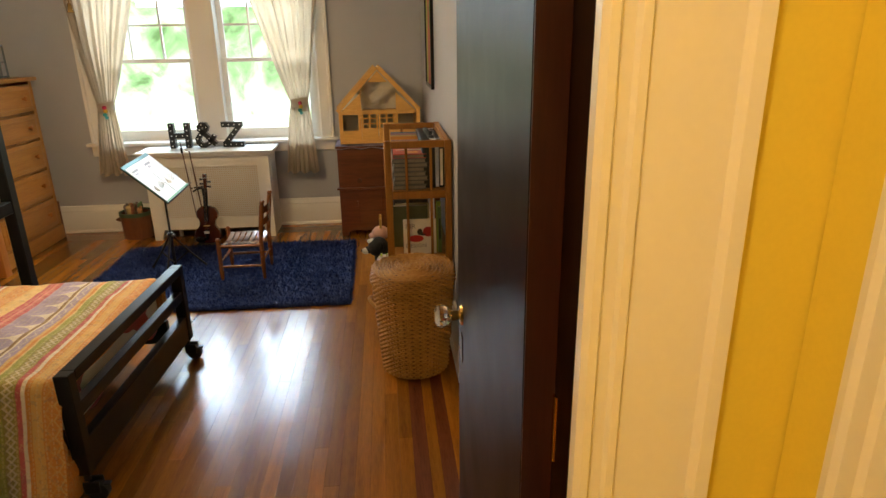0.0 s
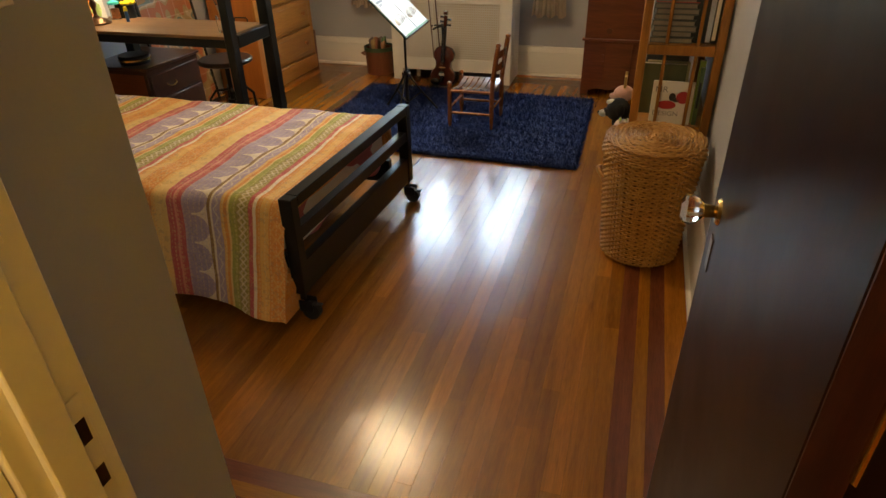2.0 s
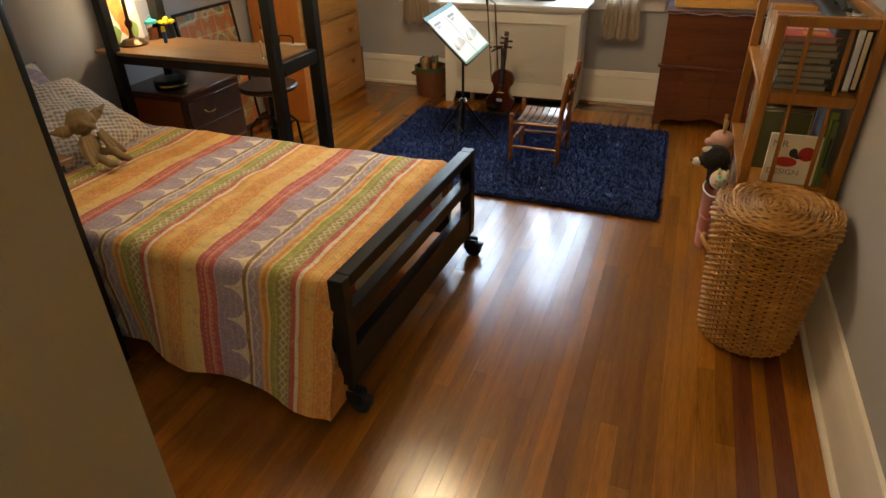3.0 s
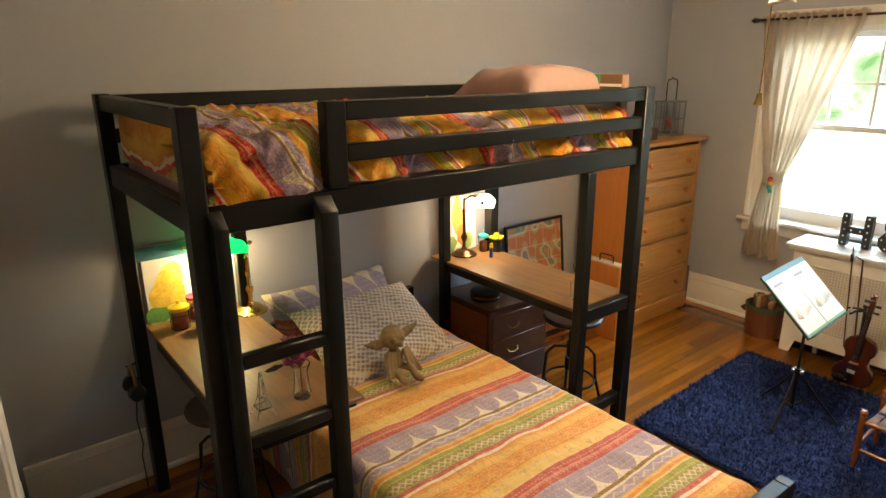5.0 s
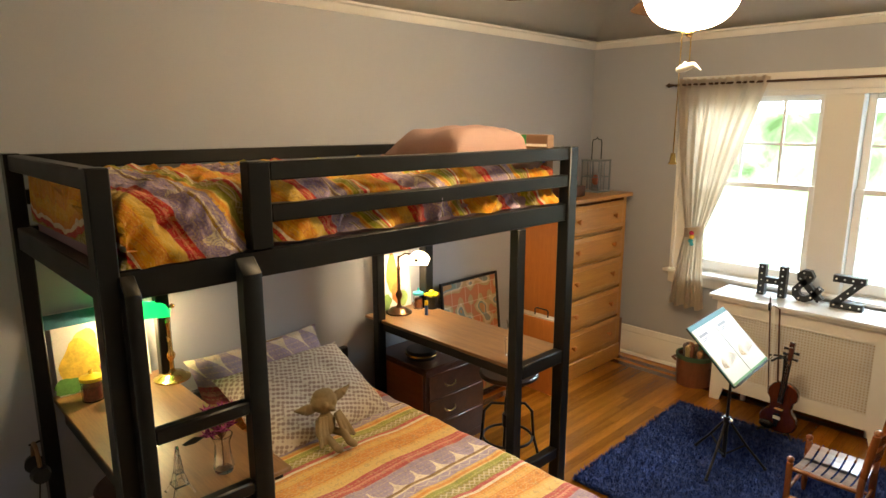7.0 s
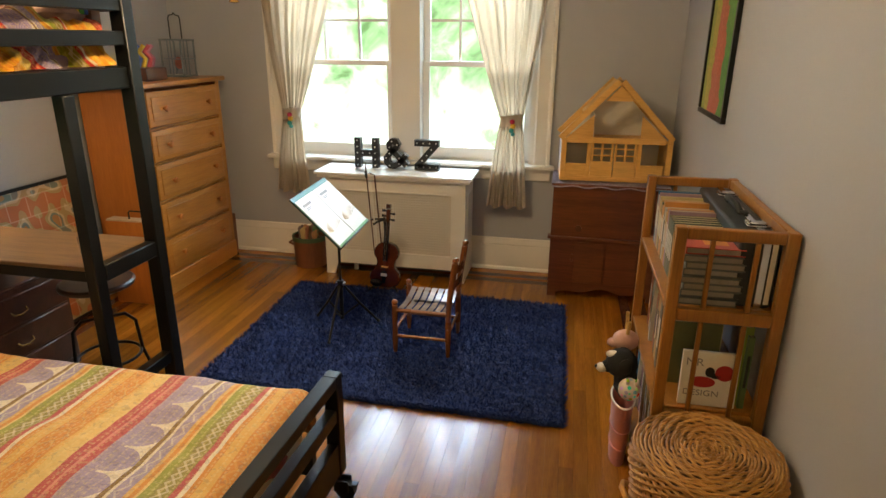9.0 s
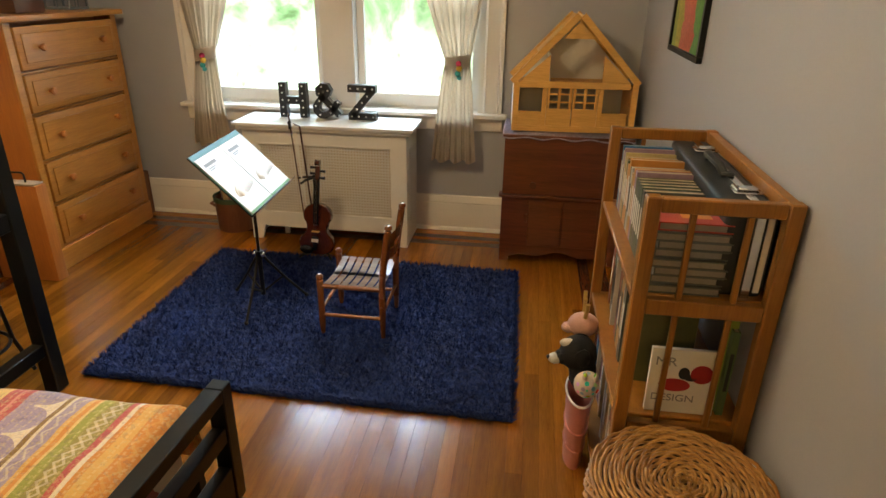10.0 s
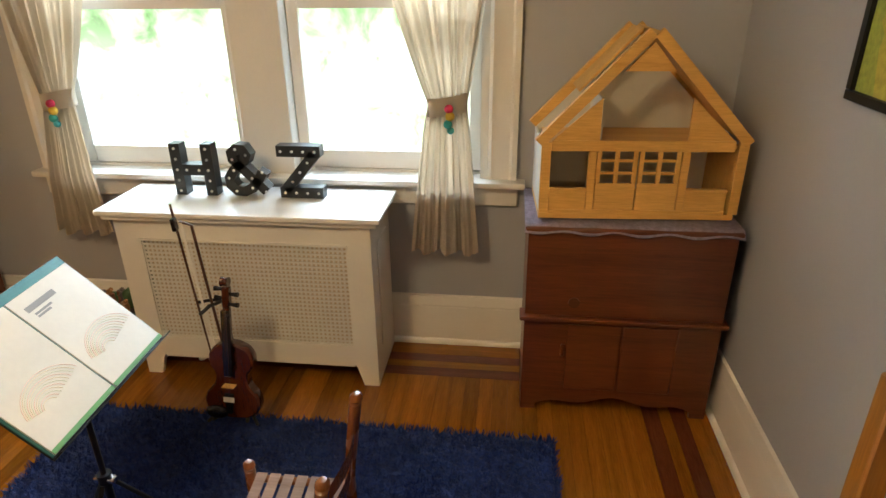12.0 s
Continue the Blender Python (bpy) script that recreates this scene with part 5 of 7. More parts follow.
bm = grid(lambda u, v: Vector((HX0 - 0.014 + (HX1 - HX0 + 0.028) * u, HY0 - 0.018 + 0.40 * v, 0.760 - (0.022 + 0.006 * math.sin(26 * u)) * max(0, 1 - v * 18) + 0.002 * noise.noise(Vector((u * 9, v * 9, 0))))), 60, 24)
bmesh.ops.solidify(bm, geom=list(bm.faces), thickness=0.003)
part("cloth", bm, lilac, cl)

DX, DW, DDY, DZ0 = 0.292, 0.648, 5.255, 0.765
dh = thing("doll_house", "open wooden doll house with gabled roof and double door", "doll house", (DX + DW / 2, DDY + 0.15, DZ0))
mdh = Matrix.Translation((DX, DDY, DZ0)) @ Matrix.Rotation(radians(3), 4, "Z")
HD, EZ, PZ = 0.30, 0.252, 0.592
t_ = 0.02


def dbox(name, u0, u1, v0, v1, w0, w1, mt=None, parent=None, label="", bev=0.0015):
    return part(name, bx(u0, u1, v0, v1, w0, w1, bev, m=mdh), mt or M_DOLL, parent or dh, label)


dbox("floor", 0, DW, 0, HD, 0, t_)
dbox("floor", t_, DW - t_, 0.018, HD, EZ - 0.012, EZ)
for u0 in (0, DW - t_):
    dbox("corner_post", u0, u0 + t_ + 0.012, 0, 0.018, t_, EZ + 0.012)
    dbox("side_wall", u0, u0 + 0.008, 0.018, HD, t_, EZ, M_DOLL_IN if u0 == 0 else M_DOLL)
dbox("beam", t_ + 0.012, DW - t_ - 0.012, 0, 0.018, EZ - 0.018, EZ + 0.018)
dbox("beam", t_ + 0.012, DW - t_ - 0.012, 0, 0.018, t_, t_ + 0.012)
for u in (0.155, 0.455):
    dbox("post", u, u + 0.025, 0, 0.018, t_ + 0.012, EZ - 0.018)
for u0, u1 in ((t_ + 0.012, 0.155), (0.48, DW - t_ - 0.012)):
    dbox("window_sill", u0, u1, -0.004, 0.018, 0.098, 0.108)
    dbox("panel", u0, u1, 0.004, 0.014, t_ + 0.012, 0.098)
for u0 in (0.182, 0.320):
    d = dbox("door", u0, u0 + 0.133, 0.004, 0.014, t_ + 0.012, 0.125)
    for uu in (u0, u0 + 0.058, u0 + 0.118):
        dbox("muntin", uu, uu + 0.015, 0.004, 0.014, 0.125, EZ - 0.018, parent=d)
    for ww in (0.155, 0.197):
        dbox("muntin", u0 + 0.015, u0 + 0.118, 0.005, 0.013, ww, ww + 0.010, parent=d)
# gable front: two roof members, a top board, side boards
slope = math.atan2(PZ - EZ, DW / 2)
L = math.hypot(PZ - EZ, DW / 2)
for s in (0, 1):
    mm = mdh @ (Matrix.Translation((0, 0, EZ)) @ Matrix.Rotation(-slope, 4, "Y") if s == 0 else Matrix.Translation((DW, 0, EZ)) @ Matrix.Rotation(slope - math.pi, 4, "Y") @ Matrix.Diagonal((1, 1, -1, 1)))
    part("rafter", bx(0, L, -0.004, 0.020, -0.004, 0.030, m=mm), M_DOLL, dh)
    part("rafter", bx(0, L, HD - 0.02, HD + 0.004, -0.004, 0.030, m=mm), M_DOLL, dh)
    if s == 1:
        part("roof_panel", bx(0, L, 0.020, HD - 0.02, 0.010, 0.018, m=mm), M_DOLL, dh, "solid roof side")
    else:
        part("roof_panel", bx(L * 0.42, L, HD * 0.45, HD - 0.02, 0.010, 0.018, m=mm), M_DOLL, dh)
part("gable_board", prism([(0.245, 0.487), (0.40, 0.487), (DW / 2, 0.574)], 0.010, mdh @ Matrix.Translation((0, 0.004, 0))), M_DOLL, dh)
part("gable_board", prism([(0.035, EZ + 0.018), (0.185, EZ + 0.018), (0.185, 0.405)], 0.010, mdh @ Matrix.Translation((0, 0.004, 0))), M_DOLL, dh)
part("gable_board", prism([(DW - 0.035, EZ + 0.018), (0.465, EZ + 0.018), (0.465, 0.405)], 0.010, mdh @ Matrix.Translation((0, 0.004, 0))), M_DOLL, dh)
part("back_wall", prism([(0.0, t_), (DW, t_), (DW, EZ), (DW / 2, PZ - 0.01), (0, EZ)], 0.008, mdh @ Matrix.Translation((0, HD - 0.03, 0))), M_DOLL_IN, dh, "pale painted back wall")
part("partition", bx(0.185, 0.193, 0.018, HD * 0.8, EZ, 0.40, m=mdh), M_DOLL_IN, dh)

# ---------------------------------------------------------------- bookcase
BX0, BX1, BY0, BY1, BZ = 0.672, 0.962, 3.105, 3.775, 1.132
bc = thing("bookcase", "teak bookcase with open slatted ends, full of books", "bookcase", (0.815, 3.44, 0))
for x in (BX0, BX1 - 0.03):
    for y in (BY0, BY1 - 0.03):
        part("post", bx(x, x + 0.03, y, y + 0.03, 0, BZ, 0.003), M_TEAK, bc)
for y in (BY0 + 0.003, BY1 - 0.027):
    part("end_rail", bx(BX0 + 0.03, BX1 - 0.03, y, y + 0.024, BZ - 0.038, BZ - 0.002, 0.003), M_TEAK, bc)
    part("end_rail", bx(BX0 + 0.03, BX1 - 0.03, y, y + 0.024, 0.825, 0.868, 0.003), M_TEAK, bc)
    part("end_rail", bx(BX0 + 0.03, BX1 - 0.03, y, y + 0.024, 0.455, 0.495, 0.003), M_TEAK, bc)
    for k in (1, 2):
        x = BX0 + 0.03 + (BX1 - BX0 - 0.06) * (0.28 if k == 1 else 0.74)
        for z0, z1 in ((0.868, BZ - 0.038), (0.495, 0.825), (0.12, 0.455)):
            part("spindle", bx(x - 0.006, x + 0.006, y + 0.006, y + 0.018, z0, z1, 0.002), M_TEAK, bc)
part("back_rail", bx(BX1 - 0.027, BX1 - 0.003, BY0 + 0.03, BY1 - 0.03, BZ - 0.038, BZ - 0.002, 0.003), M_TEAK, bc)
for z in (0.85, 0.485, 0.10):
    part("shelf", bx(BX0 + 0.002, BX1 - 0.004, BY0 + 0.028, BY1 - 0.028, z, z + 0.018, 0.003), M_TEAK, bc)

BOOKCOLS = [(0.55, 0.24, 0.05), (0.03, 0.16, 0.36), (0.28, 0.09, 0.05), (0.45, 0.30, 0.12), (0.10, 0.11, 0.10), (0.07, 0.10, 0.07), (0.42, 0.42, 0.40), (0.11, 0.12, 0.05), (0.32, 0.22, 0.30), (0.5, 0.42, 0.2)]
BOOKMATS = [paint("book_cover", c, 0.45, 0.12, 8, 100, 0.03) for c in BOOKCOLS]


AGED = paint("cream_pages", (0.42, 0.35, 0.245), 0.8, 0.15, 30, 200, 0.2)


def book(cover, m, w, h, d, label, group="books"):
    """A book standing: w thick along y, h high, d deep along x, spine to -x."""
    o = m.translation
    ob = thing("book", label, "book", o, group)
    t = min(0.003, w * 0.2)
    part("front_cover", bx(0, d, 0, t, 0, h, m=m), cover, ob, smoothing=False)
    part("back_cover", bx(0, d, w - t, w, 0, h, m=m), cover, ob, smoothing=False)
    part("spine", bx(0, t, t, w - t, 0, h, m=m), cover, ob, smoothing=False)
    part("page_block", bx(t, d - 0.002, t, w - t, 0.003, h - 0.0012, m=m), AGED, ob, smoothing=False)
    part("spine_label", bx(-0.0006, 0, w * 0.25, w * 0.75, h * 0.3, h * 0.75, m=m), M_PAPER if hash(round(h * 1000)) % 2 else M_LETTER, ob, smoothing=False)
    return ob


rnd = random.Random(21)
y, n = BY0 + 0.205, 0
while y < BY1 - 0.075:
    if n < 5:
        w, h, i, what = 0.022, 0.197, (4, 5, 5, 4, 7)[n], "dark green hardback book with a worn spine on the top shelf"
    else:
        w, h, i, what = 0.010 + 0.016 * rnd.random(), 0.185 + 0.03 * rnd.random(), rnd.randrange(10), "upright paperback book on the top shelf"
    if y + w + 0.003 >= BY1 - 0.075:
        i, h, what = 1, 0.213, "blue paperback book with yellow title bars on the top shelf"
    book(BOOKMATS[i], Matrix.Translation((BX0 + 0.035, y, 0.869)) @ Matrix.Rotation(radians(-3 - 3 * rnd.random()), 4, "X"), w, h, 0.132, what)
    y, n = y + w + 0.0025, n + 1
GREYPAGE = paint("aged_pages", (0.27, 0.245, 0.21), 0.8, 0.15, 30, 200, 0.2)
# stack of alike books at the near end
for k in range(8):
    z = 0.869 + k * 0.0235
    ob = thing("book", "black hardback comic book with grey page edges in a stack", "book", (BX0 + 0.09, BY0 + 0.11, z), "stacked books")
    last = k == 7
    m = Matrix.Translation((BX0 + 0.035 + 0.004 * (k % 3), BY0 + 0.036 + 0.004 * ((k * 2) % 3), z))
    cov = BOOKMATS[4] if not last else paint("red_cover", (0.42, 0.05, 0.035), 0.35)
    part("back_cover", bx(0, 0.145, 0, 0.155, 0, 0.003, m=m), cov, ob, smoothing=False)
    part("front_cover", bx(0, 0.145, 0, 0.155, 0.0195, 0.0225, m=m), cov, ob, smoothing=False)
    part("spine", bx(0, 0.003, 0, 0.155, 0.003, 0.0195, m=m), cov, ob, smoothing=False)
    part("page_block", bx(0.003, 0.142, 0.003, 0.152, 0.003, 0.0195, m=m), GREYPAGE, ob, smoothing=False)
    if last:
        for i, (u, w2) in enumerate(((0.015, 0.045), (0.066, 0.062))):
            part("title_bar", bx(u, u + w2, 0.108, 0.130, 0.0225, 0.0230, m=m), M_WHITE, ob, "white title bar")
        part("subtitle_bar", bx(0.03, 0.115, 0.094, 0.101, 0.0225, 0.0230, m=m), M_LETTER, ob)
        part("printed_shape", bx(0.05, 0.11, 0.03, 0.075, 0.0225, 0.0230, m=m), paint("orange_print", (0.65, 0.28, 0.04), 0.4), ob, "orange printed patch")
# instrument case against the wall side
vc = thing("instrument_case", "black instrument case with chrome latches standing on the shelf", "instrument case", (0.88, 3.45, 0.868))
part("body", bx(0.838, 0.936, 3.15, 3.740, 0.869, 1.100, 0.014, seg=3), M_CASE, vc)
part("seam", bx(0.893, 0.911, 3.148, 3.742, 0.867, 1.1022, 0.001), M_CHROME, vc, "aluminium edge strip")
for yy in (3.24, 3.60):
    catch = part("latch", bx(0.872, 0.932, yy, yy + 0.052, 1.1015, 1.106, 0.002), M_CHROME, vc, "chrome draw latch")
    part("latch_lever", bx(0.884, 0.926, yy + 0.012, yy + 0.040, 1.106, 1.113, 0.003), M_CHROME, catch)
    part("latch_pin", cyl((0.880, yy + 0.004, 1.109), (0.880, yy + 0.048, 1.109), 0.004, seg=8), M_CHROME, catch)
for yy in (3.385, 3.525):
    part("handle_mount", bx(0.876, 0.908, yy - 0.012, yy + 0.012, 1.1, 1.112, 0.004), M_CASE, vc)
part("handle", tube([(0.885, 3.385, 1.108), (0.878, 3.40, 1.126), (0.872, 3.43, 1.132), (0.872, 3.48, 1.132), (0.878, 3.51, 1.126), (0.885, 3.525, 1.108)], 0.011), M_CASE, vc)
part("side_label", bx(0.915, 0.927, 3.1465, 3.149, 0.885, 1.08), M_PAPER, vc, "pale strip on the end")
# lower shelves
for z, ht, y0 in ((0.504, 0.20, BY0 + 0.16), (0.119, 0.24, BY0 + 0.06)):
    y = y0
    while y < BY1 - 0.08:
        w = 0.008 + 0.03 * rnd.random()
        i = rnd.randrange(10)
        book(BOOKMATS[i], Matrix.Translation((BX0 + 0.03 + 0.02 * rnd.random(), y, z)) @ Matrix.Rotation(radians(-1 - 3 * rnd.random()), 4, "X"), w, ht + 0.06 * rnd.random(), 0.16, "upright picture book on a lower shelf")
        y += w + 0.004
# large picture books facing the open end
for k, (dy, col, h) in enumerate(((0.118, (0.22, 0.30, 0.04), 0.285), (0.100, (0.10, 0.16, 0.06), 0.26))):
    book(paint("green_cover", col, 0.5), Matrix.Translation((BX0 + 0.245, BY0 + dy - 0.05, 0.504)) @ Matrix.Rotation(radians(90), 4, "Z") @ Matrix.Translation((0, 0, 0)) @ Matrix.Rotation(0, 4, "X"), 0.015 if k else 0.02, h, 0.03, "green picture book edge")
cov = thing("picture_book", "white picture book cover with a red and black bird shape", "book", (0.80, BY0 + 0.05, 0.504))
mb = Matrix.Translation((BX0 + 0.072, BY0 + 0.044, 0.504)) @ Matrix.Rotation(radians(-3), 4, "X") @ Matrix.Diagonal((0.76, 1.0, 0.82, 1.0))
part("cover", bx(0, 0.195, 0, 0.012, 0, 0.235, 0.001, m=mb), M_PAPER, cov)
redp = paint("red_print", (0.40, 0.02, 0.025), 0.5)
for u, v, ru, rv, mt in ((0.075, 0.105, 0.045, 0.024, redp), (0.148, 0.150, 0.032, 0.034, redp), (0.098, 0.150, 0.016, 0.022, M_LETTER), (0.118, 0.135, 0.018, 0.012, M_LETTER)):
    bm = bmesh.new()
    cyl((u, 0, v), (u, -0.0008, v), 0.5, seg=20, bm=bm)
    bmesh.ops.transform(bm, matrix=Matrix.Translation((u, 0, v)) @ Matrix.Diagonal((ru * 2, 1, rv * 2, 1)) @ Matrix.Translation((-u, 0, -v)), verts=bm.verts)
    bmesh.ops.transform(bm, matrix=mb, verts=bm.verts)
    part("print", bm, mt, cov)


def lettering(word, m, size, material, parent, name="lettering"):
    cu = bpy.data.curves.new("tmp_text", "FONT")
    cu.body, cu.size, cu.extrude, cu.fill_mode = word, size, 0.0004, "BOTH"
    tmp = bpy.data.objects.new("tmp_text", cu)
    me = bpy.data.meshes.new_from_object(tmp)
    bpy.data.objects.remove(tmp)
    bm = bmesh.new()
    bm.from_mesh(me)
    bpy.data.meshes.remove(me)
    bmesh.ops.transform(bm, matrix=m, verts=bm.verts)
    return part(name, bm, material, parent, smoothing=False)


up = Matrix.Rotation(radians(90), 4, "X")
GREYP = paint("grey_print", (0.25, 0.25, 0.25), 0.6)
lettering("MR", mb @ Matrix.Translation((0.012, -0.001, 0.175)) @ up, 0.045, GREYP, cov)
lettering("DESIGN", mb @ Matrix.Translation((0.012, -0.001, 0.045)) @ up, 0.036, GREYP, cov)

FIT = Matrix.Translation((0.653, 3.187, 0)) @ Matrix.Diagonal((1.16, 1.124, 0.962, 1)) @ Matrix.Translation((-BX0, -BY0, 0))
for ob in [o for o in bpy.data.objects if o.parent is None and o.type == "EMPTY" and o.name.split(".")[0] in ("bookcase", "book", "picture_book", "instrument_case")]:
    ob.matrix_world = FIT @ Matrix.Translation(ORIGIN[ob.name])

# ---------------------------------------------------------------- wicker hamper
WC, WZ = Vector((0.768, 2.925, 0)), 0.535
hm = thing("laundry_hamper", "tall round wicker hamper with woven lid", "hamper", (WC.x, WC.y, 0))


def hr(z):
    return 0.158 + 0.034 * min(1, z / 0.46)


bm = bmesh.new()
NS = 30
rows = 42
for k in range(rows):
    z = 0.012 + k * (0.455 / rows)
    pts = []
    for i in range(NS * 4):
        a = 2 * math.pi * i / (NS * 4)
        r = hr(z) + 0.0055 * math.cos(NS * a + math.pi * k) + 0.0015 * noise.noise(Vector((a * 3, k * 0.7, 0)))
        pts.append((WC.x + r * math.cos(a), WC.y + r * math.sin(a), z + 0.0015 * noise.noise(Vector((a * 5, k, 4)))))
    tube(pts, 0.0049, 5, bm=bm, closed=True)
wv = part("weave", bm, M_WICKER, hm)
wv["kind"] = "stuff"
bm = bmesh.new()
for i in range(NS):
    a = 2 * math.pi * (i + 0.5) / NS
    cyl((WC.x + hr(0) * math.cos(a), WC.y + hr(0) * math.sin(a), 0.005), (WC.x + hr(0.47) * math.cos(a), WC.y + hr(0.47) * math.sin(a), 0.472), 0.004, seg=6, bm=bm)
st = part("stake", bm, M_WICKER, hm)
st["kind"] = "stuff"
# Inner shell added in dark brown to put shade in the weave's gaps.
part("lining", lathe([(0, 0.006), (0.150, 0.006), (0.181, 0.46), (0.178, 0.46), (0.147, 0.01), (0, 0.01)], (WC.x, WC.y, 0)), M_CHEST, hm)
# lid: braided rim and rings
bm = bmesh.new()
for k in range(6):
    z = 0.472 + 0.0095 * k
    pts = []
    for i in range(NS * 4):
        a = 2 * math.pi * i / (NS * 4)
        r = 0.200 - 0.0012 * k * k * 0.35 + 0.0045 * math.cos(NS * a + math.pi * k)
        pts.append((WC.x + r * math.cos(a), WC.y + r * math.sin(a), z))
    tube(pts, 0.0052, 5, bm=bm, closed=True)
for k in range(20):
    r0 = 0.012 + k * 0.0096
    pts = []
    for i in range(96):
        a = 2 * math.pi * i / 96
        r = r0 + 0.0022 * math.sin(3 * a + k)
        z = WZ - 0.010 * (r0 / 0.2) ** 3 + 0.0035 * math.cos((8 + 2 * (k // 3)) * a + math.pi * k) + 0.004 * noise.noise(Vector((a * 2, k * 0.4, 2)))
        pts.append((WC.x + r * math.cos(a), WC.y + r * math.sin(a), z))
    tube(pts, 0.0047, 5, bm=bm, closed=True)
lid = part("lid", bm, M_WICKER, hm, "spiral-woven wicker lid")
lid["kind"] = "stuff"
# Dark disc added under the lid rings; its colour shades their gaps.
part("lid_gap_shade", lathe([(0, WZ - 0.016), (0.19, WZ - 0.024), (0.19, WZ - 0.03), (0, WZ - 0.03)], (WC.x, WC.y, 0)), M_CHEST, hm)
part("loop_handle", tube([(WC.x - 0.185, WC.y - 0.05, 0.35), (WC.x - 0.207, WC.y - 0.03, 0.37), (WC.x - 0.215, WC.y, 0.375), (WC.x - 0.207, WC.y + 0.03, 0.37), (WC.x - 0.185, WC.y + 0.05, 0.35)], 0.008), M_WICKER, hm)

# toy bucket with three soft toys
PB = Vector((0.612, 3.585, 0))
bk = thing("toy_bucket", "oval pink metal pail full of soft toys on the floor", "pail", PB)
PAIL = paint("pink_enamel", (0.58, 0.22, 0.19), 0.35, 0.08)
OV = Matrix.Translation(PB) @ Matrix.Diagonal((0.44, 1.0, 1.0, 1.0))


def oval(r, z, thick):
    return tube([OV @ Vector((r * math.cos(a), r * math.sin(a), z)) for a in (2 * math.pi * i / 40 for i in range(40))], thick, 6, closed=True)


part("pail", lathe([(0, 0.0), (0.070, 0.0), (0.096, 0.275), (0.100, 0.28), (0.094, 0.28), (0.068, 0.006), (0, 0.006)], m=OV), PAIL, bk)
part("rim", oval(0.098, 0.28, 0.004), M_WHITE, bk, "white rolled rim")
for z in (0.08, 0.16):
    part("ridge", oval(0.071 + 0.095 * z, z, 0.003), PAIL, bk)


def shaggy(bm, amount, seed):
    for v in bm.verts:
        k = noise.noise(v.co * 70 + Vector((seed, 0, 0)))
        v.co += v.normal * amount * k if v.normal.length else Vector()


PDOG, PMOUSE, PDEER = PB + Vector((0.002, 0.01, 0.055)), PB + Vector((0.012, 0.02, 0.012)), PB + Vector((-0.012, 0.035, 0.02))
bm = ball(PDOG + Vector((-0.02, 0.0, 0.360)), 0.062, (1.0, 1.0, 0.95), sub=3)
ball(PDOG + Vector((-0.062, -0.01, 0.350)), 0.030, (1.2, 0.9, 0.8), bm=bm, sub=3)
ball(PDOG + Vector((0.0, 0.0, 0.295)), 0.085, (0.5, 0.85, 0.9), bm=bm, sub=3)
for s in (-1, 1):
    ball(PDOG + Vector((-0.01, 0.055 * s, 0.375)), 0.028, (0.9, 0.5, 1.2), bm=bm)
bm.normal_update()
shaggy(bm, 0.006, 1)
dog = solid("plush_dog", bm, plush("black_plush", (0.012, 0.012, 0.013)), "black and white plush dog in the pail", "soft toy", at=PDOG + Vector((0, 0, 0.275)))
part("muzzle", ball(PDOG + Vector((-0.092, -0.014, 0.343)), 0.022, (1.1, 1, 0.85)), plush("white_plush", (0.7, 0.68, 0.64)), dog, "white muzzle")
part("blaze", ball(PDOG + Vector((-0.055, -0.008, 0.400)), 0.022, (1.3, 0.7, 0.7)), plush("white_plush", (0.7, 0.68, 0.64)), dog, "white blaze")
part("nose", ball(PDOG + Vector((-0.115, -0.016, 0.347)), 0.007), M_RUBBER, dog)
bm = ball(PMOUSE + Vector((0.0, -0.085, 0.337)), 0.042, (1, 1, 1.05), sub=3)
ball(PMOUSE + Vector((-0.012, -0.105, 0.380)), 0.012, (0.7, 0.7, 1.5), bm=bm)
ball(PMOUSE + Vector((0.022, -0.105, 0.378)), 0.012, (0.7, 0.7, 1.5), bm=bm)


def spotted():
    m, t, b = base_mat("spotted_plush", 0.9)
    vo = t.nodes.new("ShaderNodeTexVoronoi")
    vo.inputs["Scale"].default_value = 55
    t.links.new(coords(t, (1, 1, 1)), vo.inputs["Vector"])
    c = mix(t, math_n(t, "LESS_THAN", vo.outputs["Distance"], 0.42), (0.70, 0.62, 0.55), vo.outputs["Color"])
    t.links.new(c, b.inputs["Base Color"])
    return m


solid("plush_mouse", bm, spotted(), "white plush toy with coloured spots in the pail", "soft toy", at=PMOUSE + Vector((0, -0.085, 0.295)))
bm = ball(PDEER + Vector((0.01, 0.06, 0.455)), 0.045, (1.15, 0.85, 0.95), sub=3)
ball(PDEER + Vector((-0.035, 0.06, 0.44)), 0.024, (1.1, 0.9, 0.8), bm=bm)
ant = solid("plush_deer", bm, plush("pink_plush", (0.62, 0.38, 0.33)), "pink plush deer head in the pail", "soft toy", at=PDEER + Vector((0, 0.085, 0.325)))
GOLDC = paint("gold_cloth", (0.55, 0.38, 0.12), 0.35, 0.1, 8, 90, 0.1, 0.6)
for s in (-1, 1):
    b0 = PDEER + Vector((0.012, 0.06 + 0.018 * s, 0.490))
    part("antler", tube([b0, b0 + Vector((0, 0.012 * s, 0.025)), b0 + Vector((0, 0.028 * s, 0.042)), b0 + Vector((0, 0.03 * s, 0.065))], 0.007), GOLDC, ant, "gold cloth antler")
    part("tine", tube([b0 + Vector((0, 0.014 * s, 0.028)), b0 + Vector((0, 0.0, 0.05))], 0.006), GOLDC, ant, "gold cloth antler")

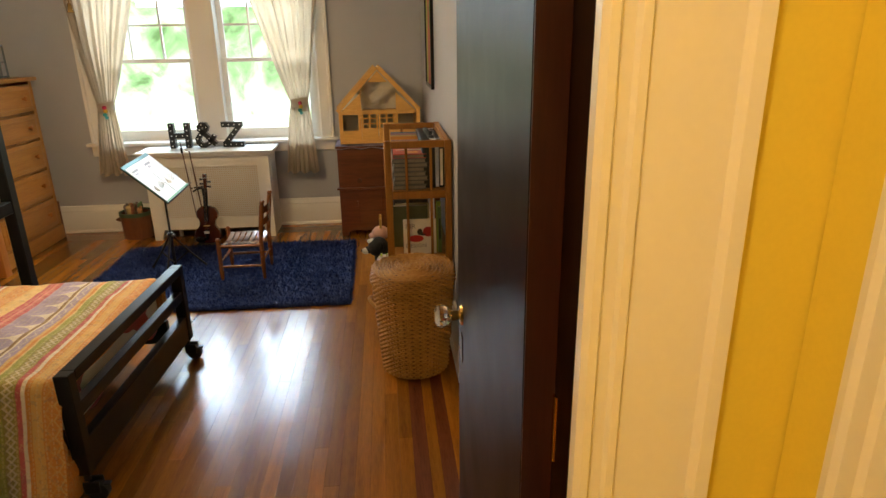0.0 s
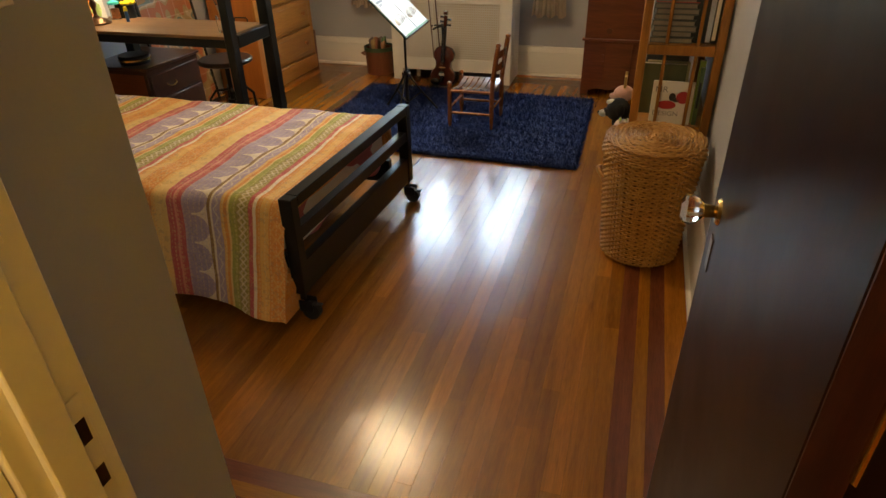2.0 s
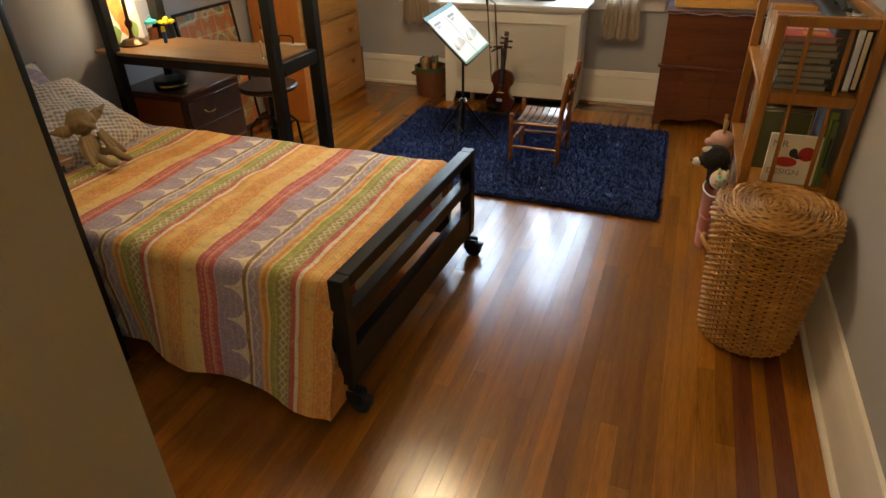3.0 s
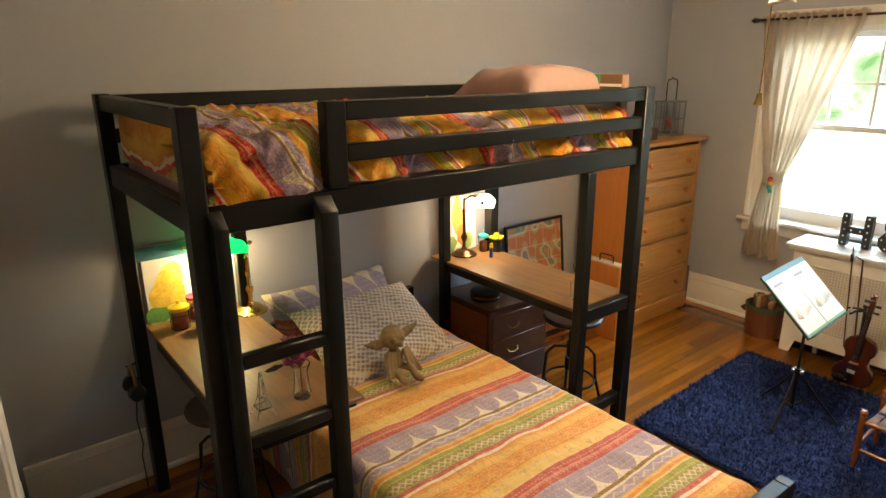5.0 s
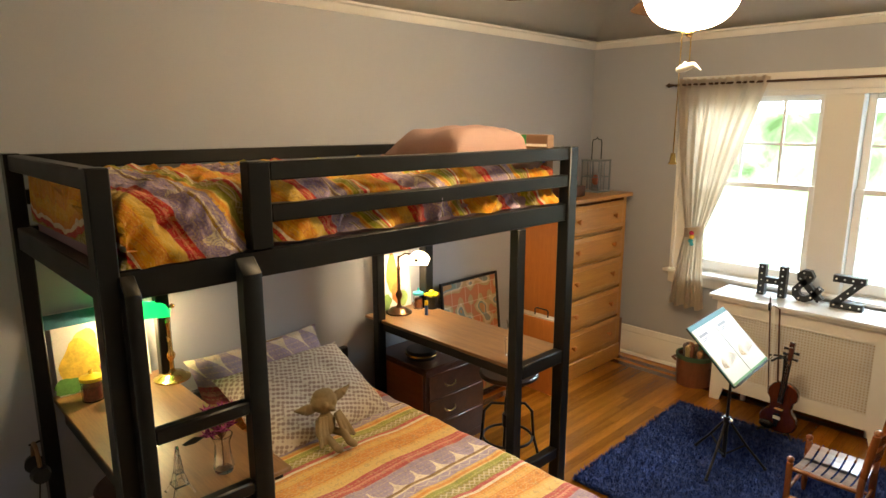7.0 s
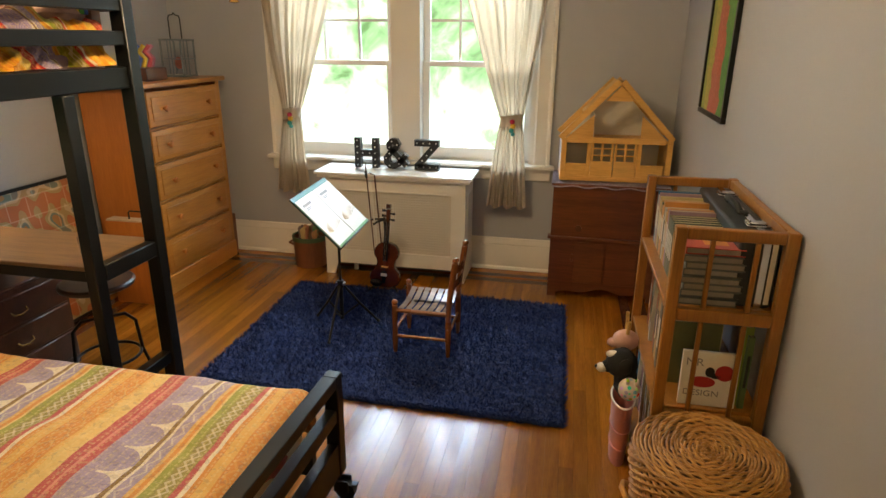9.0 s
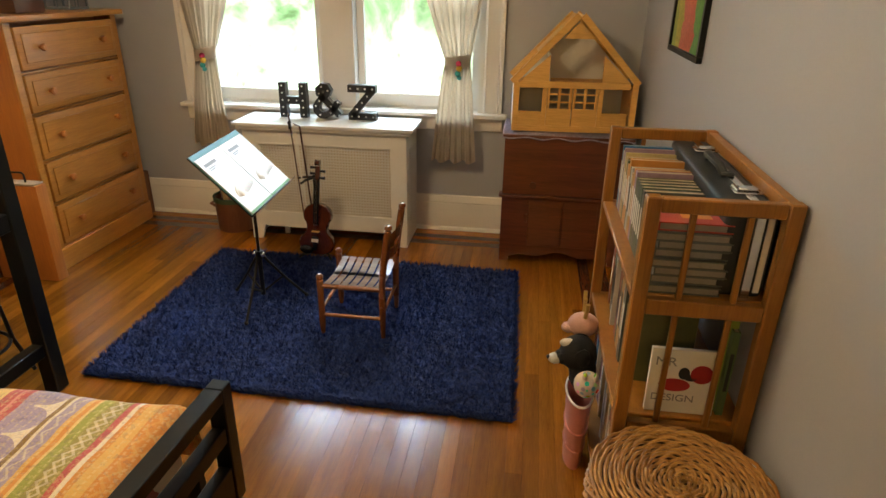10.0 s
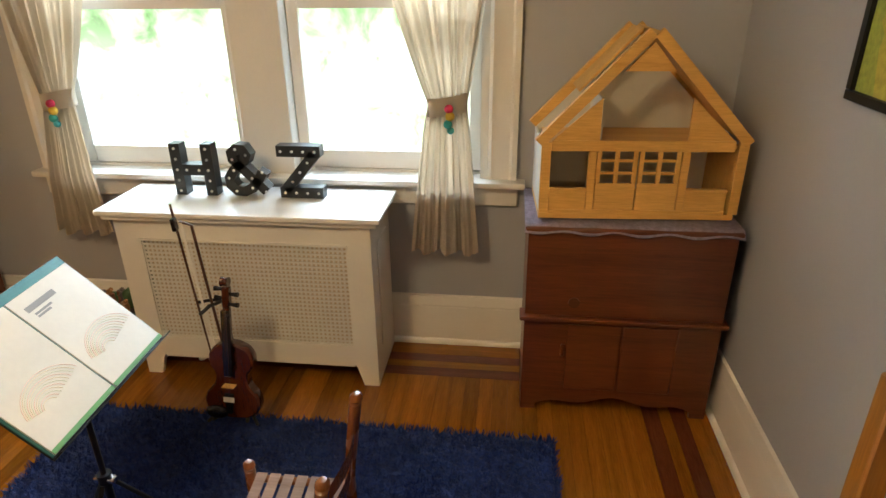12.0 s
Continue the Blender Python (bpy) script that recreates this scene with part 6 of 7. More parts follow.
# ---------------------------------------------------------------- child's chair
ch = thing("child_chair", "small stained wooden chair with slatted seat and ladder back", "chair", (-0.35, 4.38, 0.02))
CX0, CX1, CY0, CY1, CS = -0.487, -0.205, 4.200, 4.490, 0.285


def turned(x, y, z0, z1, r, top_knob, lean=0.0):
    n = 10
    bm = bmesh.new()
    prof = []
    for i in range(n + 1):
        u = i / n
        rr = r * (0.62 + 0.38 * min(1, u * 5)) if u < 0.25 else r * (1.0 + 0.06 * math.sin(9 * u))
        prof.append((rr, z0 + (z1 - z0) * u))
    if top_knob:
        prof += [(r * 0.65, z1 + 0.004), (r * 1.1, z1 + 0.012), (r * 1.05, z1 + 0.022), (r * 0.6, z1 + 0.03), (0, z1 + 0.031)]
    else:
        prof += [(0, z1)]
    prof = [(0, z0)] + prof
    lathe(prof, (x, y, 0), 14, bm=bm)
    if lean:
        for v in bm.verts:
            k = max(0, v.co.z - CS) / 0.28
            v.co.x += lean * k ** 1.2
    return bm


for y in (CY0, CY1):
    part("front_leg", turned(CX0, y, 0.024, CS + 0.008, 0.015, True), M_CHAIR, ch)
    part("back_post", turned(CX1, y, 0.024, 0.545, 0.0155, True, 0.035), M_CHAIR, ch)
for z in (0.12,):
    part("stretcher", cyl((CX0, CY0, z), (CX1, CY0, z), 0.009), M_CHAIR, ch)
    part("stretcher", cyl((CX0, CY1, z), (CX1, CY1, z), 0.009), M_CHAIR, ch)
part("stretcher", cyl((CX0, CY0, 0.15), (CX0, CY1, 0.15), 0.009), M_CHAIR, ch)
part("stretcher", cyl((CX1, CY0, 0.15), (CX1, CY1, 0.15), 0.009), M_CHAIR, ch)
part("seat_rail", cyl((CX0, CY0, CS - 0.02), (CX1, CY0, CS - 0.02), 0.011), M_CHAIR, ch)
part("seat_rail", cyl((CX0, CY1, CS - 0.02), (CX1, CY1, CS - 0.02), 0.011), M_CHAIR, ch)
for k in range(7):
    x = CX0 + 0.018 + k * 0.0385
    bm = grid(lambda u, v: Vector((x + 0.030 * v, CY0 - 0.006 + (CY1 - CY0 + 0.012) * u, CS - 0.004 - 0.018 * math.sin(math.pi * u))), 12, 3)
    bmesh.ops.solidify(bm, geom=list(bm.faces), thickness=0.008)
    bmesh.ops.recalc_face_normals(bm, faces=bm.faces)
    part("seat_slat", bm, M_SEAT, ch, "worn shiny seat slat")
for z in (0.395, 0.475):
    dx = 0.035 * ((z - CS) / 0.28) ** 1.2
    bm = grid(lambda u, v: Vector((CX1 + dx + 0.028 * math.sin(math.pi * u) + 0.004 * v, CY0 + (CY1 - CY0) * u, z + (0.042 + 0.012 * math.sin(math.pi * u)) * v)), 14, 4)
    bmesh.ops.solidify(bm, geom=list(bm.faces), thickness=0.009)
    bmesh.ops.recalc_face_normals(bm, faces=bm.faces)
    part("back_slat", bm, M_CHAIR, ch)

# ---------------------------------------------------------------- music stand
ms = thing("music_stand", "black folding music stand on the rug", "music stand", (-0.862, 4.41, 0.02))
SX, SY = -0.862, 4.415
part("shaft", cyl((SX, SY, 0.08), (SX, SY, 0.30), 0.011), M_METAL, ms)
part("inner_shaft", cyl((SX, SY, 0.30), (SX, SY, 0.66), 0.0075), M_METAL, ms)
part("collar", cyl((SX, SY, 0.275), (SX, SY, 0.315), 0.018), M_METAL, ms)
part("clamp", bx(SX - 0.03, SX + 0.03, SY - 0.012, SY + 0.012, 0.285, 0.305, 0.004), M_CHROME, ms)
for lx, ly in ((-0.862, 4.205), (-0.685, 4.53), (-1.055, 4.52)):
    d = Vector((lx - SX, ly - SY, 0))
    leg = part("leg", tube([(SX + d.x * 0.08, SY + d.y * 0.08, 0.285), (SX + d.x * 0.5, SY + d.y * 0.5, 0.16), (lx, ly, 0.034)], 0.0065), M_METAL, ms)
    part("brace", tube([(SX + d.x * 0.05, SY + d.y * 0.05, 0.10), (SX + d.x * 0.5, SY + d.y * 0.5, 0.16)], 0.005), M_METAL, leg)
    part("rubber_foot", ball((lx, ly, 0.033), 0.011, sub=1), M_RUBBER, leg)
# desk plane: lower edge at x -0.76, upper at x -1.02
lo, hi = Vector((-0.762, 4.192, 0.582)), Vector((-1.021, 4.192, 0.825))
right = Vector((-0.006, 0.470, 0.016))
exv = right.normalized()
eyv = (hi - lo).normalized()
ezv = exv.cross(eyv)
mdesk = Matrix(((exv.x, eyv.x, ezv.x, lo.x), (exv.y, eyv.y, ezv.y, lo.y), (exv.z, eyv.z, ezv.z, lo.z), (0, 0, 0, 1)))
DL, DH = right.length, (hi - lo).length
part("desk", bx(0.0, DL, 0.0, DH, -0.012, -0.006, 0.001, m=mdesk), M_METAL, ms)
part("lip", bx(0.0, DL, -0.004, 0.0, -0.012, 0.03, 0.001, m=mdesk), M_METAL, ms)
part("hinge", bx(DL / 2 - 0.03, DL / 2 + 0.03, DH * 0.2, DH * 0.5, -0.04, -0.012, 0.004, m=mdesk), M_METAL, ms)
part("bracket", tube([(SX, SY, 0.64), mdesk @ Vector((DL / 2, DH * 0.35, -0.03))], 0.008), M_METAL, ms)
fo = thing("folder", "teal music folder behind the open book", "folder", mdesk @ Vector((DL / 2, 0, 0)))
part("cover", bx(0.0, DL * 0.995, 0.004, DH * 1.0, -0.0055, -0.002, 0.001, m=mdesk), M_TEAL, fo)
mbk = thing("music_book", "open music book with pale patterned covers on the stand", "book", mdesk @ Vector((DL / 2, 0, 0)))
TINT = paint("cream_page", (0.66, 0.63, 0.56), 0.35, 0.05, 5, 60, 0.02, 0, 0.2)
GREENP = paint("green_print", (0.10, 0.28, 0.08), 0.5)
for u0, u1 in ((0.006, DL * 0.495), (DL * 0.505, DL - 0.008)):
    page = part("cover", bx(u0, u1, 0.004, DH * 0.92, -0.0015, 0.003, 0.001, m=mdesk), TINT, mbk)
    w = u1 - u0
    for k in range(11):
        r = 0.022 + 0.0075 * k
        c = Vector((u0 + w * 0.40 + 0.003 * k, DH * 0.23, 0.0036))
        pts = [mdesk @ (c + Vector((r * math.cos(a), r * 0.8 * math.sin(a), 0))) for a in (radians(20 + 150 * i / 16) for i in range(17))]
        tint = paint("pale_print", ((0.85, 0.74, 0.56), (0.88, 0.66, 0.58), (0.76, 0.78, 0.62))[k % 3], 0.5)
        part("printed_curve", tube(pts, 0.0008, 4), tint, page)
    for i, (a, b, v) in enumerate(((0.10, 0.55, 0.80), (0.14, 0.40, 0.745), (0.14, 0.34, 0.72))):
        part("title_bar", bx(u0 + w * a, u0 + w * b, DH * v - (0.008 if i == 0 else 0.003), DH * v + (0.008 if i == 0 else 0.003), 0.003, 0.0036, m=mdesk), GREYP, page)
    part("green_band", bx(u0, u1, 0.0045, 0.016, 0.003, 0.0036, m=mdesk), GREENP, page)

# ---------------------------------------------------------------- violin on its stand
vi = thing("violin", "small reddish-brown violin standing upright with its bow", "violin", (-0.775, 4.995, 0.025))
mv = Matrix.Translation((-0.780, 4.985, 0.055)) @ Matrix.Rotation(radians(3), 4, "Y") @ Matrix.Rotation(radians(-7), 4, "X") @ Matrix.Scale(1.1, 4)
prof = [(0.0, 0.0), (0.05, 0.004), (0.084, 0.024), (0.094, 0.058), (0.086, 0.09), (0.068, 0.110), (0.056, 0.125), (0.053, 0.150), (0.058, 0.172), (0.070, 0.185), (0.075, 0.205), (0.072, 0.232), (0.054, 0.258), (0.02, 0.272), (0.0, 0.273)]
outl = [(-x, z) for x, z in prof] + [(x, z) for x, z in prof[::-1][1:-1]]
part("body", prism(outl[::-1], 0.045, mv @ Matrix.Translation((0, -0.022, 0)), 0.006), M_VIOLIN, vi)
part("neck", bx(-0.011, 0.011, -0.036, -0.014, 0.26, 0.40, 0.004, m=mv), M_VIOLIN, vi)
part("fingerboard", bx(-0.015, 0.015, -0.042, -0.034, 0.165, 0.395, 0.003, m=mv), M_EBONY, vi)
part("tailpiece", prism([(-0.009, 0.03), (0.009, 0.03), (0.017, 0.105), (-0.017, 0.105)], 0.006, mv @ Matrix.Translation((0, -0.042, 0)), 0.002), M_EBONY, vi)
part("bridge", bx(-0.020, 0.020, -0.050, -0.024, 0.128, 0.132, 0.001, m=mv), M_DOLL, vi)
part("chin_rest", ball((0, 0, 0), 0.03, (1.3, 0.5, 0.8), m=mv @ Matrix.Translation((-0.045, -0.035, 0.03))), M_EBONY, vi)
part("label", bx(-0.018, 0.018, -0.0445, -0.0425, 0.075, 0.092, m=mv), M_PAPER, vi, "small white tag")
peg = part("pegbox", bx(-0.012, 0.012, -0.034, -0.010, 0.40, 0.47, 0.004, m=mv), M_VIOLIN, vi)
part("scroll", lathe([(0, -0.012), (0.016, -0.012), (0.012, 0), (0.016, 0.012), (0, 0.012)], seg=14, m=mv @ Matrix.Translation((0, -0.028, 0.487)) @ Matrix.Rotation(radians(90), 4, "Y")), M_VIOLIN, vi)
for z, s in ((0.41, 1), (0.43, -1), (0.445, 1), (0.46, -1)):
    part("tuning_peg", cyl(mv @ Vector((0.0, -0.022, z)), mv @ Vector((0.038 * s, -0.022, z)), 0.004, 0.009, 8), M_EBONY, peg)
for s in (-0.007, -0.0025, 0.0025, 0.007):
    part("string", cyl(mv @ Vector((s * 1.2, -0.050, 0.10)), mv @ Vector((s * 0.7, -0.043, 0.40)), 0.0006, seg=4), M_CHROME, vi)
vs = thing("violin_stand", "black metal violin stand on the rug", "instrument stand", (-0.78, 5.02, 0.02))
part("upright", cyl((-0.785, 5.075, 0.03), (-0.80, 5.075, 0.50), 0.008), M_METAL, vs)
part("yoke", tube([(-0.745, 4.99, 0.475), (-0.765, 5.03, 0.48), (-0.80, 5.07, 0.485), (-0.835, 5.04, 0.48), (-0.845, 4.99, 0.475)], 0.007), M_RUBBER, vs)
part("bow_hook", tube([(-0.80, 5.075, 0.49), (-0.85, 5.06, 0.49), (-0.885, 5.05, 0.485)], 0.006), M_METAL, vs)
for a in (90, 210, 330):
    part("leg", tube([(-0.785, 5.06, 0.12), (-0.785 + 0.11 * math.cos(radians(a)), 5.02 + 0.11 * math.sin(radians(a)), 0.032)], 0.006), M_METAL, vs)
part("cradle", tube([(-0.85, 4.95, 0.06), (-0.83, 5.0, 0.05), (-0.785, 5.05, 0.07), (-0.74, 5.0, 0.05), (-0.72, 4.95, 0.06)], 0.007), M_RUBBER, vs)
bo = thing("violin_bow", "violin bow hanging upright beside the violin", "bow", (-0.88, 5.04, 0.3))
p, q = Vector((-0.905, 5.04, 0.84)), Vector((-0.862, 5.045, 0.245))
part("stick", cyl(p, q, 0.0045, 0.0035, 8), M_CHEST, bo)
part("hair", bx(-0.0015, 0.0015, -0.004, 0.004, 0, (q - p).length * 0.86, m=Matrix.Translation(p + (q - p) * 0.08 + Vector((0.022, -0.004, 0))) @ (q - p).to_track_quat("Z", "Y").to_matrix().to_4x4()), M_PAPER, bo, "pale horsehair")
part("frog", bx(-0.006, 0.022, -0.007, 0.007, 0.03, 0.075, 0.003, m=Matrix.Translation(p) @ (q - p).to_track_quat("Z", "Y").to_matrix().to_4x4() @ Matrix.Rotation(math.pi, 4, "Z")), M_EBONY, bo)
part("tip", cyl(q, q + Vector((0.022, 0, 0.012)), 0.005, 0.003, 8), M_PAPER, bo)
part("screw", cyl(p, p + Vector((-0.001, 0, 0.016)), 0.004, seg=8), M_CHROME, bo)
p2, q2 = p + Vector((0.055, 0.008, -0.06)), Vector((-0.815, 5.05, 0.30))
part("strap", tube([p + Vector((0.02, 0, -0.045)), p2, q2], 0.005), M_CHEST, bo)

# ---------------------------------------------------------------- crock with toys
cr = thing("wooden_bucket", "brown wooden bucket with green rim holding small toys", "bucket", (-1.485, 5.44, 0))
CC = Vector((-1.485, 5.44, 0))
part("tub", lathe([(0, 0), (0.115, 0), (0.125, 0.21), (0.117, 0.21), (0.108, 0.012), (0, 0.012)], CC), M_TERRA, cr)
part("rim", lathe([(0.116, 0.195), (0.129, 0.195), (0.131, 0.225), (0.117, 0.225)], CC), paint("green_band_paint", (0.05, 0.10, 0.05), 0.5), cr, "dark green rim")
part("filling", lathe([(0, 0.185), (0.118, 0.185)], CC), M_CHEST, cr)
for s in (-1, 1):
    part("handle", tube([(CC.x + s * 0.122, CC.y - 0.03, 0.15), (CC.x + s * 0.155, CC.y - 0.02, 0.16), (CC.x + s * 0.155, CC.y + 0.02, 0.16), (CC.x + s * 0.122, CC.y + 0.03, 0.15)], 0.009), M_TERRA, cr)
rnd = random.Random(8)
for k in range(11):
    a, r = rnd.random() * 6.28, 0.085 * rnd.random() ** 0.5
    c = CC + Vector((r * math.cos(a), r * math.sin(a), 0.235 + 0.03 * rnd.random()))
    col = rnd.choice(((0.35, 0.18, 0.08), (0.08, 0.16, 0.07), (0.40, 0.28, 0.12), (0.25, 0.10, 0.06), (0.15, 0.12, 0.12)))
    bm = ball(c, 0.024, (1, 0.8, 1.2), sub=2)
    cyl(c - Vector((0, 0, 0.06)), c, 0.016, 0.02, 10, bm=bm)
    ball(c + Vector((0.012, 0, 0.028)), 0.012, bm=bm, sub=1)
    solid("toy_figure", bm, paint("toy_paint", col, 0.5), "small carved toy figure in the bucket", "toy", group="toys in the bucket", at=c)

# ---------------------------------------------------------------- under the right desk
cs = thing("wooden_chest", "dark walnut chest of drawers under the desk", "chest", (-2.2, 3.56, 0))
KX0, KX1, KY0, KY1, KZ = -2.47, -2.06, 3.325, 3.80, 0.54
part("body", bx(KX0, KX1, KY0, KY1, 0.0, KZ - 0.018, 0.004), M_CHEST, cs)
part("side_panel", bx(KX0 + 0.02, KX1 - 0.02, KY0 - 0.004, KY0, 0.05, KZ - 0.04, 0.002), wood("red_chest_side", (0.22, 0.058, 0.015), (0.36, 0.10, 0.026), "x", 0.35, 0.1, 4), cs, "reddish side panel")
part("top", bx(KX0 - 0.012, KX1 + 0.015, KY0 - 0.012, KY1 + 0.012, KZ - 0.018, KZ, 0.005), M_CHEST, cs)
for z0, z1 in ((0.05, 0.19), (0.20, 0.34), (0.35, 0.49)):
    d = part("drawer", bx(KX1 - 0.001, KX1 + 0.009, KY0 + 0.02, KY1 - 0.02, z0, z1, 0.004), M_CHEST, cs)
    yc, zc = (KY0 + KY1) / 2 - 0.06, (z0 + z1) / 2
    part("bail_pull", tube([(KX1 + 0.009, yc - 0.04, zc), (KX1 + 0.022, yc - 0.035, zc - 0.012), (KX1 + 0.024, yc, zc - 0.02), (KX1 + 0.022, yc + 0.035, zc - 0.012), (KX1 + 0.009, yc + 0.04, zc)], 0.004), M_BRASS, d, "brass bail pull")
by = thing("round_tin", "dark round tin with a brass rim on the chest", "tin", (-2.22, 3.44, KZ))
part("tin", lathe([(0, KZ), (0.085, KZ), (0.09, KZ + 0.045), (0.085, KZ + 0.05), (0, KZ + 0.052)], (-2.22, 3.44, 0)), M_METAL, by)
part("rim", lathe([(0.088, KZ + 0.018), (0.0915, KZ + 0.02), (0.0915, KZ + 0.03), (0.088, KZ + 0.032)], (-2.22, 3.44, 0)), M_BRASS, by)


def stool(label, x, y, h, seat_mat):
    st = thing("stool", label, "stool", (x, y, 0), "metal work stools")
    part("seat", lathe([(0, h - 0.03), (0.145, h - 0.03), (0.158, h - 0.022), (0.160, h - 0.008), (0.150, h), (0, h - 0.006)], (x, y, 0)), seat_mat, st)
    part("screw", cyl((x, y, h * 0.45), (x, y, h - 0.03), 0.014), M_METAL, st)
    part("hub", cyl((x, y, h * 0.42), (x, y, h * 0.55), 0.03), M_METAL, st)
    ring = [(x + 0.135 * math.cos(a), y + 0.135 * math.sin(a), 0.17) for a in (2 * math.pi * i / 36 for i in range(36))]
    part("foot_ring", tube(ring, 0.007, 8, closed=True), M_METAL, st)
    for k in range(4):
        a = radians(45 + 90 * k)
        dx, dy = math.cos(a), math.sin(a)
        part("leg", tube([(x + 0.02 * dx, y + 0.02 * dy, h * 0.66), (x + 0.09 * dx, y + 0.09 * dy, h * 0.66), (x + 0.13 * dx, y + 0.13 * dy, h * 0.58), (x + 0.142 * dx, y + 0.142 * dy, 0.17), (x + 0.185 * dx, y + 0.185 * dy, 0.006)], 0.008), M_METAL, st)


DARKSEAT = wood("dark_seat", (0.045, 0.025, 0.016), (0.085, 0.05, 0.03), "x", 0.35)
stool("dark round stool with metal legs and foot ring under the desk", -1.72, 3.62, 0.55, DARKSEAT)
stool("dark round stool with metal legs behind the ladder", -2.10, 1.86, 0.50, DARKSEAT)

# ---------------------------------------------------------------- desk lamps
def banker_lamp(label, x, y, z, h, turn, shade_mat, base_mat, energy, color, shade_r, spin=0.0, length=0.12):
    """A desk lamp: round base, turned stem, arm and a half-round glass shade."""
    ob = thing("desk_lamp", label, "desk lamp", (x, y, z), "desk lamps")
    part("base", lathe([(0, z), (0.075, z), (0.077, z + 0.008), (0.06, z + 0.016), (0.05, z + 0.028), (0.02, z + 0.036), (0.012, z + 0.05), (0, z + 0.05)], (x, y, 0)), base_mat, ob)
    part("stem", lathe([(0, z + 0.04), (0.011, z + 0.05), (0.009, z + 0.08), (0.019, z + 0.10), (0.021, z + 0.115), (0.010, z + 0.135), (0.009, z + h * 0.75), (0.014, z + h * 0.78), (0.008, z + h * 0.82), (0.007, z + h), (0, z + h)], (x, y, 0), 16), base_mat, ob)
    m = Matrix.Translation((x, y, z + h)) @ Matrix.Rotation(radians(turn), 4, "Z")
    AR = 0.115
    part("arm", tube([m @ Vector((0, 0, -0.01)), m @ Vector((0.04, 0, 0.015)), m @ Vector((AR, 0, 0.005))], 0.005), base_mat, ob)
    L2 = length
    sh = m @ Matrix.Translation((AR, 0, 0)) @ Matrix.Rotation(radians(spin), 4, "Z") @ Matrix.Translation((-AR, 0, 0))

    def half(u, v):
        a = math.pi * v
        b = 2 * u - 1
        k = math.sqrt(max(0.0, 1 - abs(b) ** 4))
        return sh @ Vector((AR - shade_r * math.cos(a), L2 * b, -0.035 + shade_r * 0.95 * k * math.sin(a)))

    bm = grid(half, 22, 16)
    bmesh.ops.solidify(bm, geom=list(bm.faces), thickness=0.003)
    bmesh.ops.recalc_face_normals(bm, faces=bm.faces)
    part("shade", bm, shade_mat, ob, "lit half-round glass shade")
    for s in (-1, 1):
        part("shade_screw", ball(sh @ Vector((AR, s * (L2 + 0.008), -0.005)), 0.012, sub=1), base_mat, ob)
    bulb = part("bulb", cyl(sh @ Vector((AR, -0.05, 0.0)), sh @ Vector((AR, 0.05, 0.0)), 0.014, seg=12), glow("lamp_filament", color, 30.0), ob, "lit tube bulb")
    lamp("desk_lamp_light", "POINT", m @ Matrix.Translation((AR, 0, -0.045)), energy, color, 0.02)


M_GREENSHADE = glow("lit_green_glass", (0.004, 0.70, 0.11), 1.7, (0.01, 0.25, 0.08))
M_WHITESHADE = glow("lit_white_glass", (1.0, 0.86, 0.62), 2.0, (0.8, 0.75, 0.65))
banker_lamp("brass desk lamp with glowing green glass shade", -2.385, 2.115, 0.752, 0.335, -112, M_GREENSHADE, M_BRASS, 8.0, (1.0, 0.70, 0.36), 0.062, 90, 0.13)
banker_lamp("bronze desk lamp with lit white glass shade", -2.430, 3.455, 0.752, 0.345, 42, M_WHITESHADE, M_BRONZE, 7.0, (1.0, 0.74, 0.42), 0.062, 0, 0.09)


def lidded_jar(x, y, z, r, h, lid_col, fill_col, label):
    ob = thing("jar", label, "jar", (x, y, z), "candy jars")
    part("glass", lathe([(0, z), (r, z), (r * 1.02, z + h * 0.5), (r, z + h), (r - 0.003, z + h), (r - 0.003, z + 0.004), (0, z + 0.004)], (x, y, 0), 20), M_GLASS, ob)
    part("filling", lathe([(0, z + 0.005), (r - 0.005, z + 0.005), (r - 0.005, z + h * 0.7), (0, z + h * 0.72)], (x, y, 0), 20), paint("jar_filling", fill_col, 0.6, 0.4, 60, 200, 0.3), ob)
    part("lid", lathe([(0, z + h), (r + 0.004, z + h), (r + 0.004, z + h + 0.014), (r * 0.5, z + h + 0.02), (r * 0.2, z + h + 0.026), (r * 0.22, z + h + 0.04), (0, z + h + 0.045)], (x, y, 0), 20), paint("jar_lid", lid_col, 0.35), ob, "bright painted lid")


ZD = 0.7525
lidded_jar(-2.40, 1.805, ZD, 0.040, 0.085, (0.75, 0.52, 0.03), (0.25, 0.05, 0.04), "glass jar with yellow lid on the desk")
lidded_jar(-2.45, 1.895, ZD, 0.038, 0.10, (0.65, 0.10, 0.22), (0.35, 0.16, 0.06), "glass jar with pink lid on the desk")
lidded_jar(-2.33, 1.885, ZD, 0.036, 0.075, (0.55, 0.06, 0.06), (0.12, 0.07, 0.06), "glass jar with red lid on the desk")
lidded_jar(-2.42, 3.60, ZD, 0.030, 0.085, (0.05, 0.42, 0.48), (0.45, 0.16, 0.06), "small jar with blue lid on the desk")

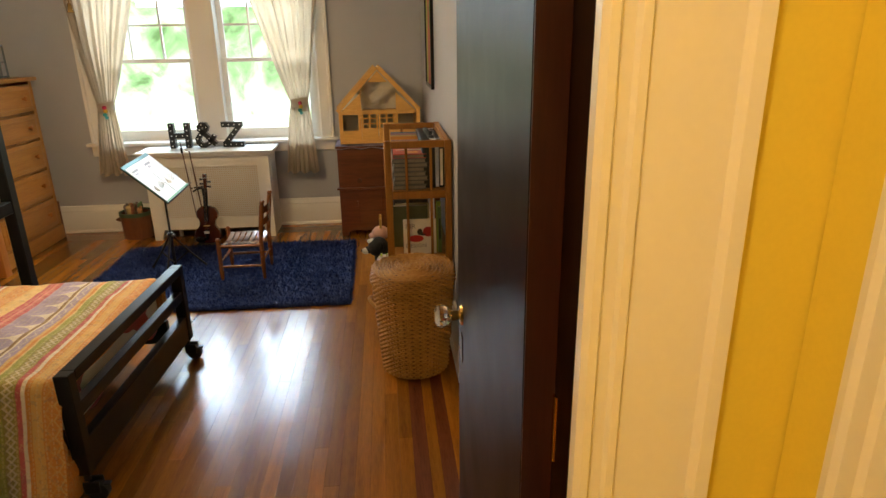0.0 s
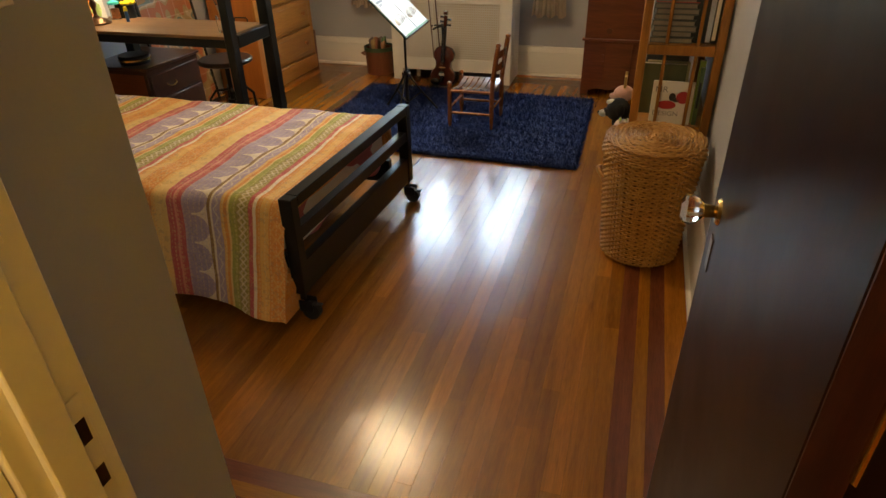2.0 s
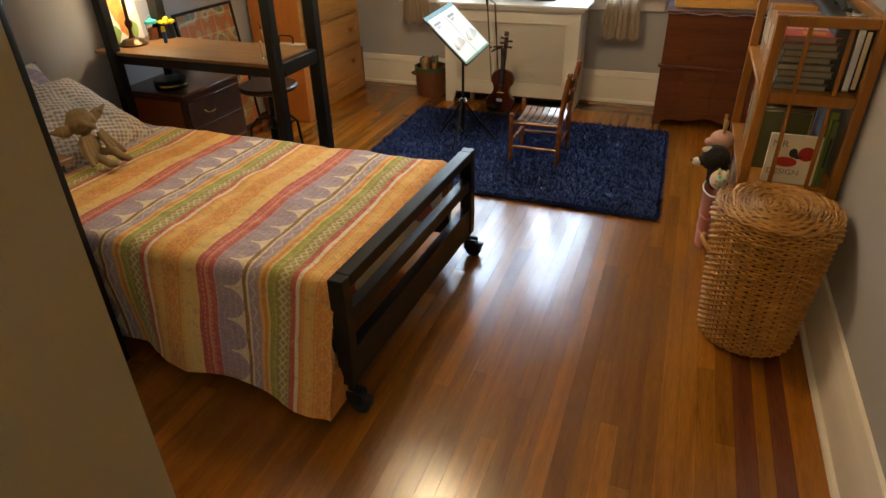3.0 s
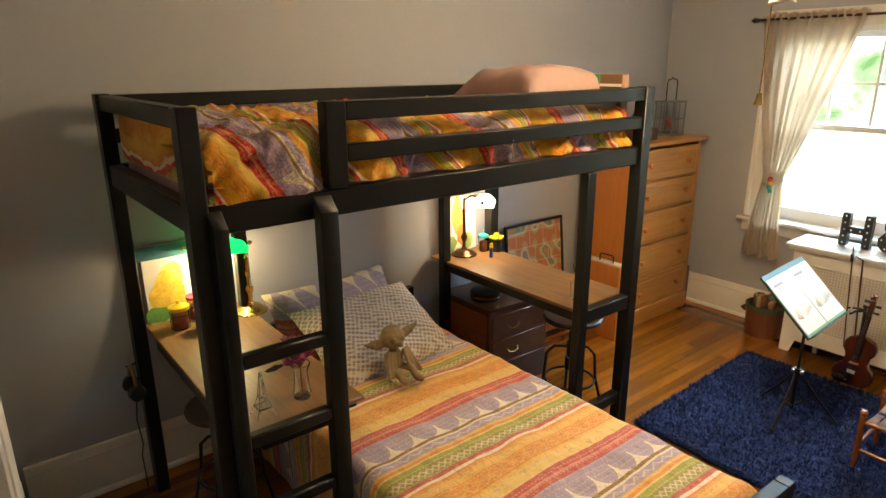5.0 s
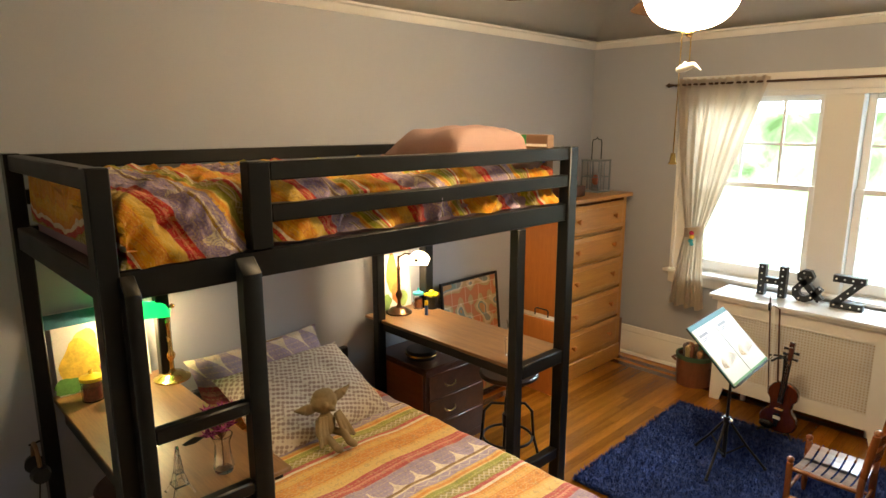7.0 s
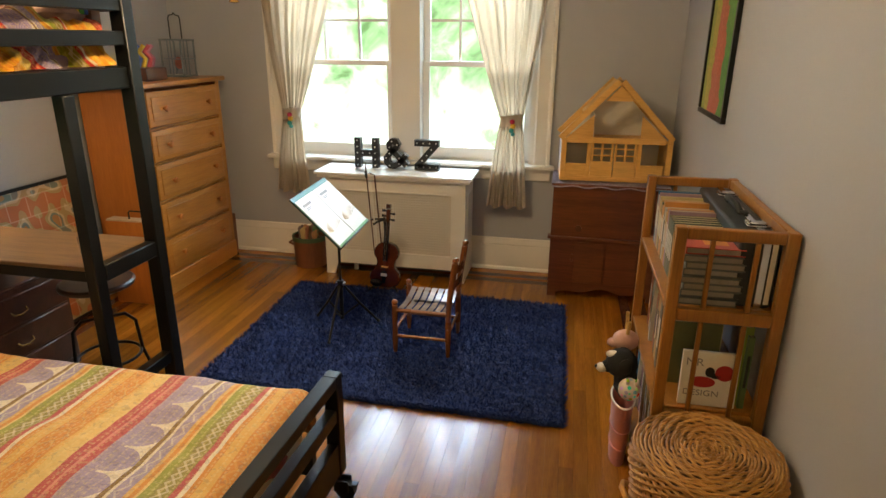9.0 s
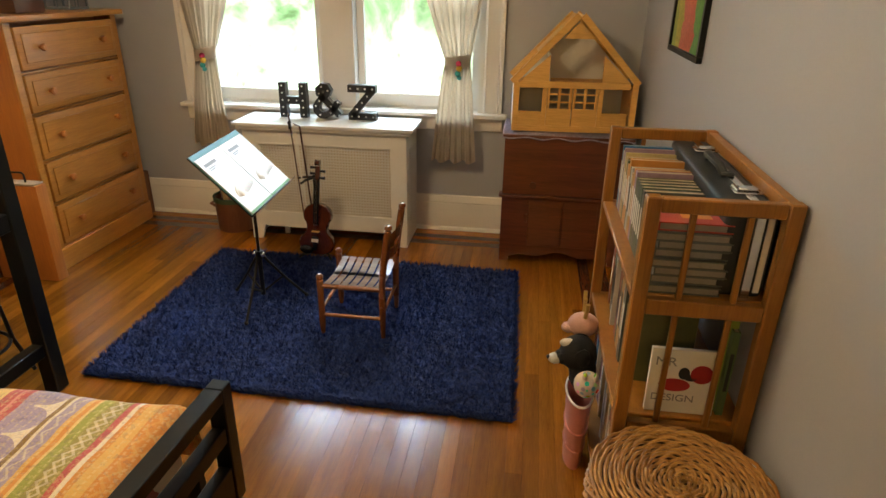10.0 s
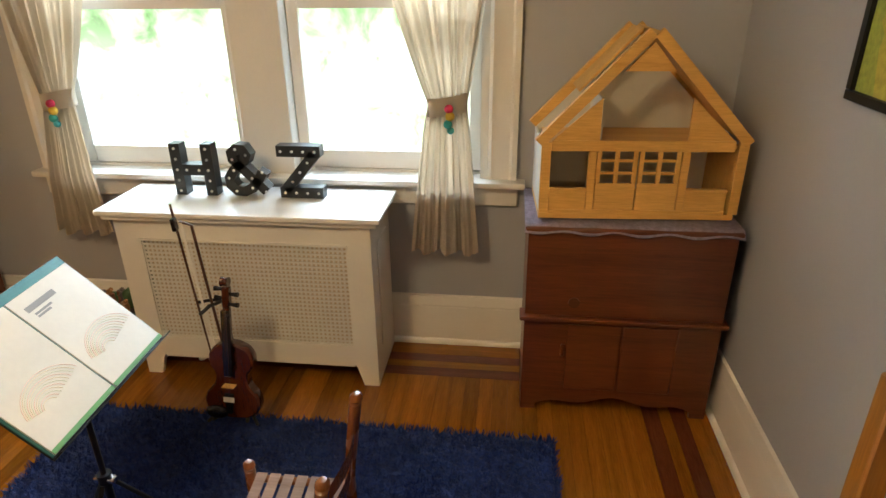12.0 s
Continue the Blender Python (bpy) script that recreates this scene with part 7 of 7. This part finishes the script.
tn = thing("flower_tin", "grey tin with yellow flower-shaped lid on the desk", "tin", (-2.36, 3.66, ZD))
part("tin", lathe([(0, ZD), (0.032, ZD), (0.033, ZD + 0.075), (0, ZD + 0.075)], (-2.36, 3.655, 0), 20), M_CASE, tn)
YEL = paint("yellow_plastic", (0.80, 0.62, 0.03), 0.3, 0.05)
for k in range(6):
    a = radians(60 * k)
    part("petal", ball((-2.36 + 0.030 * math.cos(a), 3.655 + 0.030 * math.sin(a), ZD + 0.088), 0.020, (1, 1, 0.6), sub=1), YEL, tn)
part("centre", ball((-2.36, 3.655, ZD + 0.098), 0.02, (1, 1, 0.9)), YEL, tn)
pen = thing("blue_marker", "short blue marker pen standing on the desk", "marker", (-2.285, 3.54, ZD))
part("barrel", cyl((-2.285, 3.54, ZD), (-2.285, 3.54, ZD + 0.06), 0.010), paint("blue_plastic", (0.02, 0.10, 0.38), 0.3), pen)
part("cap", cyl((-2.285, 3.54, ZD + 0.06), (-2.285, 3.54, ZD + 0.085), 0.011, 0.009), YEL, pen, "yellow cap")
cup = thing("brush_glass", "drinking glass full of paint brushes on the desk edge", "glass", (-1.53, 3.40, ZD))
part("glass", lathe([(0, ZD), (0.026, ZD), (0.032, ZD + 0.085), (0.0295, ZD + 0.085), (0.024, ZD + 0.005), (0, ZD + 0.005)], (-1.53, 3.40, 0), 20), M_GLASS, cup)
rnd = random.Random(3)
for k in range(7):
    a, t = rnd.random() * 6.28, 0.010 + 0.02 * rnd.random()
    b = Vector((-1.53 - 0.012 * math.cos(a), 3.40 - 0.012 * math.sin(a), ZD + 0.008))
    e2 = Vector((-1.53 + t * math.cos(a), 3.40 + t * math.sin(a), ZD + 0.14 + 0.04 * rnd.random()))
    br = part("brush", cyl(b, e2, 0.0028, 0.0022, 6), paint("brush_handle", rnd.choice(((0.45, 0.3, 0.12), (0.1, 0.2, 0.1), (0.5, 0.1, 0.05), (0.3, 0.3, 0.3))), 0.4), cup)
    part("bristle", cyl(e2, e2 + (e2 - b).normalized() * 0.02, 0.003, 0.001, 6), M_CHEST, br)

vs2 = thing("flower_vase", "clear glass vase with dried purple flowers on the desk", "vase", (-1.525, 1.95, ZD))
part("vase", lathe([(0, ZD), (0.028, ZD), (0.034, ZD + 0.02), (0.026, ZD + 0.06), (0.024, ZD + 0.10), (0.034, ZD + 0.125), (0.031, ZD + 0.125), (0.021, ZD + 0.10), (0.022, ZD + 0.06), (0.026, ZD + 0.012), (0, ZD + 0.012)], (-1.525, 1.95, 0), 20), M_GLASS, vs2)
MAG = paint("dried_petal", (0.36, 0.05, 0.20), 0.8, 0.3, 40, 200, 0.3)
rnd = random.Random(5)
for k in range(26):
    a, t = rnd.random() * 6.28, 0.045 * rnd.random()
    e2 = Vector((-1.535 + t * math.cos(a) * 1.1, 1.945 + t * math.sin(a), ZD + 0.13 + 0.09 * rnd.random()))
    stem = part("stem", tube([(-1.525, 1.95, ZD + 0.02), (-1.525, 1.95, ZD + 0.11), e2], 0.0015, 5), M_TERRA, vs2)
    bm = bmesh.new()
    for i in range(9):
        d = Vector((rnd.uniform(-1, 1), rnd.uniform(-1, 1), rnd.uniform(-0.2, 1))).normalized()
        cyl(e2, e2 + d * 0.026, 0.006, 0.001, 5, bm=bm)
    part("bloom", bm, MAG, stem, "dry magenta bloom")
lf = part("leaf", prism([(0, 0), (0.03, 0.012), (0.06, 0.004), (0.07, 0), (0.06, -0.008), (0.03, -0.010)], 0.002, Matrix.Translation((-1.54, 1.90, ZD + 0.13)) @ Matrix.Rotation(radians(-90), 4, "Z")), M_CASE, vs2)
tw = thing("tower_ornament", "clear glass lattice tower ornament on the desk", "ornament", (-1.50, 1.80, ZD))
TC = Vector((-1.50, 1.80, ZD))
for sx in (-1, 1):
    for sy in (-1, 1):
        part("leg", tube([TC + Vector((0.032 * sx, 0.032 * sy, 0.002)), TC + Vector((0.018 * sx, 0.018 * sy, 0.03)), TC + Vector((0.009 * sx, 0.009 * sy, 0.07)), TC + Vector((0.001 * sx, 0.001 * sy, 0.15))], 0.004, 6), M_GLASS, tw)
part("deck", bx(TC.x - 0.022, TC.x + 0.022, TC.y - 0.022, TC.y + 0.022, ZD + 0.028, ZD + 0.034), M_GLASS, tw)
part("deck", bx(TC.x - 0.012, TC.x + 0.012, TC.y - 0.012, TC.y + 0.012, ZD + 0.066, ZD + 0.071), M_GLASS, tw)

# ---------------------------------------------------------------- pictures
def leaning(name, label, x, y0, y1, z0, z1, lean, picture, frame_mat=None, border=0.012, mount=None):
    """A sheet or framed picture leaning on the west wall, facing east."""
    ob = thing(name, label, "picture", (x, (y0 + y1) / 2, z0))
    m = Matrix.Translation((x, 0, z0)) @ Matrix.Rotation(radians(-lean), 4, "Y")
    h = z1 - z0
    part("sheet", bx(-0.006, -0.002, y0, y1, 0, h, m=m), picture, ob, smoothing=False)
    if frame_mat:
        for a in ((y0 - border, y1 + border, -border, 0), (y0 - border, y1 + border, h, h + border), (y0 - border, y0, 0, h), (y1, y1 + border, 0, h)):
            part("frame_bar", bx(-0.010, 0.006, a[0], a[1], a[2] + border, a[3] + border, 0.001, m=m @ Matrix.Translation((0, 0, -border))), frame_mat, ob)
    return ob, m


def blot(m, y, z, ry, rz, mt, ob, seed, lift=0.0):
    """A brushed blot of paint on a leaning sheet."""
    n = 22
    out = []
    for i in range(n):
        a = 2 * math.pi * i / n
        k = 1 + 0.28 * noise.noise(Vector((math.cos(a) * 1.6 + seed, math.sin(a) * 1.6, seed)))
        out.append((y + ry * k * math.cos(a), z + rz * k * math.sin(a)))
    mm = m @ Matrix.Translation((-0.0012 + lift, 0, 0)) @ Matrix.Rotation(radians(90), 4, "Z") 
    return part("painted_shape", prism(out, 0.0008, mm), mt, ob, smoothing=False)


def gouache(color):
    return paint("gouache", color, 0.7, 0.3, 18, 90, 0.1)


CARD = paint("painting_paper", (0.74, 0.72, 0.68), 0.75, 0.10, 9, 120, 0.1)
ob, m = leaning("painting", "child's painting of a yellow figure below a teal sky", -2.505, 1.71, 2.07, ZD, 1.10, 6, CARD)
part("sky", bx(-0.0019, -0.0006, 1.692, 2.048, 0.285, 0.345, m=m), gouache((0.03, 0.15, 0.20)), ob)
for y, z, ry, rz, col, k in ((1.80, 0.12, 0.075, 0.10, (0.78, 0.50, 0.06), 1.3), (1.83, 0.20, 0.05, 0.06, (0.80, 0.62, 0.16), 4.1), (1.75, 0.035, 0.06, 0.035, (0.12, 0.28, 0.07), 7.7), (1.90, 0.05, 0.05, 0.045, (0.70, 0.25, 0.05), 9.2), (1.98, 0.13, 0.035, 0.07, (0.20, 0.38, 0.12), 2.6)):
    blot(m, y, z, ry, rz, gouache(col), ob, k, 0.0006 * (k % 1))
ob, m = leaning("painting", "child's painting of an orange tree leaning by the lamp", -2.505, 3.385, 3.62, ZD, 1.09, 5, CARD)
for y, z, ry, rz, col, k in ((3.485, 0.21, 0.045, 0.115, (0.62, 0.27, 0.06), 1.1), (3.50, 0.10, 0.03, 0.06, (0.55, 0.20, 0.05), 3.4), (3.43, 0.05, 0.035, 0.045, (0.22, 0.36, 0.10), 5.2), (3.55, 0.06, 0.04, 0.05, (0.28, 0.40, 0.12), 6.7), (3.585, 0.20, 0.022, 0.09, (0.45, 0.55, 0.66), 8.3)):
    blot(m, y, z, ry, rz, gouache(col), ob, k, 0.0006 * (k % 1))


def patchwork():
    m, t, b = base_mat("patchwork_print", 0.5)
    br = t.nodes.new("ShaderNodeTexBrick")
    br.offset = 0.37
    for i, c in ((1, (0.50, 0.17, 0.04)), (2, (0.22, 0.24, 0.12)), (3, (0.70, 0.62, 0.46))):
        br.inputs[i].default_value = (*c, 1)
    br.inputs["Scale"].default_value = 1
    br.inputs["Mortar Size"].default_value = 0.004
    br.inputs["Brick Width"].default_value = 0.13
    br.inputs["Row Height"].default_value = 0.11
    g = t.nodes.new("ShaderNodeNewGeometry")
    s = t.nodes.new("ShaderNodeSeparateXYZ")
    cxy = t.nodes.new("ShaderNodeCombineXYZ")
    t.links.new(g.outputs["Position"], s.inputs[0])
    t.links.new(s.outputs["Y"], cxy.inputs[0])
    t.links.new(s.outputs["Z"], cxy.inputs[1])
    t.links.new(cxy.outputs[0], br.inputs["Vector"])
    c = mix(t, 0.7, br.outputs["Color"], ramp(t, noise_tex(t, coords(t, (8, 8, 8)), 1.3, 0), [(0.30, (0.50, 0.13, 0.04)), (0.44, (0.42, 0.32, 0.14)), (0.52, (0.60, 0.50, 0.32)), (0.60, (0.12, 0.22, 0.22)), (0.68, (0.45, 0.20, 0.06))], True))
    t.links.new(c, b.inputs["Base Color"])
    return m


leaning("framed_print", "framed patchwork print with black frame leaning on the wall", -2.44, 3.90, 4.42, 0.018, 0.815, 6, patchwork(), M_BLACK, 0.018)
cb = thing("suitcase", "flat orange-brown case with pale top and metal handle by the dresser", "suitcase", (-2.2, 4.53, 0))
part("body", bx(-2.40, -2.06, 4.505, 4.580, 0.0, 0.535, 0.010, seg=2), M_PINE_SIDE, cb)
part("top_edge", bx(-2.39, -2.07, 4.508, 4.577, 0.535, 0.545, 0.003), paint("pale_card", (0.50, 0.40, 0.28), 0.7, 0.08), cb, "pale worn top edge")
part("handle", tube([(-2.25, 4.54, 0.545), (-2.25, 4.54, 0.585), (-2.24, 4.54, 0.595), (-2.15, 4.54, 0.595), (-2.14, 4.54, 0.585), (-2.14, 4.54, 0.545)], 0.005), M_METAL, cb)

PW = picture_paint("abstract_painting", "Y", [(0.10, 0.30, 0.04), (0.10, 0.28, 0.05), (0.48, 0.10, 0.05), (0.50, 0.12, 0.07), (0.42, 0.38, 0.05), (0.30, 0.36, 0.05)], 1.2, 0.6, (4.30, 4.86))
wp = thing("wall_picture", "abstract painting in red and green in black frame on the wall", "picture", (XE, 4.575, 1.25))
part("canvas", bx(XE - 0.012, XE - 0.008, 4.325, 4.825, 1.275, 1.93), PW, wp)
part("backing", bx(XE - 0.008, XE - 0.001, 4.325, 4.825, 1.275, 1.93), M_BLACK, wp)
for y0, y1, z0, z1 in ((4.30, 4.85, 1.252, 1.275), (4.30, 4.85, 1.93, 1.952), (4.30, 4.325, 1.275, 1.93), (4.825, 4.85, 1.275, 1.93)):
    part("frame_bar", bx(XE - 0.022, XE - 0.001, y0, y1, z0, z1, 0.002), M_BLACK, wp)

# ---------------------------------------------------------------- on and beside the dresser
ln = thing("lantern", "grey metal lantern with glass panes on the dresser", "lantern", (-2.33, 5.36, DRZ))
GREYM = paint("grey_metal", (0.22, 0.26, 0.29), 0.45, 0.1, 8, 120, 0.03, 0.4)
LC, LW, LH = Vector((-2.33, 5.36, DRZ)), 0.075, 0.235
part("base", bx(LC.x - LW - 0.008, LC.x + LW + 0.008, LC.y - LW - 0.008, LC.y + LW + 0.008, DRZ, DRZ + 0.014, 0.003), GREYM, ln)
part("roof", bx(LC.x - LW - 0.008, LC.x + LW + 0.008, LC.y - LW - 0.008, LC.y + LW + 0.008, DRZ + LH, DRZ + LH + 0.012, 0.003), GREYM, ln)
for sx in (-1, 1):
    for sy in (-1, 1):
        part("corner_bar", bx(LC.x + sx * LW - 0.005, LC.x + sx * LW + 0.005, LC.y + sy * LW - 0.005, LC.y + sy * LW + 0.005, DRZ + 0.014, DRZ + LH), GREYM, ln)
for a in range(4):
    m = Matrix.Translation(LC) @ Matrix.Rotation(radians(90 * a), 4, "Z")
    pn = part("pane", bx(LW - 0.001, LW + 0.001, -LW + 0.005, LW - 0.005, 0.014, LH, m=m), M_GLASS, ln)
    part("muntin", bx(LW - 0.003, LW + 0.003, -0.003, 0.003, 0.014, LH, m=m), GREYM, pn)
    part("muntin", bx(LW - 0.003, LW + 0.003, -LW + 0.005, LW - 0.005, LH * 0.5 - 0.003, LH * 0.5 + 0.003, m=m), GREYM, pn)
part("handle", tube([LC + Vector((0, -0.065, LH + 0.01)), LC + Vector((0, -0.065, LH + 0.14)), LC + Vector((0, -0.055, LH + 0.16)), LC + Vector((0, -0.015, LH + 0.165)), LC + Vector((0, 0, LH + 0.178)), LC + Vector((0, 0.015, LH + 0.165)), LC + Vector((0, 0.055, LH + 0.16)), LC + Vector((0, 0.065, LH + 0.14)), LC + Vector((0, 0.065, LH + 0.01))], 0.004), M_METAL, ln)
part("candle", ball(LC + Vector((0, 0, 0.09)), 0.028, (1, 1, 1.5)), paint("coral_wax", (0.55, 0.16, 0.10), 0.5), ln, "coral ornament inside")
bsk = thing("small_basket", "dark woven basket with coloured toys on the dresser", "basket", (-2.30, 4.93, DRZ))
part("basket", bx(-2.40, -2.20, 4.82, 5.03, DRZ, DRZ + 0.08, 0.012, seg=2), M_CHEST, bsk)
for k, (dy, col) in enumerate(((-0.06, (0.05, 0.09, 0.3)), (-0.01, (0.6, 0.45, 0.05)), (0.04, (0.5, 0.08, 0.12)), (0.07, (0.5, 0.2, 0.3)))):
    c = Vector((-2.28, 4.925 + dy, DRZ + 0.08))
    solid("toy_figure", tube([c - Vector((0, 0, 0.002)), c + Vector((0.01, 0.015, 0.05)), c + Vector((-0.01, -0.01, 0.09)), c + Vector((0.012, 0.01, 0.13))], 0.013, 8), paint("toy_paint", col, 0.5), "bendy coloured toy in the basket", "toy", group="toys in the basket", at=c)
for k, (z, col) in enumerate(((0.615, (0.55, 0.33, 0.06)), (0.37, (0.10, 0.30, 0.22)))):
    solid("wall_toy", bx(-2.22, -2.16, DRY1 + 0.003, DRY1 + 0.03, z, z + 0.06, 0.006, seg=2), paint("toy_wood", col, 0.5), "small wooden toy fixed to the dresser side", "toy", group="toys on the dresser side", at=(-2.19, DRY1, z))
sd = thing("bin", "brown cardboard box between dresser and wall", "box", (-2.25, 5.56, 0))
part("body", bx(-2.33, -2.17, 5.51, 5.605, 0.0, 0.30, 0.004), M_TERRA, sd)

# ---------------------------------------------------------------- beside the ladder
CN = Vector((-1.33, 1.40, 0))
cn = thing("metal_canister", "round embossed pewter canister with figural handle on the lid", "canister", CN)
PEW = paint("pewter", (0.17, 0.135, 0.085), 0.33, 0.2, 12, 90, 0.15, 0.9)
part("body", lathe([(0, 0.0), (0.12, 0.0), (0.125, 0.02), (0.12, 0.05), (0.128, 0.50), (0.134, 0.52), (0.128, 0.535), (0, 0.535)], CN), PEW, cn)
part("lid", lathe([(0.0, 0.537), (0.132, 0.537), (0.134, 0.55), (0.118, 0.556), (0.112, 0.548), (0.10, 0.556), (0.085, 0.562), (0.055, 0.560), (0.045, 0.575), (0.03, 0.58), (0, 0.58)], CN), PEW, cn)
bm = bmesh.new()
for k in range(24):
    a = 2 * math.pi * k / 24
    ball(CN + Vector((0.05 * math.cos(a), 0.05 * math.sin(a), 0.572)), 0.0065, bm=bm, sub=1)
part("beading", bm, PEW, cn)
bm = cyl(CN + Vector((0, 0, 0.575)), CN + Vector((0, 0, 0.60)), 0.018, 0.012)
ball(CN + Vector((0, 0, 0.625)), 0.018, (1, 0.8, 1.6), bm=bm)
ball(CN + Vector((0.012, 0, 0.66)), 0.013, (1.3, 0.8, 1), bm=bm)
part("handle", bm, PEW, cn, "figural cast handle")
hp = thing("headphones", "black headphones with tan band hanging on the bed post", "headphones", (-2.43, 1.585, 0.52))
part("band", tube([(-2.405 + 0.055 * math.cos(a), 1.585, 0.56 + 0.075 * math.sin(a)) for a in (radians(180 * i / 14) for i in range(15))], 0.008), M_DESK, hp, "tan padded headband")
for s in (-1, 1):
    part("ear_cup", cyl((-2.405 + s * 0.045, 1.585, 0.53), (-2.405 + s * 0.075, 1.585, 0.53), 0.036, 0.03), M_CASE, hp)
part("hook", cyl((-2.43, 1.57, 0.625), (-2.43, 1.61, 0.63), 0.004, seg=8), M_METAL, hp)
part("cable", tube([(-2.38, 1.585, 0.50), (-2.40, 1.575, 0.38), (-2.37, 1.58, 0.28), (-2.41, 1.575, 0.2), (-2.39, 1.575, 0.05)], 0.003, 6), M_RUBBER, hp)

# ---------------------------------------------------------------- floor boards, last
unit = bmesh.new()
bx(-0.5, 0.5, -0.5, 0.5, -0.5, 0.5, bm=unit)
UNIT = {}
for key, mt in (("plank", M_PLANK), ("plank_x", M_PLANK_X), ("inlay", M_INLAY), ("inlay_x", M_INLAY_X)):
    me = bpy.data.meshes.new(key)
    unit.to_mesh(me)
    me.materials.append(mt)
    UNIT[key] = me
unit.free()


def board(key, x0, x1, y0, y1, lift=0.0):
    g = 0.0006
    ob = new("inlay_strip" if "inlay" in key else "plank", UNIT[key])
    ob.location = ((x0 + x1) / 2, (y0 + y1) / 2, -0.0098 + lift)
    ob.scale = (x1 - x0 - g, y1 - y0 - g, 0.02)
    ob.parent = floor


rnd = random.Random(11)
FX0, FX1, FY0, FY1 = XW, XE, YS, YN
IN = 0.275                                   # border depth from the wall
# border strips: plank, dark, light, dark
STEPS = ((0.0, 0.115, "plank"), (0.115, 0.17, "inlay"), (0.17, 0.215, "plank"), (0.215, IN, "inlay"))
for a, b, k in STEPS:
    kx = k + "_x"
    board(k, FX1 - b, FX1 - a, YD1, FY1 - a)
    board(k, FX0 + a, FX0 + b, FY0 + a, FY1 - a)
    board(kx, FX0 + b, FX1 - b, FY1 - b, FY1 - a)
    board(kx, FX0 + b, XV + b, FY0 + a, FY0 + b)
    board(k, XV + a, XV + b, YD1, FY0 + a)
# field
w = 0.057
x = FX0 + IN
while x < FX1 - IN - 0.002:
    x1 = min(x + w, FX1 - IN)
    y = FY0 + IN if x1 < XV + IN + 0.01 else YD1
    first = True
    while y < FY1 - IN - 0.01:
        ln = 0.5 + 1.5 * rnd.random() if first else 1.4 + 1.3 * rnd.random()
        y1 = min(y + ln, FY1 - IN)
        if FY1 - IN - y1 < 0.25:
            y1 = FY1 - IN
        board("plank", x, x1, y, y1, (rnd.random() - 0.5) * 0.0006)
        y, first = y1, False
    x = x1
# threshold and hall boards
board("inlay_x", JL, JR, YD0, YD1, 0.002)
x = -1.3
while x < 1.11:
    board("plank", x, min(x + 0.114, 1.12), -1.6, YD0)
    x += 0.114
